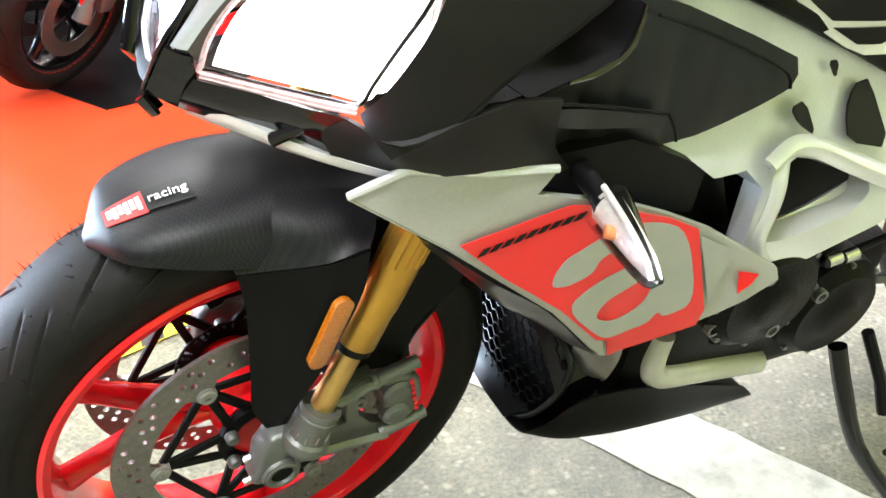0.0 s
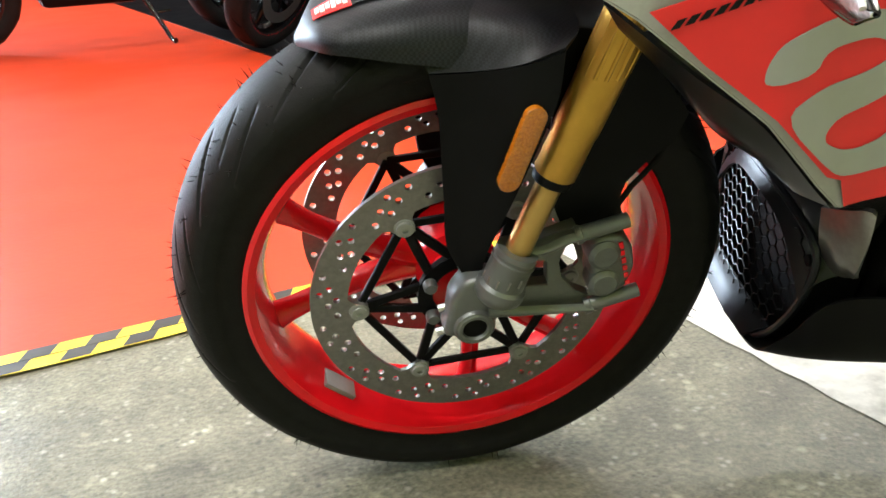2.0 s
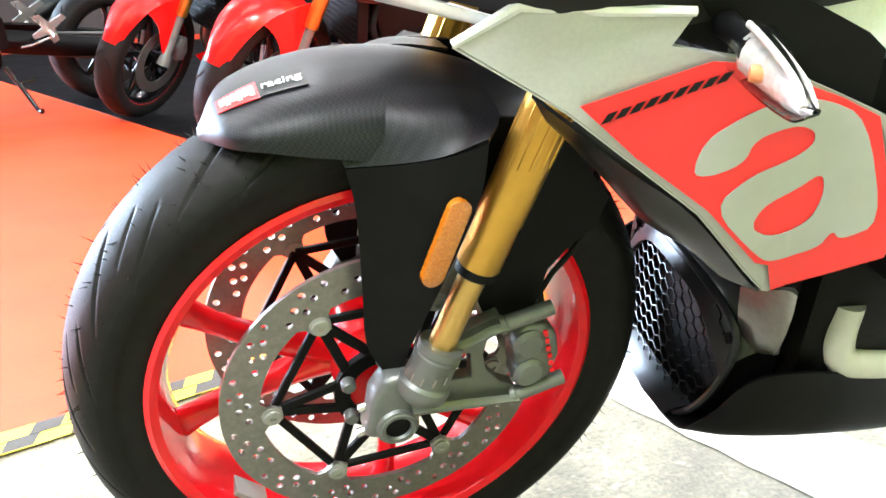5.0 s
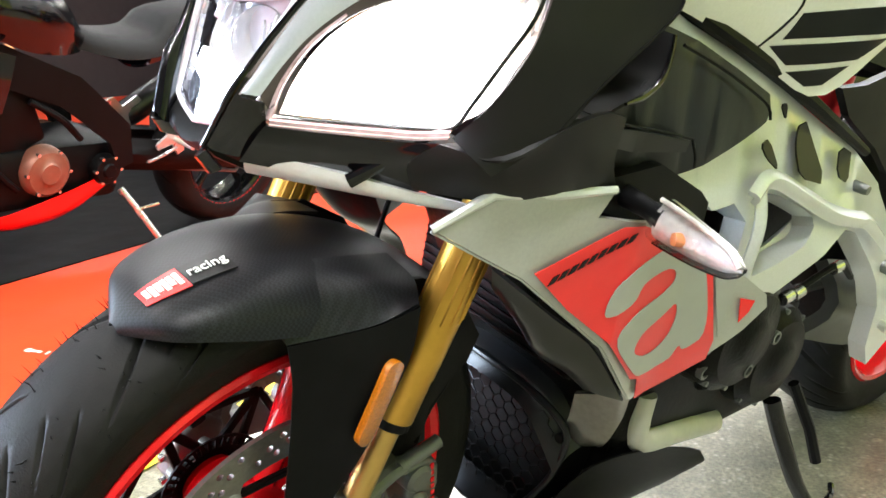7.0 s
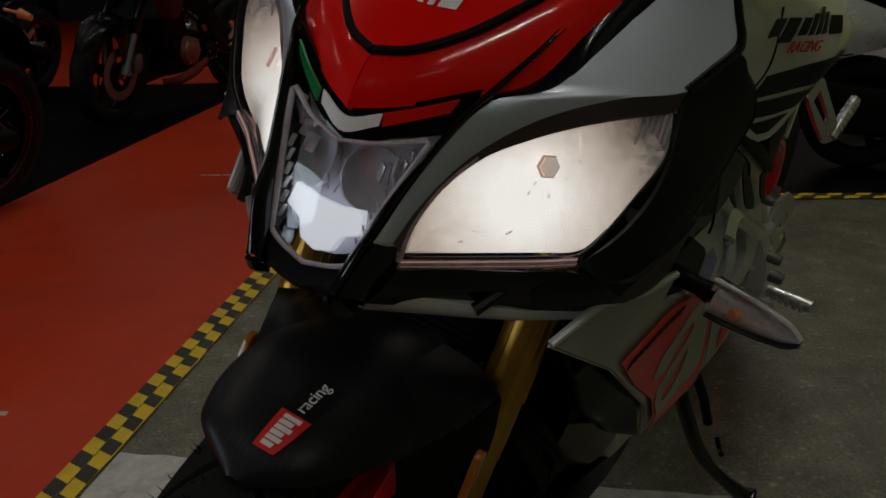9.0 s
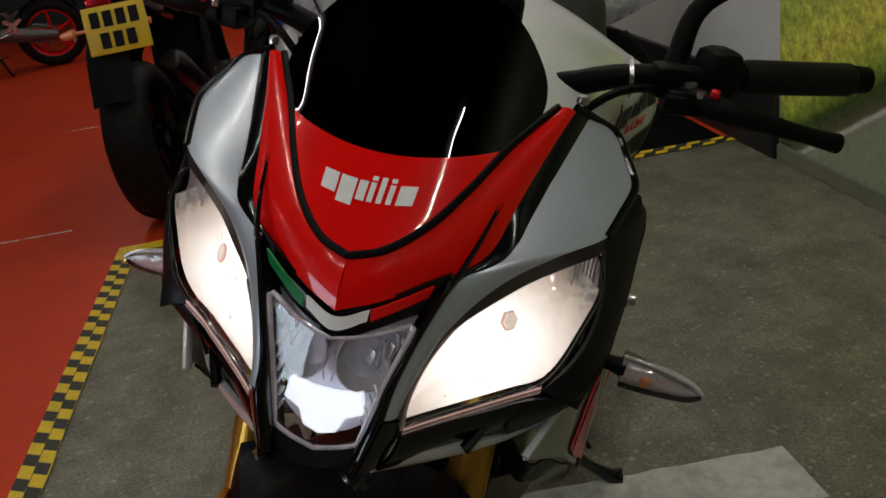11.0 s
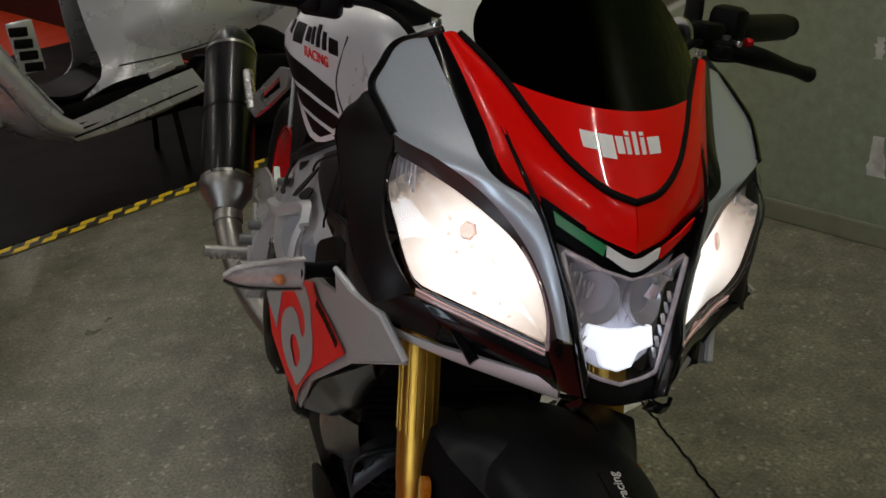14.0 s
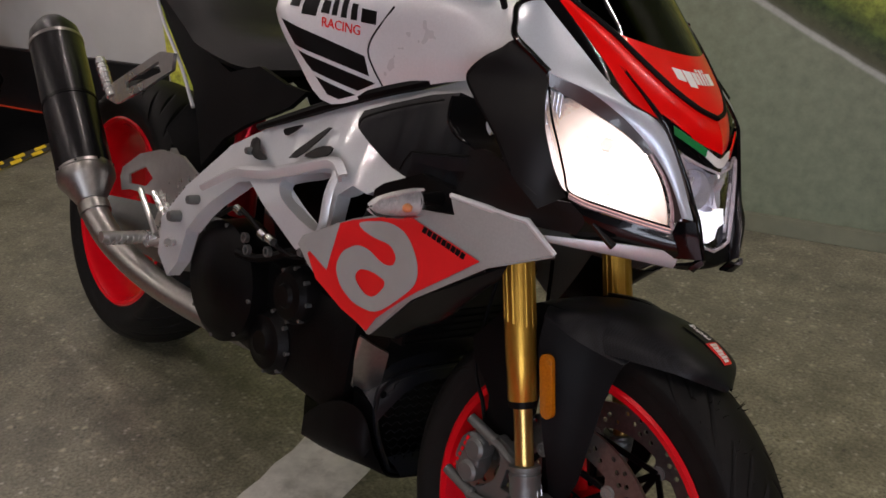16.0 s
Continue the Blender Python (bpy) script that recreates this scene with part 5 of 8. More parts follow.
    scoop_cast = plate([[(0.235, 0.852), (0.286, 0.838), (0.358, 0.81), (0.412, 0.787), (0.417, 0.772), (0.411, 0.761), (0.376, 0.746), (0.322, 0.726), (0.29, 0.72), (0.218, 0.724), (0.2, 0.716), (0.15, 0.722), (0.11, 0.75), (0.09, 0.79),
                         (0.127, 0.788), (0.161, 0.794), (0.203, 0.8), (0.227, 0.814), (0.236, 0.835)]], lambda x, z: skin(x, z) - s * 0.011, 0.022, 0.012)
    bmesh.ops.bevel(scoop_cast, geom=[e for e in scoop_cast.edges if len(e.link_faces) == 2 and e.calc_face_angle(0) > 1.0], offset=0.003, segments=2, affect="EDGES", clamp_overlap=True)
    scoop = part("air_scoop", scoop_cast, M_SLATE, bike, "satin black plastic air scoop")
    part("scoop_facet", plate([[(0.115, 0.789), (0.272, 0.759), (0.27, 0.7485), (0.2, 0.754), (0.145, 0.768)]], lambda x, z: skin(x, z) - s * 0.0005, 0.003, 0.012), M_SLATE, scoop, "smooth facet under the fold")
    on = lambda pts, lift: [(x, skin(x, z) + s * lift, z) for x, z in pts]
    part("panel_joint", tube(on([(0.25, 0.838), (0.303, 0.82), (0.36, 0.797), (0.394, 0.78), (0.4, 0.767)], -0.0008), 0.0016, 6, steps=24), M_MATT, scoop, "dark joint along the cover")
    part("panel_joint", tube(on([(0.1, 0.7935), (0.127, 0.7905), (0.2, 0.776), (0.274, 0.761)], 0.0), 0.0014, 6, steps=16), M_MATT, scoop)
    part("panel_joint", tube(on([(0.274, 0.761), (0.286, 0.744), (0.293, 0.731)], -0.0008), 0.0014, 6, steps=10), M_MATT, scoop)
    part("intake_lip", tube(on([(0.238, 0.846), (0.235, 0.832), (0.226, 0.813), (0.203, 0.8), (0.175, 0.7965)], -0.002), [0.002, 0.003, 0.003, 0.003, 0.0015], 8, steps=24), M_BLACK, scoop, "gloss lip of the intake")
    lip = [(0.238, 0.846), (0.226, 0.813), (0.203, 0.8), (0.175, 0.7965), (0.14, 0.79)]
    part("intake_throat", ruled(on(lip, -0.004), [(x - 0.03, y - s * 0.085, z + 0.006) for x, y, z in on(lip, -0.004)], 4, 4, 0.0, 0.003, (-1, 0, 0)), M_MATT, scoop, "dark intake throat")
    part("lower_cowl", loft([mir(r, s) for r in ([(0.024, 0.166, 0.764), (0.045, 0.206, 0.767), (0.085, 0.22, 0.79), (0.125, 0.222, 0.8), (0.165, 0.212, 0.79)], [(0.012, 0.148, 0.745), (0.05, 0.19, 0.745), (0.09, 0.21, 0.75), (0.13, 0.213, 0.752), (0.17, 0.208, 0.75)],
                                                 [(0.02, 0.147, 0.724), (0.06, 0.176, 0.722), (0.1, 0.195, 0.72), (0.15, 0.202, 0.718), (0.2, 0.2, 0.714)])], 16, 10, 0.004), M_COWL, cowl, "satin black lower flank")
    part("signal_bracket", plate([[(0.15, 0.731), (0.25, 0.737), (0.325, 0.702), (0.343, 0.688), (0.345, 0.645), (0.3, 0.655), (0.19, 0.70), (0.143, 0.716)]], lambda x, z, s=s: s * 0.205, 0.016), M_MATT, bike, "black bracket behind the turn signal")
    # turn signal
    stalk = part("turn_signal", tube(mir([(0.208, 0.19, 0.715), (0.206, 0.232, 0.713), (0.205, 0.249, 0.711)], s), [0.011, 0.0085, 0.0115], 14), M_MATT, bike, "clear turn signal on a black stalk")
    shell, lens = [], []
    for k in range(9):
        f = k / 8
        c = Vector((0.203 - 0.01 * f, s * (0.245 + 0.086 * f), 0.709 - 0.003 * f))
        h = 0.0155 * math.sqrt(max(0.0, 1 - f ** 1.8)) + 0.003
        shell.append([c + Vector((-0.002, 0, h)), c + Vector((0.018 * (1 - f), 0, h * 0.75)), c + Vector((0.024 * (1 - 0.7 * f), 0, 0)), c + Vector((0.018 * (1 - f), 0, -h * 0.75)), c + Vector((-0.002, 0, -h))])
        lens.append([c + Vector((-0.002, 0, h)), c + Vector((-0.013 * (1 - 0.6 * f), 0, h * 0.6)), c + Vector((-0.016 * (1 - 0.6 * f), 0, 0)), c + Vector((-0.013 * (1 - 0.6 * f), 0, -h * 0.6)), c + Vector((-0.002, 0, -h))])
    part("signal_shell", loft(shell, 10, 16, 0.0015), M_BLACK, stalk, "black signal housing")
    part("signal_lens", loft(lens, 10, 16, 0.0012), M_LENS, stalk, "clear signal lens").visible_shadow = False
    part("signal_reflector", loft([[p + Vector((0.008, 0, 0)) for p in r] for r in lens], 8, 12, 0.001), M_FACET, stalk, "bright signal reflector")
    part("signal_bulb", moved(lathe([(0, -0.008), (0.004, -0.007), (0.006, -0.002), (0.0055, 0.004), (0.0, 0.005)], 14), Matrix.Translation((0.194, s * 0.272, 0.706)) @ Matrix.Rotation(radians(s * -60), 4, "Z")), M_ORANGE, stalk, "orange bulb")
    part("signal_rim", tube([shell[k][0] + Vector((-0.002, 0, 0.001)) for k in range(9)], 0.0024, 8), M_FACET, stalk, "bright upper rim")

# centre lamp
CL = [(-0.0375, 0.0625, 0.844), (-0.053, 0.03, 0.8335), (-0.0595, 0.0, 0.827)]
CLL = [(-0.059, 0.049, 0.795), (-0.069, 0.026, 0.781), (-0.073, 0.0, 0.777)]
CLB = [(-0.075, 0.0375, 0.749), (-0.079, 0.021, 0.738), (-0.081, 0.0, 0.733)]
pos_lamp = part("position_lamp", loft([whole(CL), whole(CLL), whole(CLB)], 20, 14, 0.002), M_LENS, bike, "clear centre position lamp")
pos_lamp.visible_shadow = False
part("reflector_bowl", loft([[(x + 0.016, y * 0.98, z) for x, y, z in whole(CL)], [(x + 0.028, y * 0.9, z) for x, y, z in whole(CLL)], [(x + 0.02, y * 0.97, z + 0.003) for x, y, z in whole(CLB)]], 16, 12, 0.002), M_BOWL, pos_lamp, "lavender grey reflector bowl")
part("light_bar", moved(prism([(-0.028, 0.020), (-0.010, 0.016), (0.010, 0.016), (0.028, 0.020), (0.031, 0.004), (0.018, -0.002), (0.013, -0.014), (0.0, -0.018), (-0.013, -0.014), (-0.018, -0.002), (-0.031, 0.004)], -0.004, 0.004, 0.001), Matrix.Translation((-0.0625, 0, 0.759)) @ Matrix.Rotation(radians(-90), 4, "Z") @ Matrix.Rotation(radians(-14), 4, "X") @ Matrix.Diagonal((1.12, 1, 1.15, 1))), M_DRL, pos_lamp, "lit white light bar")
for s in (-1, 1):
    # two polished cups behind the lens, each with a pale seam, and crystal prisms in the upper corners
    cup = part("reflector_cup", moved(lathe([(0.0, 0.012), (0.008, 0.0105), (0.015, 0.006), (0.0205, -0.002), (0.0225, -0.009), (0.0215, -0.0095), (0.019, -0.002), (0.014, 0.004), (0.007, 0.0085), (0.0, 0.0095)], 24),
               Matrix.Translation((-0.04, s * 0.0225, 0.8)) @ Matrix.Rotation(radians(-90 - s * 24), 4, "Z") @ Matrix.Rotation(radians(-20), 4, "X") @ Matrix.Diagonal((1.05, 1.0, 1.15, 1))), M_CUP, pos_lamp, "polished cup of the position lamp")
    part("seam", tube(mir([(-0.053, 0.002, 0.812), (-0.056, 0.006, 0.8), (-0.06, 0.003, 0.786)], s), 0.0007, 5, steps=8), M_RIM, cup)
    for k in range(7):
        y = 0.032 + 0.0045 * k
        part("reflector_facet", moved(box(-0.0035, 0.0035, -0.0012, 0.0012, -0.009 + 0.0004 * k, 0.007, 0.0008), Matrix.Translation((-0.046 + 0.0024 * k, s * y, 0.811 + 0.0034 * k - 0.004 * (k % 2))) @ Matrix.Rotation(radians(-62 * s + 26 * (k % 3) * s), 4, "Z") @ Matrix.Rotation(radians(s * (20 - 17 * (k % 3))), 4, "Y")), (M_CHROME, M_BOWL, M_FACET)[k % 3], pos_lamp)
    for k in range(6):
        f = k / 5
        part("edge_prism", moved(box(-0.002, 0.002, -0.0008, 0.0008, -0.006, 0.006, 0.0006), Matrix.Translation((-0.052 - 0.016 * f, s * (0.0475 - 0.012 * f), 0.808 - 0.05 * f)) @ Matrix.Rotation(radians(s * 22), 4, "X") @ Matrix.Rotation(radians(s * (-50 + 30 * (k % 2))), 4, "Z")), (M_FACET, M_CHROME)[k % 2], pos_lamp)
outline = [CL[2], CL[1], (-0.0415, 0.052, 0.8405), (-0.0375, 0.061, 0.8435), (-0.041, 0.0615, 0.837), CLL[0], CLB[0], (-0.0765, 0.035, 0.7435), CLB[1], CLB[2]]
for s in (-1, 1):
    part("lamp_rim", tube([(x - 0.001, s * y, z) for x, y, z in outline], [0.0016, 0.0018, 0.0022, 0.0026, 0.0028, 0.0028, 0.0028, 0.0024, 0.002, 0.002], 8, steps=50), M_RIM, pos_lamp, "pale clear lens edge")
part("nose_tip", loft([[(-0.072, -0.04, 0.748), (-0.08, 0, 0.732), (-0.072, 0.04, 0.748)], [(-0.087, -0.034, 0.722), (-0.089, 0, 0.716), (-0.087, 0.034, 0.722)], [(-0.055, -0.05, 0.705), (-0.06, 0, 0.70), (-0.055, 0.05, 0.705)]], 14, 10, 0.004), M_MATT, nose)

# tricolour band over the centre lamp
part("band_backing", loft([[(-0.014, -0.083, 0.886), (-0.038, -0.036, 0.863), (-0.047, 0, 0.852), (-0.038, 0.036, 0.863), (-0.014, 0.083, 0.886)], [(-0.022, -0.076, 0.858), (-0.044, -0.033, 0.836), (-0.0535, 0, 0.824), (-0.044, 0.033, 0.836), (-0.022, 0.076, 0.858)]], 24, 4, 0.003), M_BLACK, nose, "gloss black band")
for s, mat, lab in ((1, M_GREEN, "green band"), (-1, M_RED, "red band")):
    part("colour_band", loft([mir([(-0.025, 0.072, 0.876), (-0.039, 0.05, 0.865), (-0.051, 0.028, 0.8555)], s), mir([(-0.027, 0.068, 0.865), (-0.041, 0.048, 0.855), (-0.052, 0.029, 0.8455)], s)], 8, 3, 0.002), mat, nose, lab)
part("colour_band", loft([[(-0.0505, -0.027, 0.855), (-0.056, 0, 0.845), (-0.0505, 0.027, 0.855)], [(-0.052, -0.026, 0.845), (-0.0595, 0, 0.834), (-0.052, 0.026, 0.845)]], 12, 3, 0.002), M_WHITE, nose, "white band")

# screen
SCREEN_ROWS = []
for ye, ze, zc in ((0.028, 0.898, 0.8905), (0.056, 0.916, 0.911), (0.079, 0.941, 0.933), (0.098, 0.966, 0.9555), (0.117, 0.986, 0.98), (0.117, 1.01, 1.005), (0.102, 1.035, 1.03), (0.08, 1.058, 1.055), (0.05, 1.076, 1.076), (0.02, 1.0845, 1.086)):
    SCREEN_ROWS.append([screen_at(ye * k / 6, zc + (ze - zc) * (k / 6) ** 2) for k in range(-6, 7)])
screen = part("windscreen", loft(SCREEN_ROWS[3:], 32, 30, 0.003), M_SCREEN, bike, "smoked fly screen")
part("screen_base", loft(SCREEN_ROWS[:4], 32, 14, 0.003), M_RED, screen, "glossy red lower screen")


screen_skin = Skin(SCREEN_ROWS[1:4], 80, 40)
# plain silver marks where the maker's name stands on the screen
for y0, w, h0, h1 in ((0.042, 0.0128, 0.48, 0.76), (0.027, 0.0128, 0.38, 0.76), (0.0122, 0.0066, 0.48, 0.76), (0.0035, 0.004, 0.48, 0.76), (0.0035, 0.004, 0.79, 0.85), (-0.0035, 0.004, 0.48, 0.85), (-0.0107, 0.004, 0.48, 0.76), (-0.0107, 0.004, 0.79, 0.85), (-0.018, 0.0128, 0.48, 0.76)):
    y0, h0, h1 = y0 - 0.004, h0 - 0.2, h1 - 0.2
    rows = [[screen_skin.at(0.5 + (y0 - w * i / 3) / (2 * (0.056 + 0.042 * (h0 + (h1 - h0) * j / 3))), h0 + (h1 - h0) * j / 3, 0.0042, (-1, 0, 1)) for i in range(4)] for j in range(4)]
    part("logo_mark", loft(rows, 5, 5, 0.0006), M_WHITE, screen, "silver logo mark")

# dash and clamp behind the screen
part("dash_panel", box(0.2, 0.225, -0.075, 0.075, 0.985, 1.075, 0.008), M_MATT, bike, "dark instrument panel")
part("fork_clamp", prism([(0.18, 0.912), (0.265, 0.912), (0.265, 0.932), (0.18, 0.932)], -0.145, 0.145, 0.008), M_CAST, bike, "grey upper fork clamp")
part("lower_clamp", prism([(0.10, 0.735), (0.2, 0.735), (0.2, 0.775), (0.10, 0.775)], -0.145, 0.145, 0.01), M_MATT, bike)

# ---- side winglet panels
WING = [(0.026, 0.697), (0.065, 0.728), (0.178, 0.7275), (0.165, 0.704), (0.235, 0.692), (0.35, 0.642), (0.44, 0.588), (0.448, 0.572), (0.42, 0.548), (0.37, 0.52), (0.288, 0.488), (0.264, 0.512), (0.208, 0.574), (0.1, 0.657)]


def wing_y(x, z):
    xs, ys = (0.026, 0.1, 0.18, 0.21, 0.3, 0.45), (0.171, 0.205, 0.216, 0.222, 0.222, 0.246)
    return float(np.interp(x, xs, ys)) - 0.12 * max(0.0, 0.54 - z)


RED_L = [(0.106, 0.663), (0.147, 0.678), (0.193, 0.695), (0.216, 0.694), (0.30, 0.663), (0.332, 0.648), (0.373, 0.547), (0.373, 0.524), (0.328, 0.507), (0.288, 0.493), (0.277, 0.521), (0.264, 0.525), (0.211, 0.579), (0.151, 0.623)]
A_L = [(0.195, 0.606), (0.231, 0.616), (0.236, 0.636), (0.267, 0.645), (0.284, 0.639), (0.286, 0.627), (0.269, 0.616), (0.24, 0.606), (0.213, 0.581), (0.265, 0.53), (0.279, 0.525), (0.313, 0.535), (0.321, 0.553), (0.329, 0.543), (0.359, 0.558), (0.322, 0.648), (0.286, 0.663), (0.254, 0.666), (0.226, 0.656), (0.202, 0.642), (0.194, 0.623)]
HOLE_L = [(0.253, 0.558), (0.251, 0.567), (0.258, 0.58), (0.281, 0.591), (0.3, 0.604), (0.306, 0.585), (0.301, 0.562), (0.282, 0.552), (0.267, 0.551)]
RED_R = [(0.42, 0.566), (0.388, 0.618), (0.344, 0.642), (0.239, 0.683), (0.108, 0.661), (0.194, 0.59), (0.266, 0.522), (0.286, 0.494), (0.339, 0.508), (0.396, 0.535)]
A_R = [(0.331, 0.644), (0.276, 0.662), (0.234, 0.659), (0.205, 0.634), (0.197, 0.605), (0.206, 0.585), (0.262, 0.53), (0.312, 0.524), (0.345, 0.542), (0.36, 0.567), (0.353, 0.592), (0.328, 0.611), (0.307, 0.612), (0.269, 0.601), (0.248, 0.606), (0.243, 0.62), (0.261, 0.633), (0.299, 0.63), (0.326, 0.636)]
HOLE_R = [(0.322, 0.564), (0.314, 0.58), (0.287, 0.584), (0.252, 0.581), (0.272, 0.551), (0.298, 0.546)]
for s in (-1, 1):
    wing = part("winglet_panel", plate([WING], lambda x, z, s=s: s * wing_y(x, z), 0.006), M_GREY, bike, "silver grey side winglet with red graphics")

    def decal(name, loops, mat, lift, label, s=s, wing=wing):
        return part(name, plate(loops, lambda x, z: s * (wing_y(x, z) + lift), 0.0008, 0.015), mat, wing, label)

    decal("red_field", [RED_L if s < 0 else RED_R], M_DECALRED, 0.0045, "red graphic field")
    decal("grey_shape", [rounded(A_L), rounded(HOLE_L)] if s < 0 else [rounded(A_R), rounded(HOLE_R)], M_DECALGREY, 0.0058, "large grey rounded logo shape")
    if s < 0:
        decal("red_patch", [[(0.394, 0.592), (0.418, 0.586), (0.414, 0.574), (0.403, 0.563)]], M_RED, 0.0045, "small red patch")
        decal("grey_shape", [[(0.336, 0.64), (0.376, 0.62), (0.376, 0.55)]], M_DECALGREY, 0.0058, "grey strip")
    else:
        decal("grey_shape", [[(0.43, 0.578), (0.42, 0.596), (0.365, 0.633), (0.373, 0.58), (0.376, 0.556)]], M_DECALGREY, 0.0058, "grey strip")
    n = 9
    for k in range(n):
        f = k / n
        p = Vector((0.122 + 0.085 * f, 0.65 + 0.033 * f)) if s < 0 else Vector((0.206 - 0.075 * f, 0.669 - 0.014 * f))
        d = Vector((0.0062, 0.0024)) if s < 0 else Vector((-0.0066, -0.0012))
        up = Vector((0.004, 0.0075)) if s < 0 else Vector((-0.002, 0.008))
        decal("lettering_bar", [[tuple(p), tuple(p + d), tuple(p + d + up), tuple(p + up)]], M_DECALBLACK, 0.0056, "dark lettering bar")
    # thick folded top edge of the winglet
    part("winglet_edge", tube([(x, s * (wing_y(x, z) - 0.001), z) for x, z in ((0.026, 0.697), (0.065, 0.728), (0.12, 0.7285), (0.178, 0.7275))], [0.0035, 0.0048, 0.0048, 0.0035], 8), M_SILVER, wing, "bright folded edge")
    part("lower_edge", tube([(x, s * (wing_y(x, z) - 0.002), z) for x, z in ((0.026, 0.695), (0.1, 0.656), (0.208, 0.573), (0.264, 0.511), (0.286, 0.489))], 0.0014, 6), M_GREY, wing)
    part("inner_panel", loft([mir([(0.08, 0.188, 0.665), (0.15, 0.205, 0.612), (0.208, 0.212, 0.57), (0.268, 0.212, 0.505), (0.286, 0.21, 0.487)], s), mir([(0.113, 0.168, 0.63), (0.155, 0.168, 0.583), (0.192, 0.168, 0.542), (0.232, 0.172, 0.515), (0.264, 0.18, 0.488)], s),
                              mir([(0.19, 0.125, 0.63), (0.215, 0.13, 0.58), (0.245, 0.135, 0.53), (0.28, 0.145, 0.5), (0.3, 0.15, 0.47)], s)], 16, 14, 0.003), M_CARBON, bike, "carbon inner duct panel")
    part("bracket_cover", loft([mir([(0.337, 0.121, 0.425), (0.344, 0.15, 0.44), (0.35, 0.171, 0.453), (0.354, 0.174, 0.45)], s), mir([(0.346, 0.115, 0.39), (0.35, 0.145, 0.405), (0.356, 0.166, 0.415), (0.36, 0.169, 0.41)], s),
                                mir([(0.366, 0.1, 0.345), (0.362, 0.13, 0.358), (0.365, 0.152, 0.372), (0.369, 0.155, 0.366)], s), mir([(0.378, 0.095, 0.334), (0.374, 0.12, 0.342), (0.375, 0.142, 0.356), (0.378, 0.145, 0.352)], s)], 14, 12, 0.006), M_STEEL, bike, "grey metal bracket cover")

# ---- radiators, guard, belly pan
part("radiator", box(0.305, 0.335, -0.13, 0.13, 0.45, 0.63, 0.006), M_ENGINE, bike, "black upper radiator")
for k in range(15):
    part("radiator_fin", box(0.3025, 0.3045, -0.125, 0.125, 0.455 + 0.0115 * k, 0.458 + 0.0115 * k), M_MATT, bike)
ARCH = [(-0.055, 0.203), (-0.082, 0.232), (-0.108, 0.285), (-0.119, 0.335), (-0.112, 0.368), (-0.06, 0.388), (0.0, 0.392), (0.06, 0.388), (0.112, 0.368), (0.119, 0.335), (0.108, 0.285), (0.082, 0.232), (0.055, 0.203)]
gx = lambda y: 0.333 + 0.9 * y * y
cooler = part("oil_cooler", moved(plate([[(y, z) for y, z in ARCH]], lambda x, z: 0.0, 0.03), Matrix.Translation((0.375, 0, 0)) @ Matrix.Rotation(radians(90), 4, "Z")), M_ENGINE, bike, "black lower cooler behind a honeycomb guard")
part("guard_frame", tube([(gx(y), y, z) for y, z in ARCH + ARCH[:1]], 0.0045, 8, steps=60), M_SLATE, cooler, "dark guard frame")
TOPS = (-0.117, -0.1, -0.06, 0.0, 0.06, 0.1, 0.117)
part("guard_brow", loft([[(gx(y) - 0.004, y, 0.372 - 3.2 * max(0, abs(y) - 0.04) ** 1.5) for y in TOPS], [(gx(y) + 0.004, y * 1.04, 0.392 - 3.0 * max(0, abs(y) - 0.04) ** 1.5) for y in TOPS], [(gx(y) + 0.028, y * 1.08, 0.408 - 3.0 * max(0, abs(y) - 0.04) ** 1.5) for y in TOPS]], 22, 8, 0.003), M_SLATE, cooler, "smooth slate-grey curved brow")
part("guard_sill", loft([[(gx(y) - 0.012, y, 0.203) for y in (-0.055, 0, 0.055)], [(gx(y) - 0.004, y * 1.2, 0.220) for y in (-0.055, 0, 0.055)], [(gx(y) + 0.006, y * 1.42, 0.233) for y in (-0.055, 0, 0.055)]], 10, 6, 0.003), M_SLATE, cooler, "slate-grey lower sill")
for s in (-1, 1):
    part("guard_flank", loft([[(gx(0.119) - 0.002, s * 0.119, 0.335), (gx(0.11) - 0.002, s * 0.108, 0.285), (gx(0.08) - 0.002, s * 0.082, 0.232), (gx(0.055), s * 0.055, 0.203)], [(gx(0.119) + 0.05, s * 0.125, 0.335), (gx(0.11) + 0.05, s * 0.116, 0.28), (gx(0.08) + 0.05, s * 0.088, 0.225), (gx(0.055) + 0.05, s * 0.06, 0.196)]], 12, 4, 0.002), M_MATT, cooler)
    part("guard_lug", moved(tube([(0, -0.004, 0), (0, 0.004, 0)], 0.006, 10), Matrix.Translation((gx(0.108), s * 0.112, 0.352)) @ Matrix.Rotation(radians(90), 4, "Z")), M_MATT, cooler)
for r in range(11):
    z0 = 0.225 + 0.0145 * r
    lim = float(np.interp(z0, (0.203, 0.232, 0.285, 0.335, 0.368, 0.385), (0.055, 0.078, 0.102, 0.113, 0.106, 0.06)))
    n = int(lim / 0.00925)
    pts = [(gx(0.00925 * k) - 0.001, 0.00925 * k, z0 + (0.0032 if (k + r) % 2 else -0.0032)) for k in range(-n, n + 1)]
    part("guard_wire", tube(pts, 0.0011, 5, cap=False), M_SLATE, cooler)
    for k in range(-n, n + 1):
        if (k + r) % 2 and r < 10:
            part("guard_link", tube([(gx(0.00925 * k) - 0.001, 0.00925 * k, z0 + 0.0032), (gx(0.00925 * k) - 0.001, 0.00925 * k, z0 + 0.0113)], 0.001, 4, cap=False), M_MATT, cooler)
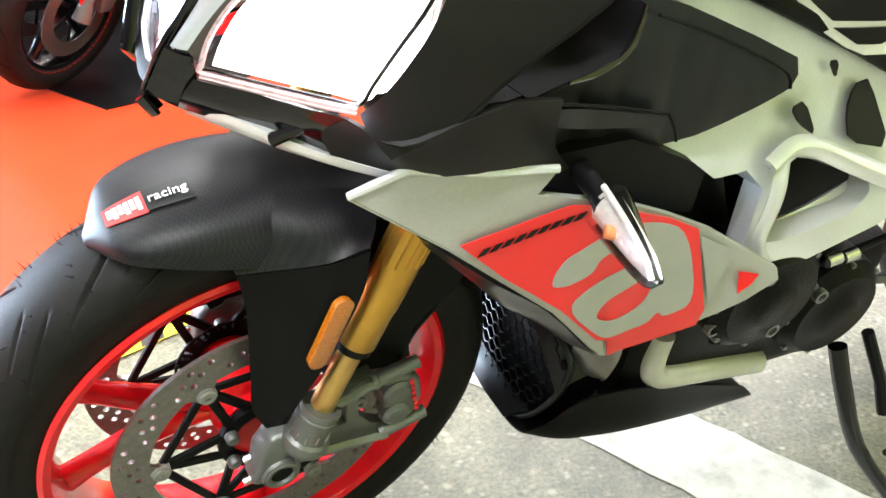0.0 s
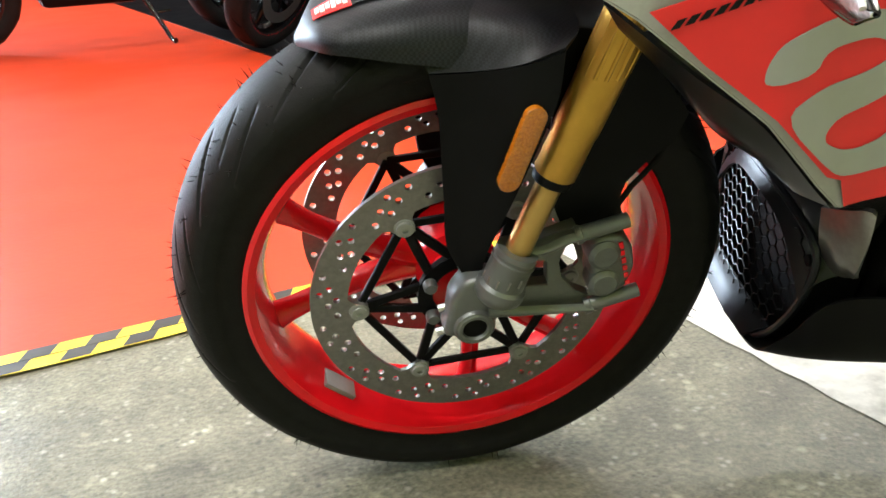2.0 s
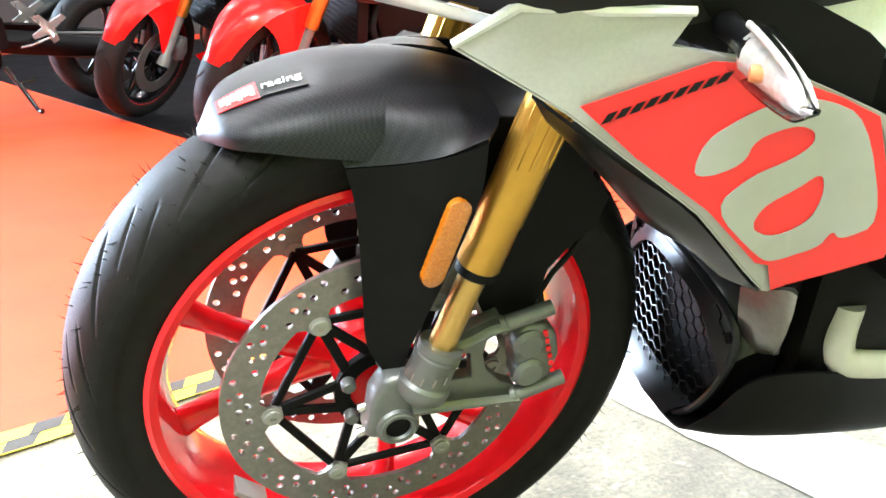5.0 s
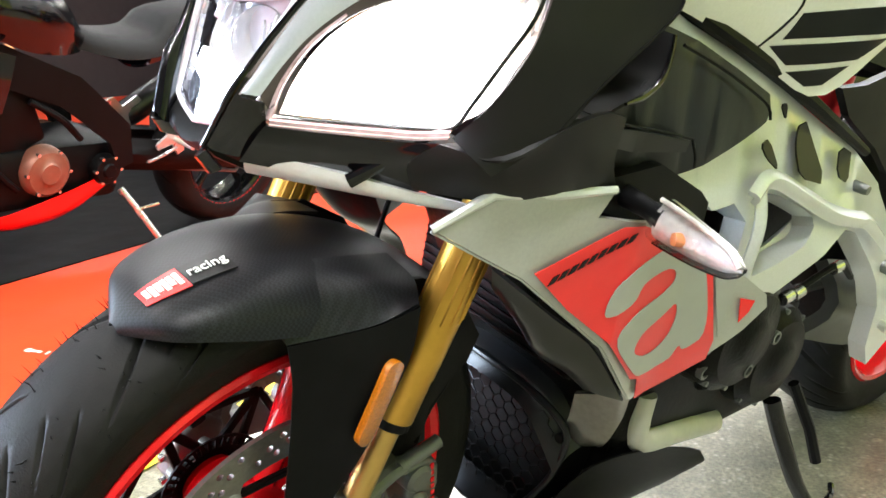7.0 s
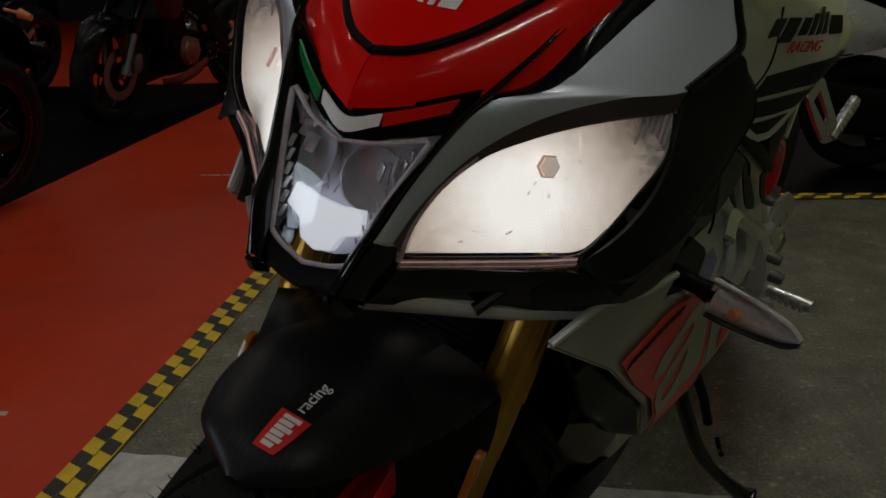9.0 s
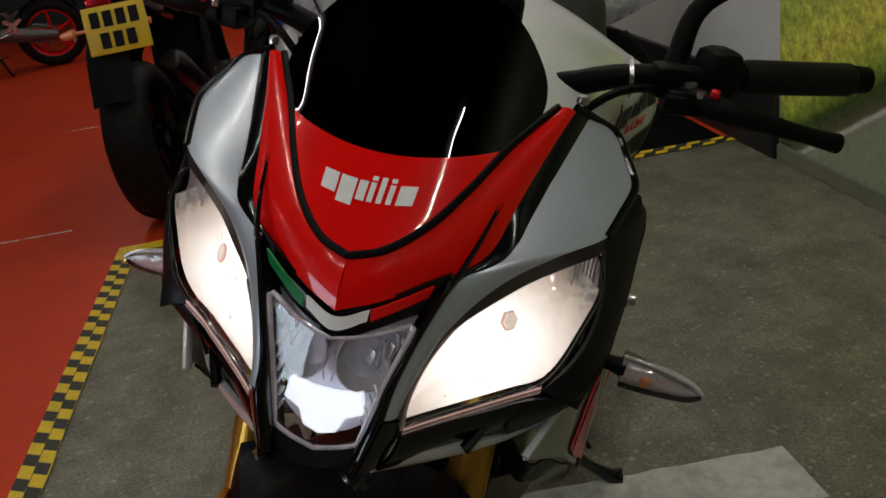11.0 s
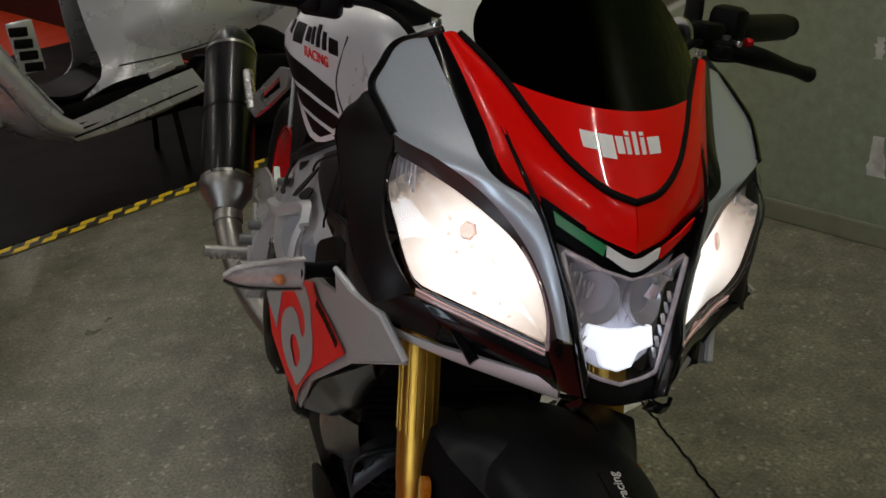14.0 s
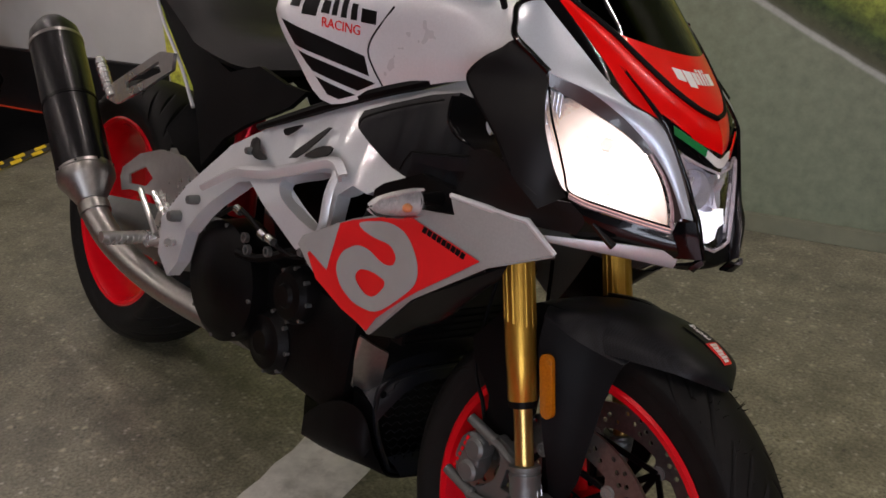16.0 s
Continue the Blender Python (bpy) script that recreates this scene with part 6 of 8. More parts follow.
PAN_TOP = [(0.338, 0.12, 0.26), (0.362, 0.145, 0.325), (0.45, 0.155, 0.325), (0.56, 0.15, 0.285), (0.635, 0.14, 0.245)]
PAN_MID = [(0.325, 0.084, 0.212), (0.36, 0.125, 0.232), (0.45, 0.135, 0.225), (0.56, 0.13, 0.21), (0.68, 0.12, 0.197)]
PAN_LOW = [(0.325, 0.0, 0.195), (0.37, 0.0, 0.192), (0.45, 0.0, 0.195), (0.56, 0.0, 0.18), (0.685, 0.0, 0.172)]
short = lambda row: [(0.32 + (x - 0.32) * 0.55, y, z) for x, y, z in row]
pan = part("belly_pan", loft([mir(PAN_TOP, -1), mir(PAN_MID, -1), PAN_LOW], 24, 18, 0.003), M_MATT, bike, "matt black belly pan")
part("pan_side", loft([PAN_LOW, short(PAN_MID), short(PAN_TOP)], 24, 18, 0.003), M_MATT, pan)

# ---- engine
part("crankcase", box(0.40, 0.80, -0.145, 0.145, 0.27, 0.47, 0.03), M_ENGINE, bike, "black vee engine crankcase")
part("cylinder", moved(box(-0.1, 0.1, -0.12, 0.12, -0.1, 0.14, 0.02), Matrix.Translation((0.42, 0, 0.5)) @ Matrix.Rotation(radians(-28), 4, "Y")), M_ENGINE, bike, "black cylinder bank")
part("cylinder", moved(box(-0.09, 0.09, -0.12, 0.12, -0.1, 0.15, 0.02), Matrix.Translation((0.62, 0, 0.52)) @ Matrix.Rotation(radians(32), 4, "Y")), M_ENGINE, bike, "black cylinder bank")
for s, cx, cz, r, y in ((1, 0.765, 0.392, 0.112, 0.168), (1, 0.56, 0.44, 0.05, 0.15), (-1, 0.50, 0.50, 0.072, 0.195), (-1, 0.68, 0.40, 0.075, 0.16), (1, 0.62, 0.33, 0.06, 0.14)):
    cov = part("engine_cover", moved(lathe([(0, 0.03), (r * 0.35, 0.03), (r * 0.45, 0.024), (r * 0.8, 0.022), (r * 0.9, 0.014), (r, 0.008), (r * 1.03, -0.05), (0, -0.05)], 32), Matrix.Translation((cx, s * y, cz)) @ (Matrix.Identity(4) if s > 0 else Matrix.Rotation(math.pi, 4, "Z"))), M_ENGINE, bike, "round black engine cover")
    for k in range(8):
        a = 2 * math.pi * k / 8
        part("cover_bolt", moved(lathe([(0, 0.004), (0.0035, 0.004), (0.0042, 0.002), (0.0042, -0.006), (0, -0.006)], 8), Matrix.Translation((cx + r * 0.95 * math.cos(a), s * (y + 0.01), cz + r * 0.95 * math.sin(a))) @ (Matrix.Identity(4) if s > 0 else Matrix.Rotation(math.pi, 4, "Z"))), M_CAST, cov)
part("coolant_pipe", tube([(0.445, -0.14, 0.40), (0.443, -0.143, 0.36), (0.452, -0.145, 0.335), (0.475, -0.145, 0.325), (0.54, -0.145, 0.315), (0.63, -0.145, 0.30)], 0.0165, 14, steps=30), M_CREAM, bike, "pale cream coolant pipe")
for a, b in (((0.40, -0.17, 0.56), (0.46, -0.20, 0.44)), ((0.56, 0.16, 0.52), (0.70, 0.19, 0.47))):
    part("hose", tube([a, tuple((p + q) / 2 + o for p, q, o in zip(a, b, (0.02, 0.0, -0.02))), b], 0.008, 8, steps=12), M_MATT, bike)
for k, (x, y, z) in enumerate(((0.44, -0.205, 0.47), (0.52, -0.215, 0.455), (0.60, -0.2, 0.47), (0.655, 0.2, 0.49), (0.60, 0.195, 0.505), (0.69, 0.185, 0.5))):
    part("hose_clip", moved(lathe([(0.006, -0.004), (0.009, -0.004), (0.009, 0.004), (0.006, 0.004)], 12, closed=True), Matrix.Translation((x, y, z))), M_CAST, bike)

# ---- frame
FRAME = [(0.252, 0.874), (0.322, 0.843), (0.41, 0.812), (0.51, 0.77), (0.59, 0.735), (0.69, 0.693), (0.8, 0.637), (0.9, 0.535), (0.94, 0.46), (0.935, 0.39), (0.885, 0.36), (0.85, 0.4), (0.83, 0.47), (0.764, 0.545), (0.7, 0.598), (0.66, 0.61),
         (0.6, 0.592), (0.5, 0.545), (0.455, 0.545), (0.43, 0.58), (0.425, 0.655), (0.4, 0.677), (0.364, 0.674), (0.334, 0.695), (0.27, 0.712), (0.215, 0.745), (0.19, 0.79), (0.2, 0.83), (0.226, 0.848)]
HOLE1 = rounded([(0.446, 0.67), (0.47, 0.68), (0.572, 0.642), (0.577, 0.623), (0.52, 0.598), (0.46, 0.583), (0.444, 0.6)], 1)
for s in (-1, 1):
    cast = plate([FRAME, HOLE1], lambda x, z, s=s: s * side_y(x, z), 0.026, 0.02)
    bmesh.ops.bevel(cast, geom=[e for e in cast.edges if len(e.link_faces) == 2 and e.calc_face_angle(0) > 1.0], offset=0.005, segments=2, affect="EDGES", clamp_overlap=True)
    spar = part("frame_spar", cast, M_SILVER, bike, "silver cast alloy frame spar")
    lay = lambda pts, mat, lift, name, label, s=s, spar=spar: part(name, plate([pts], lambda x, z: s * (side_y(x, z) + 0.013 + lift), 0.002, 0.015), mat, spar, label)
    over = lambda pts, lift, s=s: [(x, s * (side_y(x, z) + lift), z) for x, z in pts]
    high = [(0.8, 0.566), (0.71, 0.622), (0.66, 0.636), (0.6, 0.652), (0.54, 0.676), (0.475, 0.702), (0.44, 0.706), (0.41, 0.692)]
    low = [(0.795, 0.553), (0.705, 0.604), (0.658, 0.617), (0.595, 0.632), (0.535, 0.656), (0.472, 0.683), (0.443, 0.687), (0.42, 0.676)]
    part("spar_ledge", ruled(over(high, 0.013), over(low, 0.013), 4, 5, 0.009, 0.006, (0, s, 0)), M_SILVER, spar, "rounded cast ledge")
    part("window_rim", ruled(over([(0.424, 0.69), (0.421, 0.655), (0.423, 0.6), (0.446, 0.56)], 0.013), over([(0.443, 0.692), (0.44, 0.655), (0.441, 0.602), (0.458, 0.574)], 0.013), 4, 5, 0.006, 0.006, (0, s, 0)), M_SILVER, spar, "cast rim of the frame window")
    part("cross_brace", ruled(over([(0.6, 0.628), (0.53, 0.604), (0.462, 0.576)], -0.03), over([(0.6, 0.606), (0.53, 0.582), (0.462, 0.554)], -0.03), 4, 5, 0.006, 0.012, (0, s, 0)), M_SILVER, spar, "silver brace behind the window")
    graphics = {-1: ([(0.437, 0.731), (0.454, 0.736), (0.473, 0.702), (0.449, 0.716)], [(0.477, 0.766), (0.488, 0.767), (0.493, 0.747)], [(0.519, 0.69), (0.511, 0.72), (0.518, 0.74), (0.537, 0.746), (0.583, 0.674)], [(0.62, 0.712), (0.65, 0.7), (0.64, 0.668), (0.612, 0.68)]),
                1: ([(0.708, 0.67), (0.684, 0.683), (0.657, 0.664), (0.621, 0.659), (0.652, 0.649), (0.69, 0.654)], [(0.621, 0.709), (0.596, 0.72), (0.567, 0.731), (0.589, 0.713), (0.606, 0.701)], [(0.576, 0.673), (0.51, 0.74), (0.497, 0.742), (0.543, 0.682)], [(0.537, 0.686), (0.505, 0.711), (0.472, 0.719), (0.472, 0.704), (0.507, 0.69)])}
    for loop in graphics[s]:
        lay(rounded(loop, 1), M_DECALBLACK, 0.001, "spar_graphic", "black rounded graphic")
    for x, z, r in ((0.865, 0.485, 0.011), (0.462, 0.553, 0.008), (0.82, 0.53, 0.009), (0.69, 0.655, 0.007)):
        part("spar_bolt", moved(lathe([(0, 0.012), (r * 0.8, 0.012), (r, 0.006), (r, -0.01), (0, -0.01)], 14), Matrix.Translation((x, s * (side_y(x, z) + 0.01), z)) @ (Matrix.Identity(4) if s > 0 else Matrix.Rotation(math.pi, 4, "Z"))), M_CAST, spar)
    part("tank_seal", tube(over([(0.16, 0.905), (0.249, 0.881), (0.33, 0.849), (0.41, 0.819), (0.51, 0.778), (0.6, 0.738), (0.7, 0.695)], 0.006), [0.007, 0.008, 0.0085, 0.009, 0.009, 0.008, 0.006], 8, steps=30), M_MATT, bike, "black edge seal under the tank")
    # cables over the engine
    part("clutch_cable" if s > 0 else "wiring", tube([(0.76, s * 0.2, 0.52), (0.69, s * 0.205, 0.553), (0.6, s * 0.2, 0.53), (0.53, s * 0.19, 0.52), (0.46, s * 0.17, 0.56)], 0.0045, 7, steps=20), M_MATT, bike, "black cable over the engine")
    for x in (0.7, 0.615, 0.59):
        part("cable_sleeve", tube([(x, s * 0.205, 0.551 if x > 0.65 else 0.534), (x - 0.018, s * 0.205, 0.549 if x > 0.65 else 0.531)], 0.0075, 10), M_BOLT, bike, "bright cable end")

# ---- tank
TANK = [(0.18, (0.15, 0.888), (0.162, 0.92), (0.13, 0.965), 0.985), (0.3, (0.155, 0.855), (0.168, 0.9), (0.15, 0.985), 1.02), (0.42, (0.16, 0.815), (0.173, 0.872), (0.168, 0.972), 1.04), (0.51, (0.19, 0.778), (0.198, 0.855), (0.186, 0.958), 1.035),
        (0.58, (0.208, 0.832), (0.222, 0.888), (0.192, 0.95), 1.01), (0.64, (0.214, 0.885), (0.218, 0.908), (0.172, 0.938), 0.975), (0.71, (0.15, 0.895), (0.14, 0.9), (0.1, 0.905), 0.915)]
tank = part("fuel_tank", loft([[(x, -a[0], a[1]), (x, -b[0], b[1]), (x, -c[0], c[1]), (x, 0, d), (x, c[0], c[1]), (x, b[0], b[1]), (x, a[0], a[1])] for x, a, b, c, d in TANK], 40, 30, 0.004), M_TANK, bike, "pearl white fuel tank with black stripes")


tank_skin = Skin([[(x, -a[0], a[1]), (x, -b[0], b[1]), (x, -c[0], c[1]), (x, 0, d), (x, c[0], c[1]), (x, b[0], b[1]), (x, a[0], a[1])] for x, a, b, c, d in TANK], 120, 110)
for s in (-1, 1):
    td = lambda pts, mat, name, label, lift=0.0048, s=s: part(name, laid([pts], tank_skin, s, lift), mat, tank, label)
    td([(0.61, 0.886), (0.448, 0.861), (0.438, 0.834), (0.577, 0.852)], M_DECALBLACK, "tank_stripe", "black tank stripe")
    td([(0.57, 0.845), (0.428, 0.826), (0.457, 0.808), (0.537, 0.82)], M_DECALBLACK, "tank_stripe", "black tank stripe")
    td([(0.53, 0.813), (0.461, 0.801), (0.487, 0.788), (0.507, 0.791)], M_DECALBLACK, "tank_stripe", "black tank stripe")
    for k, (w, h) in enumerate(((0.026, 0.02), (0.026, 0.028), (0.016, 0.02), (0.01, 0.024), (0.01, 0.03), (0.01, 0.024), (0.026, 0.02))):
        x = (0.60 if s > 0 else 0.395) - s * (0.0, 0.034, 0.068, 0.09, 0.108, 0.126, 0.144)[k]
        z = 0.908 - (0.008 if k == 1 else 0)
        td([(x, z), (x - s * w, z + 0.001), (x - s * w, z + h), (x, z + h)], M_DECALBLACK, "logo_mark", "black logo mark")
    o = tank_skin.side(0.49, 0.895, s, 0.0065)
    ax = (tank_skin.side(0.46, 0.895, s, 0) - tank_skin.side(0.52, 0.895, s, 0)).normalized() * s
    up = tank_skin.side(0.49, 0.903, s, 0) - tank_skin.side(0.49, 0.887, s, 0)
    up = (up - ax * up.dot(ax)).normalized()
    turn = Matrix((ax, up, ax.cross(up))).transposed().to_4x4()
    turn.translation = o
    words("RACING", 0.02, M_RED, tank, turn, "small red word racing")
    part("tank_seam", tube([tank_skin.side(x, z, s, 0.004) for x, z in ((0.415, 0.824), (0.43, 0.845), (0.443, 0.868), (0.436, 0.892), (0.4, 0.94))], 0.0018, 6, steps=16), M_MATT, tank)

# ---- seat, tail, subframe covers
part("seat", loft([[(0.70, -0.09, 0.79), (0.705, -0.05, 0.85), (0.71, 0, 0.865), (0.705, 0.05, 0.85), (0.70, 0.09, 0.79)], [(0.82, -0.145, 0.765), (0.82, -0.10, 0.815), (0.82, 0, 0.825), (0.82, 0.10, 0.815), (0.82, 0.145, 0.765)],
                   [(0.98, -0.15, 0.775), (0.98, -0.11, 0.815), (0.98, 0, 0.825), (0.98, 0.11, 0.815), (0.98, 0.15, 0.775)], [(1.08, -0.125, 0.80), (1.09, -0.1, 0.855), (1.09, 0, 0.87), (1.09, 0.1, 0.855), (1.08, 0.125, 0.80)],
                   [(1.38, -0.08, 0.88), (1.38, -0.06, 0.915), (1.38, 0, 0.925), (1.38, 0.06, 0.915), (1.38, 0.08, 0.88)]], 24, 34, 0.02), M_SEAT, bike, "black vinyl seat with a raised pillion pad")
tail = part("tail_unit", loft([[(1.0, -0.12, 0.75), (1.0, 0, 0.72), (1.0, 0.12, 0.75)], [(1.25, -0.105, 0.815), (1.25, 0, 0.77), (1.25, 0.105, 0.815)], [(1.5, -0.06, 0.895), (1.5, 0, 0.86), (1.5, 0.06, 0.895)]], 14, 16, 0.02), M_MATT, bike, "black pointed tail unit")
for s in (-1, 1):
    cover = [(0.57, 0.782), (0.62, 0.745), (0.665, 0.725), (0.75, 0.69), (0.844, 0.641), (0.934, 0.565), (0.975, 0.63), (1.03, 0.70), (1.25, 0.80), (1.36, 0.865), (1.1, 0.797), (0.86, 0.76), (0.74, 0.792), (0.64, 0.78)]
    part("subframe_cover", plate([cover], lambda x, z, s=s: s * float(np.interp(x, (0.57, 0.75, 1.0, 1.36), (0.19, 0.175, 0.145, 0.085))), 0.01), M_MATT, bike, "matt black subframe side cover")
    part("cover_edge", tube(mir([(1.0, 0.15, 0.665), (1.1, 0.135, 0.73), (1.25, 0.112, 0.802), (1.36, 0.09, 0.868)], s), 0.004, 6, steps=12), M_SILVER, bike, "thin silver edge")
    # footrests
    hang = part("footrest_hanger", plate([[(0.93, 0.47), (0.97, 0.50), (1.0, 0.56), (1.03, 0.575), (1.04, 0.55), (1.03, 0.50), (1.05, 0.44), (1.07, 0.39), (1.05, 0.36), (1.01, 0.37), (0.99, 0.42), (0.95, 0.44)]], lambda x, z, s=s: s * 0.17, 0.012), M_ALLOY, bike, "polished alloy footrest hanger")
    part("footrest", tube(mir([(1.045, 0.172, 0.385), (1.035, 0.29, 0.39)], s), 0.0115, 10), M_ALLOY, hang, "ribbed alloy footrest")
    for k in range(8):
        part("footrest_rib", tube(mir([(1.0445 - 0.0011 * k, 0.185 + 0.0125 * k, 0.3855), (1.0435 - 0.0011 * k, 0.191 + 0.0125 * k, 0.3855)], s), 0.0135, 10), M_ALLOY, hang)
    part("heel_guard", plate([[(0.89, 0.56), (0.95, 0.578), (1.045, 0.567), (1.13, 0.537), (1.205, 0.488), (1.212, 0.465), (1.198, 0.44), (1.16, 0.452), (1.06, 0.468), (0.978, 0.474), (0.93, 0.5)], [(1.172, 0.482), (1.1, 0.518), (1.062, 0.503), (1.09, 0.478), (1.165, 0.464)]], lambda x, z, s=s: s * 0.184, 0.005), M_ALLOY, hang, "bright heel guard plate")
    part("foot_lever", tube(mir([(1.04, 0.19, 0.37), (0.95, 0.2, 0.41), (0.88, 0.21, 0.43), (0.86, 0.24, 0.435)], s), [0.007, 0.006, 0.006, 0.009], 8), M_ALLOY, hang)
    for a, b in (((1.1, 0.19, 0.47), (1.01, 0.19, 0.402)), ((1.04, 0.19, 0.48), (0.945, 0.19, 0.43)), ((0.985, 0.19, 0.472), (0.91, 0.188, 0.44))):
        part("hanger_strut", tube(mir([a, b], s), 0.006, 8), M_ALLOY, hang)
    phang = part("pillion_hanger", plate([[(1.12, 0.75), (1.16, 0.745), (1.29, 0.65), (1.30, 0.615), (1.27, 0.61), (1.20, 0.655), (1.12, 0.715)], [(1.16, 0.725), (1.25, 0.66), (1.24, 0.65), (1.15, 0.705)]], lambda x, z, s=s: s * float(np.interp(x, (1.1, 1.3), (0.13, 0.185))), 0.01), M_ALLOY, bike, "silver alloy pillion hanger")
    part("pillion_peg", tube(mir([(1.285, 0.19, 0.622), (1.345, 0.2, 0.692)], s), 0.0105, 10), M_ALLOY, phang, "folded alloy pillion peg")
    for k in range(6):
        f = 0.2 + 0.13 * k
        part("peg_rib", tube(mir([(1.285 + 0.06 * f, 0.19 + 0.01 * f, 0.622 + 0.07 * f), (1.285 + 0.06 * (f + 0.05), 0.19 + 0.01 * (f + 0.05), 0.622 + 0.07 * (f + 0.05))], s), 0.0125, 10), M_ALLOY, phang)

# ---- rear wheel, swingarm, exhaust, stand
REAR = Matrix.Translation((1.42, 0, 0.322))
rear = wheel("rear_wheel", bike, REAR, 0.322, 0.095, 0.219, 0.08, (90, 210, 330), 18, 5, 0)
part("swingarm", join(*[loft([mir([(0.88, 0.10, 0.47), (1.1, 0.115, 0.43), (1.45, 0.125, 0.36)], s), mir([(0.88, 0.135, 0.42), (1.1, 0.145, 0.37), (1.45, 0.15, 0.33)], s), mir([(0.88, 0.10, 0.36), (1.1, 0.115, 0.30), (1.45, 0.125, 0.295)], s)], 12, 8, 0.02) for s in (-1, 1)]), M_CAST, bike, "grey cast swingarm")
part("rear_hugger", loft([[(1.2, -0.1, 0.58), (1.22, 0, 0.66), (1.2, 0.1, 0.58)], [(1.1, -0.1, 0.5), (1.09, 0, 0.55), (1.1, 0.1, 0.5)], [(1.07, -0.1, 0.38), (1.05, 0, 0.4), (1.07, 0.1, 0.38)]], 12, 12, 0.004), M_MATT, bike)
part("rear_shock", tube([(0.98, 0.02, 0.45), (1.0, 0.02, 0.72)], 0.03, 14), M_REDANOD, bike, "red rear shock")
A0, A1 = Vector((1.262, 0.233, 0.44)), Vector((1.575, 0.218, 0.715))
at = lambda f: A0.lerp(A1, f)
sil = part("silencer", tube([at(-0.1), at(-0.07), at(0.03), at(0.05), at(0.9), at(0.97), at(1.04)], [0.03, 0.038, 0.056, 0.0585, 0.0585, 0.054, 0.034], 28), M_CARBON, bike, "dark carbon silencer with steel ends")
part("silencer_cone", tube([at(-0.13), at(-0.1), at(-0.02), at(0.0), at(0.035)], [0.029, 0.036, 0.055, 0.0598, 0.0605], 28), M_STEEL, sil, "brushed steel inlet cone")
for f in (0.04, 0.47, 0.88):
    part("silencer_band", tube([at(f), at(f + 0.018)], 0.0602, 28), M_STEEL if f != 0.47 else M_MATT, sil, "steel band")
for k in range(8):
    a = 2 * math.pi * k / 8
    d = (A1 - A0).normalized()
    n1 = d.orthogonal().normalized()
    n2 = d.cross(n1)
    o = at(0.049) + (n1 * math.cos(a) + n2 * math.sin(a)) * 0.0605
    part("rivet", tube([o, o + (n1 * math.cos(a) + n2 * math.sin(a)) * 0.0015], 0.003, 8), M_MATT, sil)
part("silencer_outlet", tube([at(1.0), at(1.05)], [0.028, 0.026], 20), M_STEEL, sil)
part("exhaust_pipe", tube([(0.66, 0.05, 0.27), (0.82, 0.13, 0.285), (0.97, 0.185, 0.305), (1.10, 0.215, 0.335), (1.19, 0.23, 0.375), (1.245, 0.234, 0.425)], [0.026, 0.027, 0.027, 0.028, 0.029, 0.029], 20, steps=34), M_STEEL, bike, "brushed steel exhaust pipe")
part("pipe_joint", tube([(1.205, 0.231, 0.386), (1.22, 0.232, 0.4)], 0.033, 20), M_STEEL, bike)
part("header_pipe", tube([(0.41, 0.06, 0.44), (0.41, 0.07, 0.33), (0.45, 0.07, 0.26), (0.66, 0.05, 0.265)], 0.022, 14, steps=20), M_STEEL, bike)
for y in (-0.07, 0.0):
    part("header_pipe", tube([(0.41, y, 0.44), (0.41, y, 0.33), (0.45, y * 0.8, 0.26), (0.66, 0.02, 0.262)], 0.022, 14, steps=20), M_STEEL, bike)
part("side_stand", tube([(0.76, -0.16, 0.30), (0.775, -0.19, 0.24), (0.80, -0.24, 0.16), (0.845, -0.315, 0.1), (0.85, -0.335, 0.101)], [0.013, 0.013, 0.012, 0.011, 0.018], 10, steps=14), M_BLACK, bike, "black side stand folded out")
part("stand_spring", tube([(0.80, -0.165, 0.32), (0.83, -0.2, 0.25), (0.845, -0.22, 0.2)], 0.0085, 8), M_MATT, bike)
part("stand_tang", tube([(0.83, -0.26, 0.165), (0.87, -0.25, 0.15), (0.885, -0.24, 0.155)], 0.005, 8), M_BLACK, bike)
part("chain", tube([(0.83, -0.11, 0.44), (1.42, -0.115, 0.40), (1.5, -0.115, 0.322), (1.42, -0.115, 0.245), (0.83, -0.11, 0.36)], 0.008, 6), M_CAST, bike)

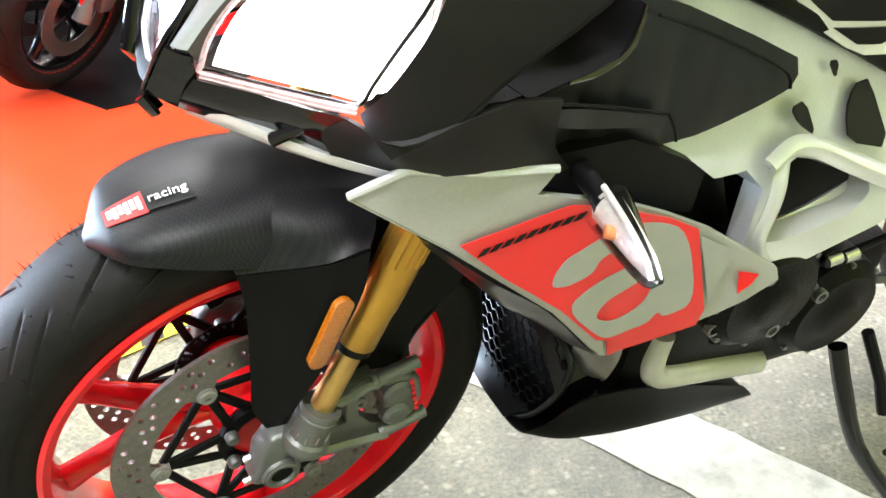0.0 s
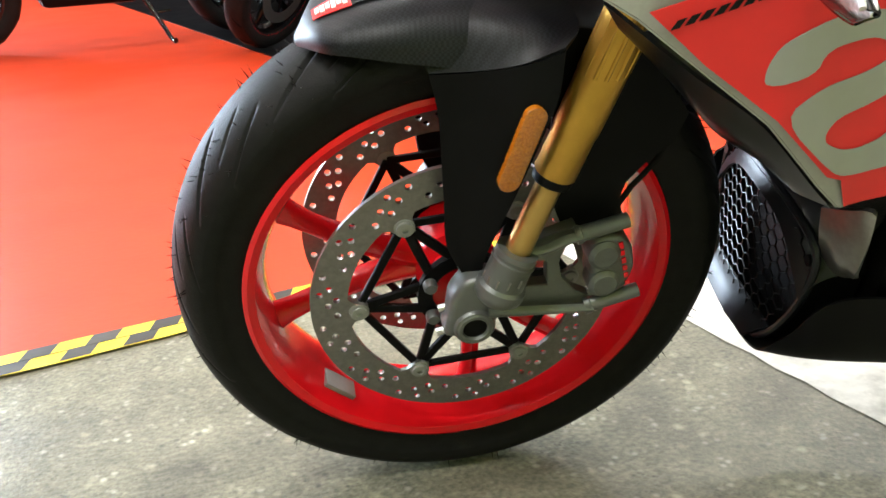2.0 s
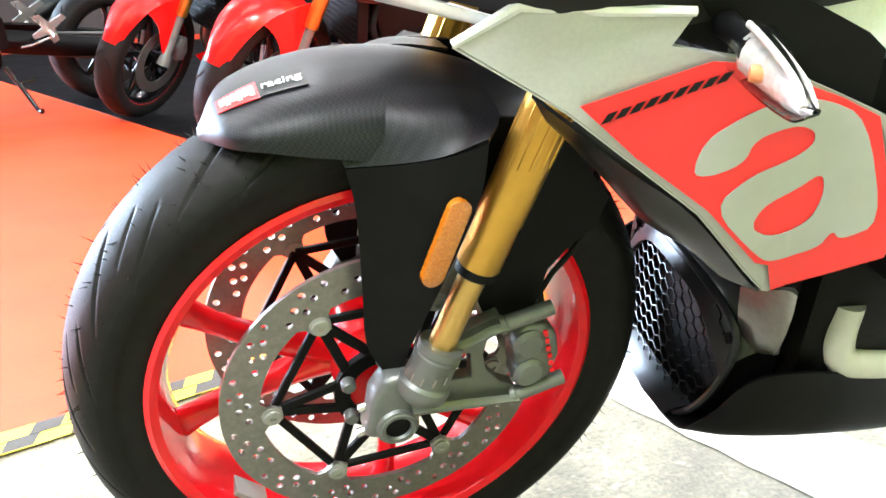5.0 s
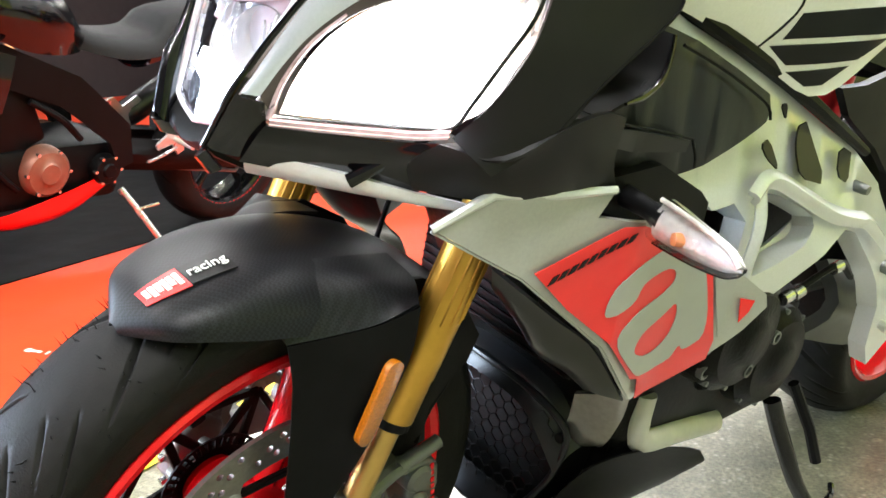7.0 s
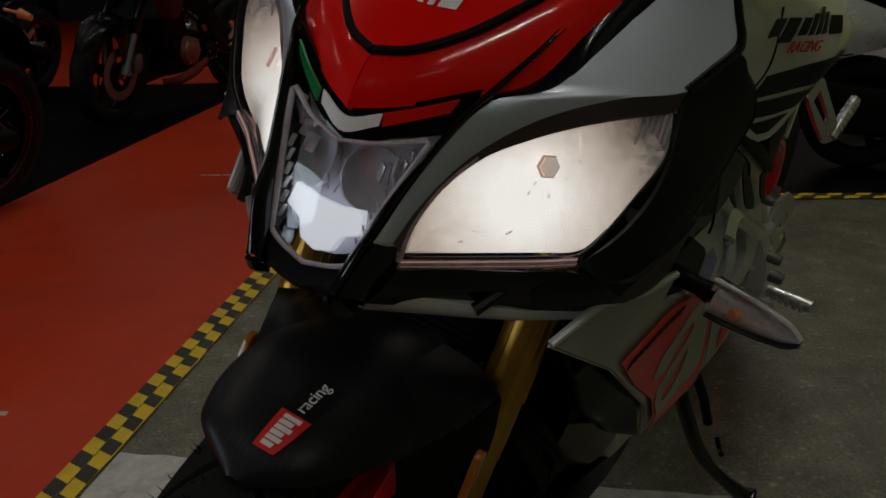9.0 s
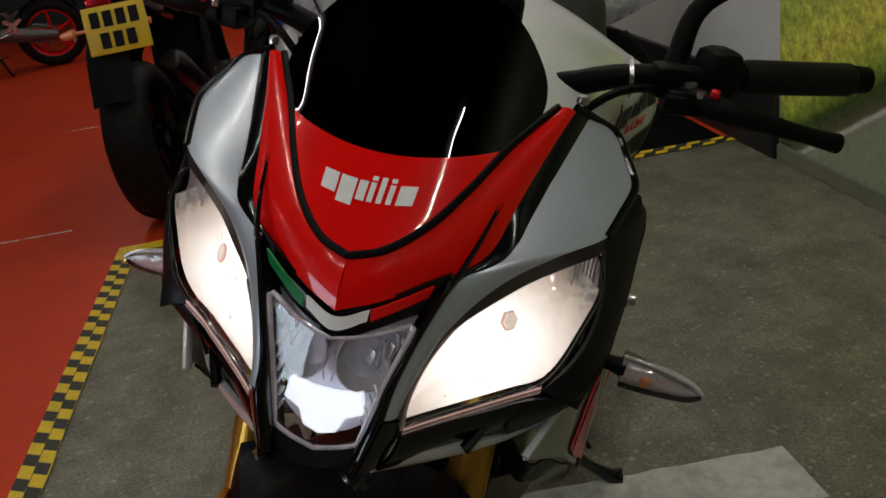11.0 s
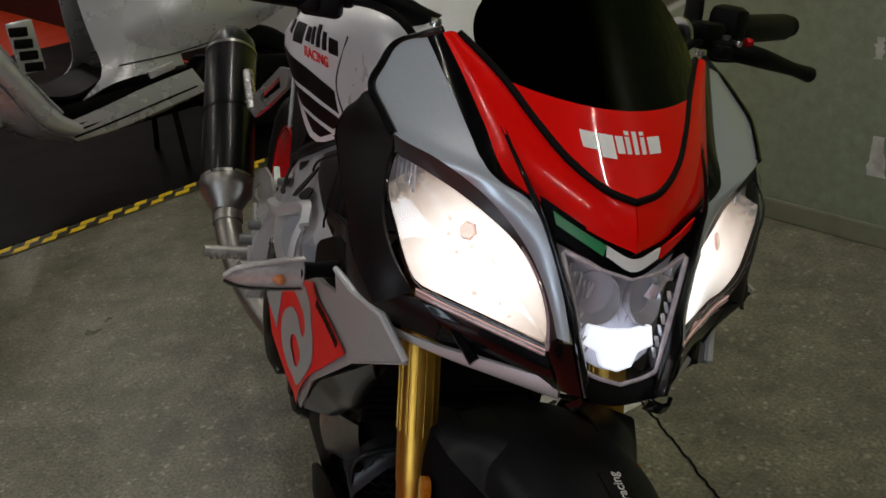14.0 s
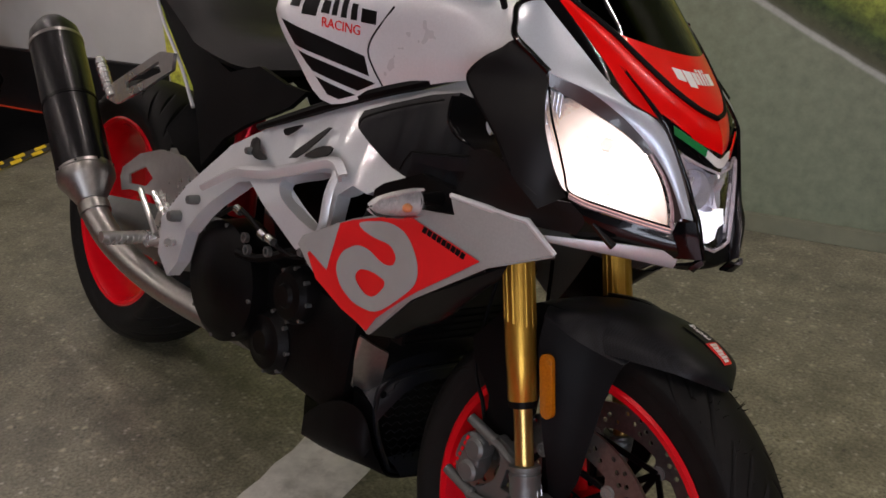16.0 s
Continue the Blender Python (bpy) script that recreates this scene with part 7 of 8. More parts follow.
# ---- handlebar and controls
for s in (-1, 1):
    bar = part("handlebar", tube(mir([(0.26, 0.05, 0.975), (0.262, 0.12, 0.985), (0.262, 0.175, 1.005), (0.29, 0.25, 1.012), (0.335, 0.33, 1.016)], s), [0.0145, 0.0135, 0.012, 0.0115, 0.0115], 12, steps=18), M_MATT, bike, "black tapered handlebar")
    part("grip", tube(mir([(0.318, 0.295, 1.014), (0.323, 0.303, 1.0145), (0.385, 0.412, 1.0185), (0.388, 0.417, 1.019)], s), [0.0165, 0.0185, 0.018, 0.014], 16), M_RUBBER, bar, "black rubber grip")
    part("bar_end", tube(mir([(0.389, 0.417, 1.019), (0.398, 0.433, 1.0195)], s), [0.0155, 0.0145], 14), M_MATT, bar)
    part("switch_box", moved(box(-0.02, 0.02, -0.022, 0.022, -0.024, 0.026, 0.012), Matrix.Translation((0.30, s * 0.27, 1.018)) @ Matrix.Rotation(radians(s * -30 + 90), 4, "Z")), M_MATT, bar, "black switch box")
    part("lever_clamp", moved(box(-0.016, 0.016, -0.018, 0.018, -0.016, 0.016, 0.005), Matrix.Translation((0.272, s * 0.225, 1.008)) @ Matrix.Rotation(radians(s * -20), 4, "Z")), M_MATT, bar)
    blade = [(0.268, 0.235, 0.998), (0.257, 0.262, 0.995), (0.252, 0.29, 0.992), (0.263, 0.33, 0.985), (0.28, 0.375, 0.977), (0.292, 0.403, 0.972)]
    if s > 0:
        blade = [(0.268, 0.235, 1.0), (0.257, 0.265, 1.0), (0.252, 0.298, 1.001), (0.263, 0.343, 1.0), (0.28, 0.395, 0.998), (0.292, 0.435, 0.996)]
    lever = part("hand_lever", tube(mir(blade, s), [0.0125, 0.013, 0.012, 0.0098, 0.0088, 0.0105], 12, steps=24), M_MATT, bike, "black folding hand lever")
    part("lever_perch", moved(join(box(-0.013, 0.013, -0.02, 0.022, -0.02, 0.004, 0.005), box(-0.02, -0.004, 0.002, 0.026, -0.015, 0.001, 0.004)), Matrix.Translation((0.258, s * 0.243, 1.001)) @ Matrix.Rotation(radians(s * -20), 4, "Z")), M_MATT, lever, "black perch of the lever")
    part("lever_bolt", moved(lathe([(0.0, -0.004), (0.0045, -0.004), (0.0052, -0.002), (0.0052, 0.003), (0, 0.003)], 12), Matrix.Translation((0.247, s * 0.256, 1.006)) @ Matrix.Rotation(radians(90), 4, "X")), M_BOLT, lever, "bright pivot bolt")
    part("lever_adjuster", moved(lathe([(0.0, -0.0045), (0.005, -0.0045), (0.0058, -0.002), (0.0058, 0.002), (0.005, 0.0045), (0, 0.0045)], 10), Matrix.Translation((0.248, s * 0.27, 1.008))), M_REDANOD, lever, "red anodised adjuster")
    part("lever_pivot", moved(lathe([(0.0, -0.014), (0.006, -0.014), (0.0065, 0.012), (0, 0.012)], 10), Matrix.Translation((0.262, s * 0.246, 1.0)) @ Matrix.Rotation(radians(90), 4, "X")), M_CAST, lever)
    part("cable", tube(mir([(0.268, 0.225, 1.0), (0.24, 0.19, 1.0), (0.22, 0.16, 0.985), (0.23, 0.12, 0.93), (0.22, 0.1, 0.85)], s), 0.0045, 7, steps=20), M_MATT, bike)
    part("bar_riser", moved(lathe([(0.0, -0.03), (0.016, -0.03), (0.018, 0.0), (0.016, 0.02), (0, 0.02)], 14), Matrix.Translation((0.26, s * 0.05, 0.975)) @ Matrix.Rotation(radians(90), 4, "X")), M_MATT, bar)
part("bar_collar", tube([(0.262, -0.182, 1.006), (0.263, -0.186, 1.0065)], 0.021, 16), M_BOLT, bike, "bright cable collar")
part("brake_reservoir", moved(lathe([(0.0, -0.014), (0.012, -0.014), (0.0145, -0.011), (0.0145, 0.009), (0.0155, 0.01), (0.0155, 0.014), (0, 0.015)], 20), Matrix.Translation((0.25, 0.185, 1.03)) @ Matrix.Rotation(radians(90), 4, "X")), M_MATT, bike, "black brake fluid reservoir")

for s in (-1, 1):
    mirror = part("mirror_stem", tube(mir([(0.31, 0.226, 1.0), (0.316, 0.229, 1.02), (0.335, 0.245, 1.08), (0.345, 0.33, 1.13), (0.35, 0.42, 1.15)], s), [0.013, 0.011, 0.009, 0.0085, 0.01], 12, steps=20), M_MATT, bike, "black mirror stem")
    part("mirror_head", loft([mir([(0.35, 0.40, 1.13), (0.335, 0.46, 1.118), (0.35, 0.53, 1.135)], s), mir([(0.345, 0.395, 1.15), (0.32, 0.46, 1.15), (0.345, 0.54, 1.155)], s), mir([(0.35, 0.40, 1.175), (0.335, 0.46, 1.19), (0.35, 0.53, 1.18)], s)], 16, 12, 0.012), M_MATT, mirror, "black rear-view mirror")

# ---------------------------------------------------------------- other motorcycles in the hall
M_PLAIN = {
    "film": material("blue_film", (0.02, 0.12, 0.6), 0.3, vary=0.1, coat=0.3),
    "blue": material("blue_frame_paint", (0.012, 0.04, 0.3), 0.3, vary=0.05, coat=0.7),
    "green": material("lime_paint", (0.16, 0.5, 0.02), 0.3, vary=0.05, coat=0.7),
    "bronze": material("bronze_engine_cover", (0.2, 0.085, 0.055), 0.4, metal=0.3, vary=0.2, scale=20),
    "scooter": material("scooter_silver_paint", (0.52, 0.533, 0.546), 0.28, metal=0.4, vary=0.04, scale=300, coat=0.8),
    "plate": material("yellow_number_plate", (0.72, 0.5, 0.02), 0.4, vary=0.05),
}


def stand_at(front, rear, lean):
    """Where a parked bike stands: wheel contacts on the floor and its lean to the left."""
    d = Vector((rear[0] - front[0], rear[1] - front[1], 0))
    return Matrix.Translation((front[0], front[1], 0.008)) @ Matrix.Rotation(math.atan2(d.y, d.x), 4, "Z") @ Matrix.Rotation(radians(lean), 4, "X"), d.length


def plain_wheel(name, bike_ob, x, r, half, rim_r, rim_mat, spokes=5, disc=True, stripe=None):
    m = Matrix.Translation((x, 0, r))
    prof = [(rim_r, -half * 0.8), (rim_r + 0.02, -half * 0.97)] + [(r - half * 0.62 * (1 - math.cos(radians(a))), half * math.sin(radians(a))) for a in range(-80, 81, 16)] + [(rim_r + 0.02, half * 0.97), (rim_r, half * 0.8)]
    w = part(name, moved(lathe([(rim_r + 0.004, -half * 0.8), (rim_r - 0.012, -half * 0.7), (rim_r - 0.025, -half * 0.2), (rim_r - 0.025, half * 0.2), (rim_r - 0.012, half * 0.7), (rim_r + 0.004, half * 0.8), (rim_r - 0.008, half * 0.4), (rim_r - 0.008, -half * 0.4)], 56, closed=True), m), rim_mat, bike_ob, "cast wheel rim")
    part("tyre", moved(lathe(prof, 72, closed=True), m), M_RUBBER, w, "black rubber tyre")
    for k in range(26):
        a = 360 * k / 26
        for s in (-1, 1):
            pts = []
            for i in range(5):
                b = radians(12 + 11 * i)
                rr = r - half * 0.62 * (1 - math.cos(b)) + 0.0006
                t = radians(a + (6.9 if s > 0 else 0) + 2.4 * i)
                pts.append((rr * math.cos(t), s * half * math.sin(b), rr * math.sin(t)))
            if k % 2 == (s > 0):
                part("tyre_groove", moved(tube(pts, 0.0022, 5), m), M_MATT, w)
    if stripe:
        for s in (-1, 1):
            part("rim_stripe", moved(lathe([(rim_r + 0.004, s * half * 0.83), (rim_r + 0.007, s * half * 0.86), (rim_r + 0.007, s * half * 0.84), (rim_r + 0.004, s * half * 0.81)], 56, closed=True), m), stripe, w, "thin red rim stripe")
    for k in range(spokes):
        a = 360 * k / spokes + 12
        part("spoke", moved(spoke(a, a + 9, 0.035, rim_r - 0.016, 0.034, 0.024, 0.05, 0.034), m), rim_mat, w)
    part("hub", moved(lathe([(0.014, -0.07), (0.035, -0.07), (0.045, -0.02), (0.045, 0.02), (0.035, 0.07), (0.014, 0.07)], 24), m), rim_mat, w)
    if disc:
        for s in (-1, 1):
            part("brake_disc", moved(lathe([(0.1, s * 0.066), (0.15, s * 0.066), (0.15, s * 0.071), (0.1, s * 0.071)], 48, closed=True), m), M_DISC, w, "steel brake disc")
            for k in range(6):
                part("disc_arm", moved(bar2((0.04 * math.cos(k * 1.047), 0.04 * math.sin(k * 1.047)), (0.106 * math.cos(k * 1.047 + 0.3), 0.106 * math.sin(k * 1.047 + 0.3)), 0.014, 0.006), m @ Matrix.Translation((0, s * 0.066, 0))), M_MATT, w)
    return w


def parked_bike(label, front, rear, lean, body, guard_mat, fork_mat, cover_mat, seat_z=0.82, trellis=None, rim=M_BLACK, belly=None, stripe=None, plate_on=None, steer=0, stand_mat=M_BLACK, frame_mat=M_MATT, group="parked motorcycles"):
    m, wb = stand_at(front, rear, lean)
    ob = thing("motorcycle", label, "motorcycle", m, group)
    r = 0.30
    turn = Matrix.Translation((0, 0, r)) @ Matrix.Rotation(radians(steer), 4, Vector((0.42, 0, 1)).normalized()) @ Matrix.Translation((0, 0, -r))
    plain_wheel("front_wheel", ob, 0.0, r, 0.06, 0.215, rim, stripe=stripe)
    slope = 0.42
    fx = lambda z: -0.015 + slope * (z - r)
    for s in (-1, 1):
        leg = part("fork_leg", tube([(fx(z), s * 0.105, z) for z in (0.52, 0.525, 0.86)], [0.022, 0.026, 0.027], 16), fork_mat, ob, "fork leg")
        part("fork_slider", tube([(fx(z), s * 0.105, z) for z in (0.3, 0.34, 0.36, 0.53)], [0.03, 0.026, 0.019, 0.019], 16), M_CAST, leg)
        part("brake_caliper", prism([(0.07, 0.3), (0.12, 0.29), (0.15, 0.33), (0.14, 0.4), (0.1, 0.41), (0.07, 0.37)], min(s * 0.075, s * 0.115), max(s * 0.075, s * 0.115), 0.008, 2), M_CAST, ob)
        # the mudguard's long side leg down to the axle
        part("mudguard_leg", loft([[(-0.12, s * 0.07, 0.575), (-0.02, s * 0.085, 0.6), (0.09, s * 0.08, 0.6)], [(-0.06, s * 0.09, 0.5), (-0.01, s * 0.098, 0.5), (0.06, s * 0.094, 0.5)], [(-0.03, s * 0.095, 0.4), (0.005, s * 0.1, 0.4), (0.04, s * 0.097, 0.41)], [(-0.005, s * 0.1, 0.33), (0.01, s * 0.102, 0.325), (0.025, s * 0.1, 0.34)]], 10, 14, 0.005), guard_mat, ob, "side leg of the front mudguard")
    part("front_mudguard", loft([[Vector(((0.31 + 0.028 * math.sin(f * 3.14) - 0.04 * abs(t) ** 2.4) * math.cos(radians(152 - 82 * f)), 0.082 * t * (0.5 + min(0.5, f * 1.2)), r + (0.31 + 0.028 * math.sin(f * 3.14) - 0.04 * abs(t) ** 2.4) * math.sin(radians(152 - 82 * f)))) for t in (-1, -0.75, -0.4, 0, 0.4, 0.75, 1)] for f in (0, 0.15, 0.35, 0.55, 0.75, 1.0)], 21, 22, 0.004), guard_mat, ob, "front mudguard")
    for piece in ob.children_recursive:
        piece.data.transform(turn)
    plain_wheel("rear_wheel", ob, wb, 0.315, 0.09, 0.215, rim, disc=False, stripe=stripe)
    # radiator, engine, covers
    rad = part("radiator", box(0.27, 0.31, -0.17, 0.17, 0.42, 0.72, 0.008), M_ENGINE, ob, "black radiator")
    for k in range(14):
        part("radiator_fin", box(0.266, 0.27, -0.16, 0.16, 0.435 + 0.02 * k, 0.441 + 0.02 * k), M_MATT, rad)
    part("crankcase", box(0.36, 0.86, -0.15, 0.15, 0.24, 0.46, 0.04), M_ENGINE, ob, "black engine crankcase")
    part("cylinder", moved(box(-0.1, 0.1, -0.13, 0.13, -0.08, 0.17, 0.02), Matrix.Translation((0.46, 0, 0.52)) @ Matrix.Rotation(radians(-20), 4, "Y")), M_ENGINE, ob, "black cylinder")
    for s, cx, cz, rr, mat in ((-1, 0.55, 0.38, 0.085, cover_mat), (-1, 0.78, 0.36, 0.055, M_ENGINE), (1, 0.72, 0.37, 0.09, cover_mat)):
        cov = part("engine_cover", moved(lathe([(0, 0.035), (rr * 0.4, 0.035), (rr * 0.5, 0.027), (rr * 0.85, 0.024), (rr, 0.01), (rr * 1.05, -0.03), (0, -0.03)], 28), Matrix.Translation((cx, s * 0.165, cz)) @ (Matrix.Identity(4) if s > 0 else Matrix.Rotation(math.pi, 4, "Z"))), mat, ob, "round engine cover")
        for k in range(6):
            part("cover_bolt", moved(lathe([(0, 0.005), (0.006, 0.005), (0.006, -0.01), (0, -0.01)], 8), Matrix.Translation((cx + rr * 0.92 * math.cos(k * 1.047), s * 0.182, cz + rr * 0.92 * math.sin(k * 1.047)))), M_BOLT, cov)
    for k, pts in enumerate((((0.36, -0.14, 0.6), (0.33, -0.16, 0.5), (0.38, -0.17, 0.4), (0.45, -0.165, 0.33)), ((0.5, -0.15, 0.62), (0.6, -0.17, 0.56), (0.68, -0.165, 0.48)))):
        part("hose", tube(pts, 0.012, 8, steps=14), M_MATT, ob)
    if belly:
        for s in (-1, 1):
            part("belly_panel", loft([[(0.3, s * 0.13, 0.24), (0.4, s * 0.17, 0.25), (0.62, s * 0.175, 0.3), (0.86, s * 0.15, 0.36)], [(0.33, s * 0.12, 0.2), (0.45, s * 0.16, 0.2), (0.65, s * 0.165, 0.235), (0.84, s * 0.14, 0.31)], [(0.36, s * 0.04, 0.165), (0.5, s * 0.08, 0.16), (0.68, s * 0.08, 0.18), (0.82, s * 0.05, 0.26)]], 18, 8, 0.004), belly, ob, "belly fairing panel")
    # frame
    for s in (-1, 1):
        if trellis:
            pts = [(0.22, 0.88), (0.34, 0.66), (0.46, 0.82), (0.56, 0.6), (0.68, 0.76), (0.8, 0.52)]
            y = lambda x: s * (0.1 + 0.16 * min(x - 0.2, 0.5))
            for a, b in list(zip(pts, pts[1:])) + [(pts[0], pts[2]), (pts[2], pts[4]), (pts[1], pts[3]), (pts[3], pts[5]), (pts[4], (0.98, 0.74)), ((0.98, 0.74), (1.3, 0.84)), (pts[5], (1.02, 0.74))]:
                part("frame_tube", tube([(a[0], y(a[0]), a[1]), (b[0], y(b[0]), b[1])], 0.0155, 10), trellis, ob, "painted trellis frame tube")
        else:
            part("frame_spar", plate([[(0.2, 0.87), (0.42, 0.8), (0.66, 0.7), (0.86, 0.52), (0.88, 0.38), (0.82, 0.36), (0.78, 0.46), (0.6, 0.6), (0.38, 0.68), (0.24, 0.72)]], lambda x, z: s * (0.1 + 0.18 * min(max(x - 0.2, 0), 0.5)), 0.02), frame_mat, ob, "frame spar")
        part("side_fairing", loft([[(0.06, s * 0.14, 0.86), (0.2, s * 0.2, 0.84), (0.42, s * 0.2, 0.78)], [(0.12, s * 0.16, 0.74), (0.24, s * 0.205, 0.72), (0.4, s * 0.205, 0.7)], [(0.22, s * 0.17, 0.62), (0.3, s * 0.19, 0.6), (0.38, s * 0.19, 0.6)]], 12, 10, 0.005), body, ob, "side fairing")
        part("handlebar", tube([(0.24, s * 0.04, 0.97), (0.25, s * 0.14, 1.0), (0.3, s * 0.28, 1.03), (0.35, s * 0.38, 1.03)], [0.014, 0.012, 0.011, 0.017], 12, steps=14), M_MATT, ob, "black handlebar")
        part("hand_lever", tube([(0.27, s * 0.2, 1.015), (0.245, s * 0.26, 1.01), (0.27, s * 0.38, 1.0)], [0.009, 0.007, 0.006], 8, steps=10), M_CAST, ob)
        # rearset plate in the shape of a cross, with peg
        hang = part("footrest_hanger", plate([[(1.0, 0.51), (1.04, 0.52), (1.085, 0.48), (1.15, 0.52), (1.17, 0.5), (1.11, 0.45), (1.13, 0.39), (1.1, 0.375), (1.075, 0.42), (1.01, 0.4), (1.0, 0.42), (1.05, 0.455)]], lambda x, z: s * 0.165, 0.012), M_ALLOY, ob, "silver cross-shaped footrest plate")
        part("footrest", tube([(1.085, s * 0.165, 0.435), (1.08, s * 0.27, 0.435)], 0.011, 10), M_ALLOY, hang)
        part("foot_lever", tube([(1.085, s * 0.18, 0.41), (0.98, s * 0.19, 0.38), (0.93, s * 0.21, 0.38)], 0.006, 8), M_ALLOY, hang)
        part("swingarm", loft([[(0.84, s * 0.09, 0.44), (1.1, s * 0.115, 0.41), (wb + 0.03, s * 0.13, 0.35)], [(0.84, s * 0.13, 0.4), (1.1, s * 0.145, 0.36), (wb + 0.05, s * 0.155, 0.315)], [(0.84, s * 0.09, 0.34), (1.1, s * 0.115, 0.31), (wb + 0.03, s * 0.13, 0.28)]], 10, 8, 0.015), M_CAST if trellis else M_MATT, ob, "swingarm")
    part("fuel_tank", loft([[(x, -a, z0), (x, -b, z1), (x, -b * 0.7, z2), (x, 0, z2 + 0.03), (x, b * 0.7, z2), (x, b, z1), (x, a, z0)] for x, a, b, z0, z1, z2 in ((0.24, 0.1, 0.13, 0.86, 0.92, 0.97), (0.36, 0.15, 0.185, 0.83, 0.92, 1.02), (0.5, 0.15, 0.19, 0.78, 0.9, 1.0), (0.64, 0.12, 0.15, 0.76, 0.86, 0.93), (0.72, 0.08, 0.1, 0.76, 0.81, 0.84))], 26, 18, 0.005), body, ob, "fuel tank")
    part("seat", loft([[(x, -a, z - 0.05), (x, -a * 0.8, z), (x, 0, z + 0.012), (x, a * 0.8, z), (x, a, z - 0.05)] for x, a, z in ((0.7, 0.08, seat_z), (0.85, 0.14, seat_z - 0.03), (1.02, 0.14, seat_z - 0.02), (1.1, 0.11, seat_z + 0.05), (1.36, 0.08, seat_z + 0.09))], 18, 20, 0.015), M_SEAT, ob, "black seat")
    part("tail_unit", loft([[(x, -a, z), (x, -a * 0.9, z - 0.05), (x, 0, z - 0.08), (x, a * 0.9, z - 0.05), (x, a, z)] for x, a, z in ((0.98, 0.13, seat_z - 0.06), (1.2, 0.12, seat_z), (1.48, 0.05, seat_z + 0.09))], 16, 16, 0.01), body, ob, "tail fairing")
    part("rear_light", box(1.46, 1.5, -0.045, 0.045, seat_z + 0.03, seat_z + 0.07, 0.008), M_REDANOD, ob, "red rear light")
    part("rear_mudguard", loft([[(1.4, -0.08, seat_z - 0.02), (1.4, 0, seat_z), (1.4, 0.08, seat_z - 0.02)], [(wb + 0.16, -0.08, 0.7), (wb + 0.17, 0, 0.72), (wb + 0.16, 0.08, 0.7)], [(wb + 0.26, -0.08, 0.52), (wb + 0.27, 0, 0.53), (wb + 0.26, 0.08, 0.52)]], 8, 12, 0.005), M_MATT, ob, "black rear mudguard")
    for s in (-1, 1):
        part("turn_signal", tube([(wb + 0.1, s * 0.05, 0.78), (wb + 0.1, s * 0.11, 0.78), (wb + 0.1, s * 0.12, 0.78), (wb + 0.1, s * 0.17, 0.775)], [0.007, 0.007, 0.02, 0.012], 10), M_ORANGE, ob, "orange turn signal")
    nose_ob = part("nose_cowl", loft([[(0.1, -0.13, 0.98), (0.02, -0.1, 1.0), (-0.02, 0, 1.01), (0.02, 0.1, 1.0), (0.1, 0.13, 0.98)], [(0.06, -0.15, 0.9), (-0.03, -0.11, 0.9), (-0.07, 0, 0.9), (-0.03, 0.11, 0.9), (0.06, 0.15, 0.9)], [(0.08, -0.12, 0.8), (0.0, -0.08, 0.79), (-0.03, 0, 0.78), (0.0, 0.08, 0.79), (0.08, 0.12, 0.8)]], 20, 12, 0.005), body, ob, "nose cowl")
    part("headlamp", loft([[(-0.028, -0.08, 0.92), (-0.068, 0, 0.92), (-0.028, 0.08, 0.92)], [(-0.04, -0.085, 0.88), (-0.078, 0, 0.88), (-0.04, 0.085, 0.88)], [(-0.03, -0.07, 0.84), (-0.066, 0, 0.84), (-0.03, 0.07, 0.84)]], 12, 8, 0.003), M_CHROME, nose_ob, "unlit headlamp")
    part("exhaust_pipe", tube([(0.33, 0.05, 0.48), (0.32, 0.06, 0.34), (0.42, 0.08, 0.24), (0.8, 0.1, 0.24), (1.0, 0.17, 0.33), (1.12, 0.19, 0.42)], 0.024, 14, steps=24), M_STEEL, ob, "steel exhaust pipe")
    part("silencer", tube([(1.1, 0.19, 0.41), (1.14, 0.195, 0.44), (1.45, 0.2, 0.6), (1.49, 0.2, 0.62)], [0.03, 0.055, 0.055, 0.035], 20), M_CARBON, ob, "dark silencer")
    tilt = math.tan(radians(lean))
    part("side_stand", tube([(0.86, -0.15, 0.27), (0.9, -0.2, 0.2), (0.96, -0.285, 0.285 * tilt + 0.016), (0.97, -0.31, 0.31 * tilt + 0.013)], [0.014, 0.013, 0.011, 0.015], 10), stand_mat, ob, "side stand folded out")
    part("stand_tang", tube([(0.905, -0.2, 0.2), (0.98, -0.22, 0.215)], 0.006, 8), stand_mat, ob)
    part("chain", tube([(0.82, -0.1, 0.43), (wb, -0.105, 0.39), (wb + 0.07, -0.105, 0.315), (wb, -0.105, 0.245), (0.82, -0.1, 0.35)], 0.008, 6), M_CAST, ob)
    if plate_on:
        pl = part("number_plate", moved(box(-0.003, 0.003, -0.115, 0.115, -0.085, 0.085, 0.002), Matrix.Translation(plate_on) @ Matrix.Rotation(radians(-12), 4, "Y")), M_PLAIN["plate"], ob, "yellow number plate")
        for row, n in ((0.038, 4), (-0.038, 3)):
            for k in range(n):
                for face in (-1, 1):
                    part("plate_bar", moved(box(-0.001, 0.001, -0.017, 0.017, -0.028, 0.028), Matrix.Translation(plate_on) @ Matrix.Rotation(radians(-12), 4, "Y") @ Matrix.Translation((face * 0.0045, (k - (n - 1) / 2) * 0.048, row))), M_DECALBLACK, pl, "dark bar")
    return ob


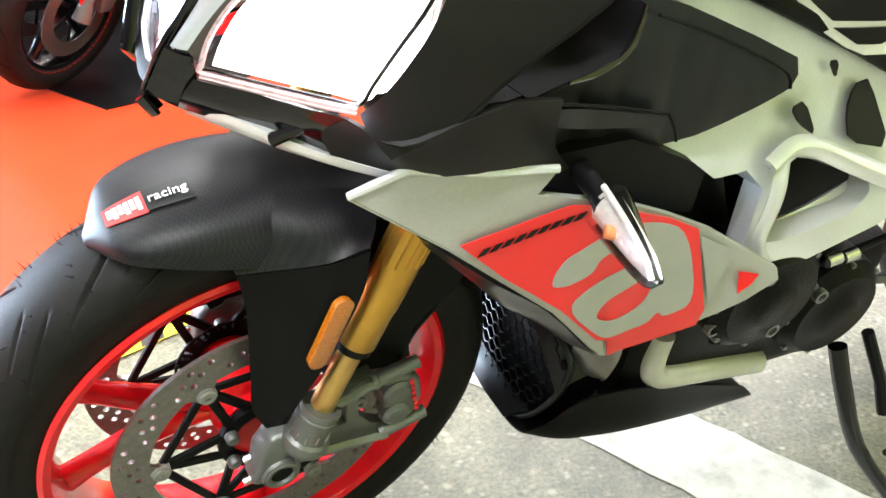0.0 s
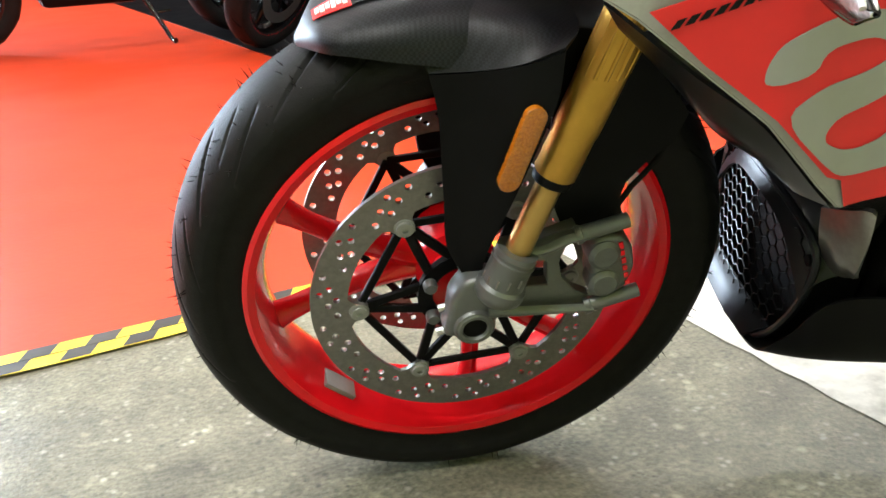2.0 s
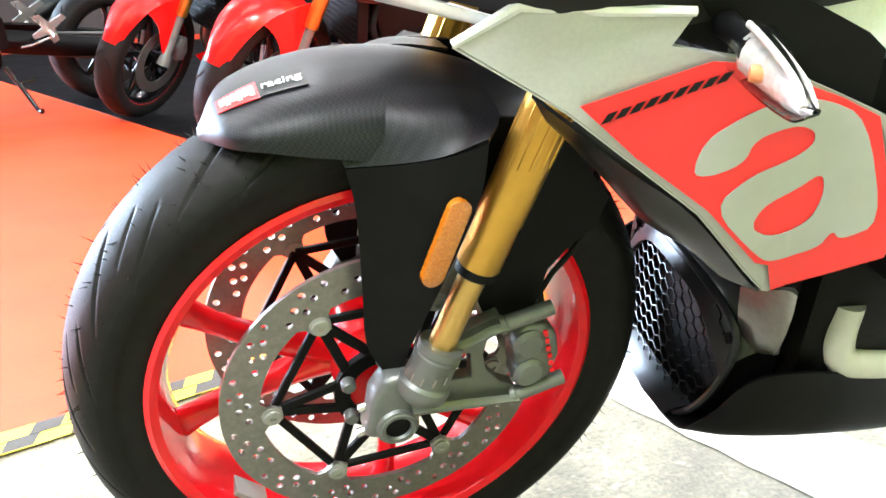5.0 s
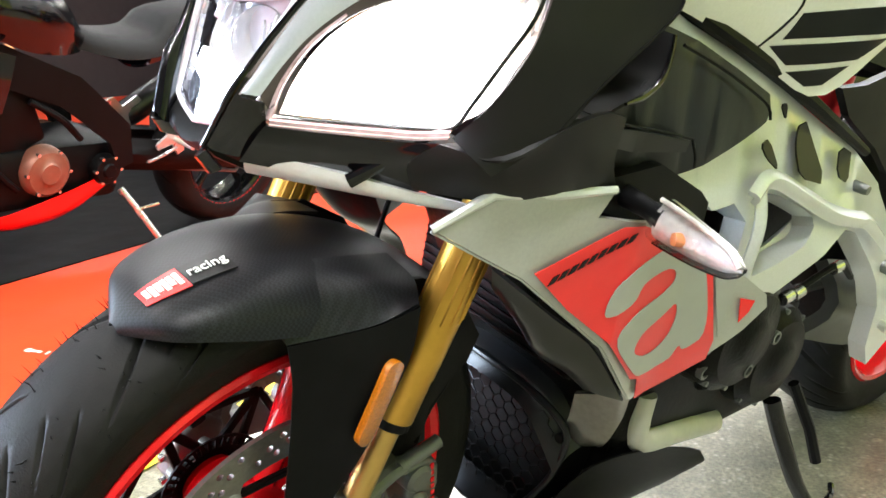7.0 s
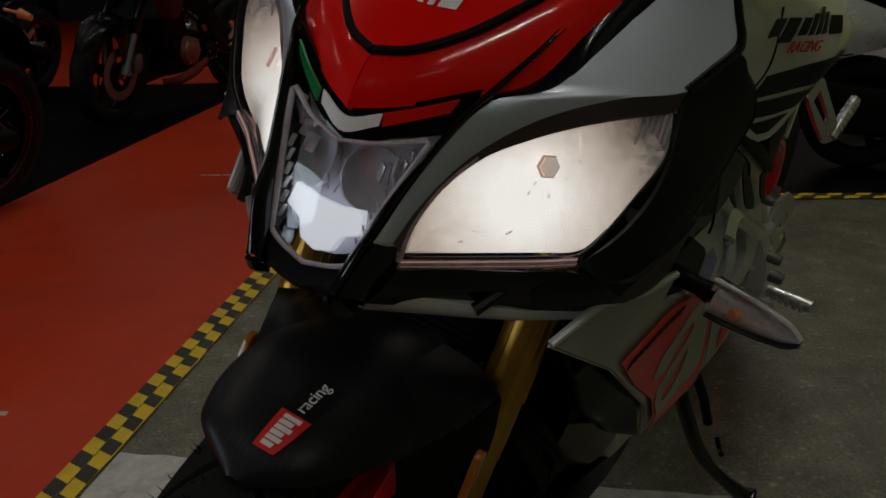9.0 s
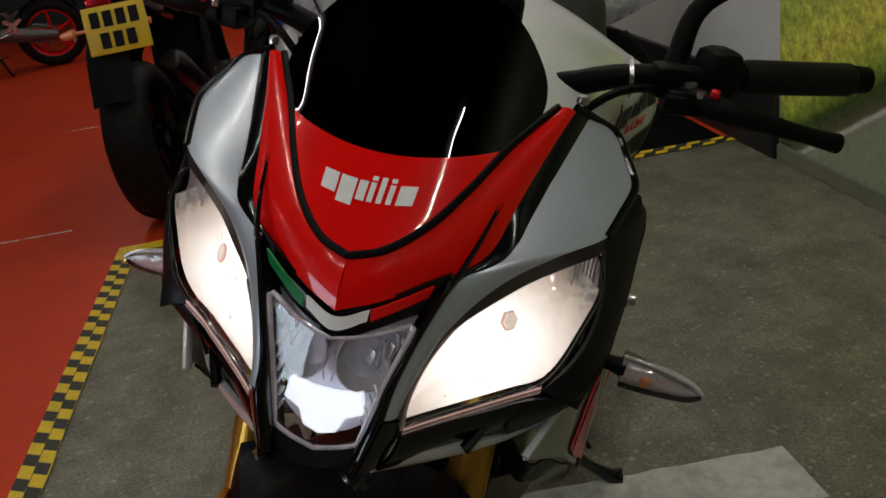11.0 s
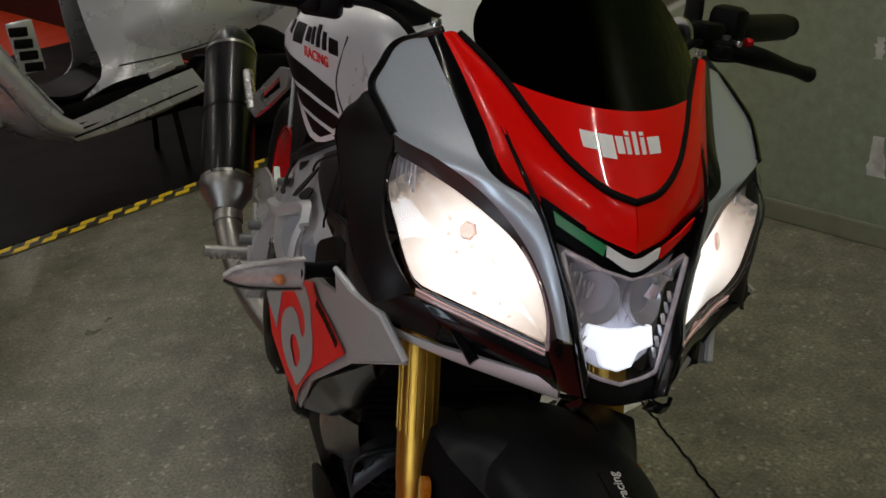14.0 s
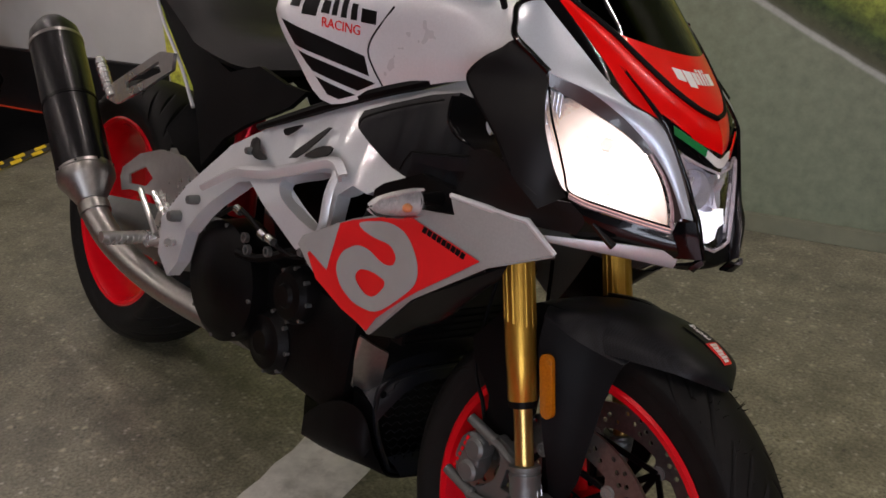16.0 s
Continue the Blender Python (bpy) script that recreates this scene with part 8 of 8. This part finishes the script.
parked_bike("red and black sports motorcycle with gold fork on its stand", (0.05, 2.45), (1.47, 2.78), 13, M_BLACK, M_RED, M_GOLD, M_PLAIN["bronze"], belly=M_RED, stripe=M_WHEEL, stand_mat=M_ALLOY, steer=30)
parked_bike("second red and black motorcycle with red front mudguard", (-0.42, 3.70), (0.88, 4.28), 13, M_BLACK, M_RED, M_GOLD, M_ENGINE, belly=M_RED, stripe=M_WHEEL, steer=30)
parked_bike("black motorcycle parked far off on red floor", (-1.96, 3.95), (-0.66, 4.55), 12, M_BLACK, M_MATT, M_MATT, M_ENGINE)

parked_bike("black motorcycle in the second row", tuple(room(4.1, 3.55))[:2], tuple(room(5.5, 3.55))[:2], 12, M_BLACK, M_BLACK, M_MATT, M_ENGINE)
parked_bike("black motorcycle with bronze engine parts on the black display strip", tuple(room(4.25, 2.3))[:2], tuple(room(5.62, 2.04))[:2], 9, M_BLACK, M_BLACK, M_BLACK, M_PLAIN["bronze"], belly=M_PLAIN["bronze"])
parked_bike("black motorcycle with a blue trellis frame, far along the row", (6.2, 6.35), (7.05, 5.25), 9, M_BLACK, M_BLACK, M_MATT, M_ENGINE, trellis=M_PLAIN["blue"], rim=M_WHEEL)
parked_bike("lime and black motorcycle facing away, yellow number plate", (3.88, 1.96), (2.55, 1.57), 3, M_BLACK, M_PLAIN["green"], M_BLACK, M_ENGINE, belly=M_PLAIN["green"], plate_on=(1.585, 0.07, 0.78))
parked_bike("blue and lime motorcycle parked behind the scooter", (4.45, 1.95), (5.83, 2.1), 8, M_PLAIN["blue"], M_BLACK, M_BLACK, M_ENGINE, trellis=M_PLAIN["green"])


# ---------------------------------------------------------------- silver scooter
def scooter(m):
    ob = thing("scooter", "silver motor scooter with ribbed floorboard, on black painted strip", "scooter", m)
    paint = M_PLAIN["scooter"]
    turn = Matrix.Translation((0.11, 0.09, 0)) @ Matrix.Rotation(radians(80), 4, "Z")
    wheel_turn = Matrix.Translation((-0.04, 0.03, 0)) @ Matrix.Rotation(radians(60), 4, "Z")
    for name, wm in (("front_wheel", wheel_turn @ Matrix.Translation((0, 0, 0.22))), ("rear_wheel", Matrix.Translation((1.3, 0, 0.22)))):
        w = part(name, moved(lathe([(0.13, -0.035), (0.15, -0.045), (0.158, -0.04), (0.14, -0.01), (0.14, 0.01), (0.158, 0.04), (0.15, 0.045), (0.13, 0.035)], 40, closed=True), wm), M_MATT, ob, "small black wheel")
        part("tyre", moved(lathe([(0.145, -0.045), (0.175, -0.058), (0.2, -0.054), (0.214, -0.035), (0.22, 0), (0.214, 0.035), (0.2, 0.054), (0.175, 0.058), (0.145, 0.045)], 56, closed=True), wm), M_RUBBER, w, "black scooter tyre")
        for k in range(5):
            part("spoke", moved(spoke(72 * k, 72 * k + 6, 0.02, 0.14, 0.035, 0.03, 0.03, 0.03), wm), M_MATT, w)
        part("hub", moved(lathe([(0.0, -0.05), (0.035, -0.05), (0.04, 0.0), (0.035, 0.05), (0.0, 0.05)], 20), wm), M_MATT, w)
    part("brake_disc", moved(lathe([(0.06, -0.065), (0.1, -0.065), (0.1, -0.069), (0.06, -0.069)], 36, closed=True), wheel_turn @ Matrix.Translation((0, 0, 0.22))), M_CAST, ob, "front brake disc")
    part("brake_caliper", moved(prism([(0.03, 0.2), (0.09, 0.19), (0.11, 0.25), (0.05, 0.27)], -0.1, -0.06, 0.008, 2), wheel_turn), M_CAST, ob, "grey brake caliper")
    part("suspension_arm", moved(tube([(0.0, -0.085, 0.22), (0.08, -0.09, 0.3), (0.09, -0.06, 0.5)], [0.02, 0.018, 0.018], 12), wheel_turn), M_MATT, ob, "black suspension arm")
    part("shock", moved(tube([(0.03, -0.09, 0.22), (0.07, -0.09, 0.44)], 0.022, 12), wheel_turn), M_MATT, ob)
    fg = []
    for x, w, zt, zl in ((-0.222, 0.098, 0.346, 0.344), (-0.214, 0.106, 0.46, 0.342), (-0.168, 0.115, 0.575, 0.34), (-0.085, 0.12, 0.65, 0.34), (0.02, 0.118, 0.68, 0.345), (0.11, 0.108, 0.66, 0.36), (0.18, 0.088, 0.6, 0.4)):
        w *= 1.28
        fg.append([(x, -w, zl), (x, -w * 1.02, (zl + zt) / 2), (x, -w * 0.78, zt - 0.03), (x, 0, zt), (x, w * 0.78, zt - 0.03), (x, w * 1.02, (zl + zt) / 2), (x, w, zl)])
    fguard = part("front_mudguard", moved(loft(fg, 28, 26, 0.004), turn), paint, ob, "large silver front mudguard")
    part("crest", moved(loft([[(-0.07, -0.006, 0), (0, -0.012, 0.004), (0.08, -0.004, 0)], [(-0.07, 0, 0.008), (0, 0, 0.014), (0.08, 0, 0.008)], [(-0.07, 0.006, 0), (0, 0.012, 0.004), (0.08, 0.004, 0)]], 10, 8, 0.002), turn @ Matrix.Translation((-0.19, 0.01, 0.6)) @ Matrix.Rotation(radians(-60), 4, "Y") @ Matrix.Diagonal((0.95, 1.7, 1.2, 1))), M_MATT, fguard, "dark crest on the mudguard")
    shield_rows = [[(0.08, -0.12, 0.98), (0.03, -0.07, 0.99), (0.0, 0, 1.0), (0.03, 0.07, 0.99), (0.08, 0.12, 0.98)], [(0.12, -0.2, 0.8), (0.03, -0.13, 0.8), (-0.01, 0, 0.8), (0.03, 0.13, 0.8), (0.12, 0.2, 0.8)],
                   [(0.17, -0.225, 0.62), (0.07, -0.14, 0.64), (0.03, 0, 0.65), (0.07, 0.14, 0.64), (0.17, 0.225, 0.62)], [(0.24, -0.225, 0.46), (0.15, -0.14, 0.46), (0.13, 0, 0.46), (0.15, 0.14, 0.46), (0.24, 0.225, 0.46)],
                   [(0.32, -0.215, 0.31), (0.27, -0.14, 0.29), (0.25, 0, 0.28), (0.27, 0.14, 0.29), (0.32, 0.215, 0.31)], [(0.43, -0.2, 0.235), (0.42, -0.13, 0.21), (0.42, 0, 0.2), (0.42, 0.13, 0.21), (0.43, 0.2, 0.235)]]
    shield = part("leg_shield", loft(shield_rows, 24, 26, 0.006), paint, ob, "silver leg shield")
    part("shield_back", loft([[(x + 0.09, y * 0.93, z + 0.03) for x, y, z in r] for r in shield_rows[:5]], 18, 18, 0.006), paint, shield, "inner side of the leg shield")
    part("shield_rim", tube([(r[0][0] + 0.045, r[0][1] * 1.0, r[0][2] + 0.015) for r in shield_rows], [0.03, 0.035, 0.038, 0.04, 0.04, 0.025], 12, steps=24), paint, shield)
    for k in range(4):
        part("vent_slot", moved(box(-0.032, 0.032, -0.004, 0.004, -0.016, 0.016, 0.006), Matrix.Translation((0.355 - 0.006 * k, -0.222, 0.53 + 0.042 * k)) @ Matrix.Rotation(radians(8), 4, "Y")), M_MATT, shield, "dark vent slot")
    part("film_scrap", moved(box(-0.02, 0.02, -0.004, 0.004, -0.045, 0.045, 0.003), Matrix.Translation((0.0, 0.1, 0.69)) @ Matrix.Rotation(radians(15), 4, "Z") @ Matrix.Rotation(radians(20), 4, "Y")), M_PLAIN["film"], shield, "scrap of blue protective film")
    part("vent_panel", moved(box(-0.045, 0.045, -0.008, 0.008, -0.09, 0.09, 0.008), Matrix.Translation((0.35, -0.211, 0.6))), paint, shield)
    part("floor_mat", loft([[(0.33, -0.15, 0.41), (0.33, 0, 0.41), (0.33, 0.15, 0.41)], [(0.48, -0.16, 0.375), (0.48, 0, 0.375), (0.48, 0.16, 0.375)], [(0.64, -0.15, 0.42), (0.64, 0, 0.42), (0.64, 0.15, 0.42)]], 8, 10, 0.01), M_MATT, ob, "dark floor mat")
    for s in (-1, 1):
        board = part("floorboard", loft([[(0.38, s * 0.2, 0.3), (0.55, s * 0.225, 0.33), (0.72, s * 0.23, 0.36), (0.92, s * 0.225, 0.38)], [(0.41, s * 0.215, 0.25), (0.56, s * 0.235, 0.265), (0.74, s * 0.24, 0.29), (0.95, s * 0.235, 0.31)], [(0.43, s * 0.2, 0.232), (0.57, s * 0.215, 0.235), (0.75, s * 0.22, 0.25), (0.96, s * 0.215, 0.28)], [(0.45, s * 0.08, 0.215), (0.58, s * 0.08, 0.215), (0.76, s * 0.08, 0.23), (0.96, s * 0.08, 0.26)]], 20, 14, 0.006), paint, ob, "silver floorboard side")
        for k in range(3):
            part("board_rib", tube([(0.40 + 0.008 * k, s * (0.215 + 0.006 * k), 0.285 - 0.017 * k), (0.56, s * (0.228 + 0.006 * k), 0.305 - 0.018 * k), (0.74, s * (0.233 + 0.006 * k), 0.332 - 0.02 * k), (0.92, s * (0.231 + 0.004 * k), 0.352 - 0.02 * k)], 0.0045, 6, steps=16), M_MATT, board, "dark rib line")
        part("tunnel_panel", loft([[(0.5, s * 0.17, 0.36), (0.64, s * 0.2, 0.4), (0.9, s * 0.21, 0.4)], [(0.6, s * 0.16, 0.44), (0.7, s * 0.185, 0.46), (0.9, s * 0.2, 0.46)], [(0.6, s * 0.12, 0.6), (0.7, s * 0.15, 0.62), (0.9, s * 0.18, 0.6)], [(0.6, s * 0.1, 0.7), (0.7, s * 0.13, 0.72), (0.9, s * 0.15, 0.72)]], 14, 12, 0.006), paint, ob, "silver seat base panel")
        part("rear_body", loft([[(0.7, s * 0.17, 0.46), (0.95, s * 0.2, 0.44), (1.25, s * 0.19, 0.47), (1.6, s * 0.1, 0.56)], [(0.7, s * 0.165, 0.54), (0.95, s * 0.225, 0.54), (1.25, s * 0.22, 0.56), (1.62, s * 0.12, 0.62)], [(0.7, s * 0.14, 0.64), (0.95, s * 0.2, 0.66), (1.25, s * 0.2, 0.67), (1.62, s * 0.11, 0.68)], [(0.7, s * 0.1, 0.74), (0.95, s * 0.14, 0.75), (1.25, s * 0.15, 0.76), (1.6, s * 0.08, 0.74)]], 24, 16, 0.006), paint, ob, "rounded silver rear side panel")
        part("body_seam", tube([(0.66, s * 0.185, 0.452), (0.85, s * 0.205, 0.448), (1.0, s * 0.213, 0.455), (1.2, s * 0.206, 0.468)], 0.003, 6, steps=14), M_MATT, ob, "dark panel seam")
        part("pillion_peg", moved(box(-0.055, 0.055, -0.008, 0.008, -0.016, 0.016, 0.007), Matrix.Translation((0.8, s * 0.226, 0.405)) @ Matrix.Rotation(radians(-8), 4, "Y")), paint, ob, "folded pillion peg")
        part("handlebar", tube([(0.1, s * 0.05, 1.03), (0.13, s * 0.2, 1.06), (0.18, s * 0.34, 1.05)], [0.03, 0.022, 0.018], 12, steps=10), M_MATT, ob)
    part("seat", loft([[(x, -w, z - 0.07), (x, -w * 0.85, z), (x, 0, z + 0.015), (x, w * 0.85, z), (x, w, z - 0.07)] for x, w, z in ((0.66, 0.1, 0.8), (0.8, 0.15, 0.81), (1.05, 0.16, 0.82), (1.4, 0.13, 0.85), (1.55, 0.08, 0.83))], 18, 20, 0.015), M_SEAT, ob, "black scooter seat")
    part("head_cowl", loft([[(0.02, -0.1, 1.02), (-0.06, 0, 1.03), (0.02, 0.1, 1.02)], [(0.05, -0.13, 1.1), (-0.07, 0, 1.12), (0.05, 0.13, 1.1)], [(0.12, -0.1, 1.18), (0.05, 0, 1.2), (0.12, 0.1, 1.18)]], 14, 12, 0.006), paint, ob, "silver head cowl")
    part("engine_case", prism([(0.95, 0.2), (1.35, 0.15), (1.42, 0.22), (1.38, 0.32), (1.0, 0.4), (0.9, 0.32)], -0.19, -0.07, 0.02, 3), M_ENGINE, ob, "black engine case")
    part("exhaust", tube([(1.0, 0.14, 0.25), (1.1, 0.19, 0.26), (1.5, 0.2, 0.33)], [0.03, 0.055, 0.05], 16), M_MATT, ob, "black silencer")
    part("underbody", box(0.42, 1.0, -0.14, 0.14, 0.2, 0.36, 0.03), M_ENGINE, ob)
    for s in (-1, 1):
        part("stand_leg", tube([(0.86, s * 0.1, 0.26), (0.84, s * 0.15, 0.002)], 0.012, 8), M_MATT, ob, "black centre stand leg")
    return ob


scooter(Matrix.Translation(room(3.05, -0.15, 0.008)) @ Matrix.Rotation(THETA - math.pi / 2, 4, "Z"))
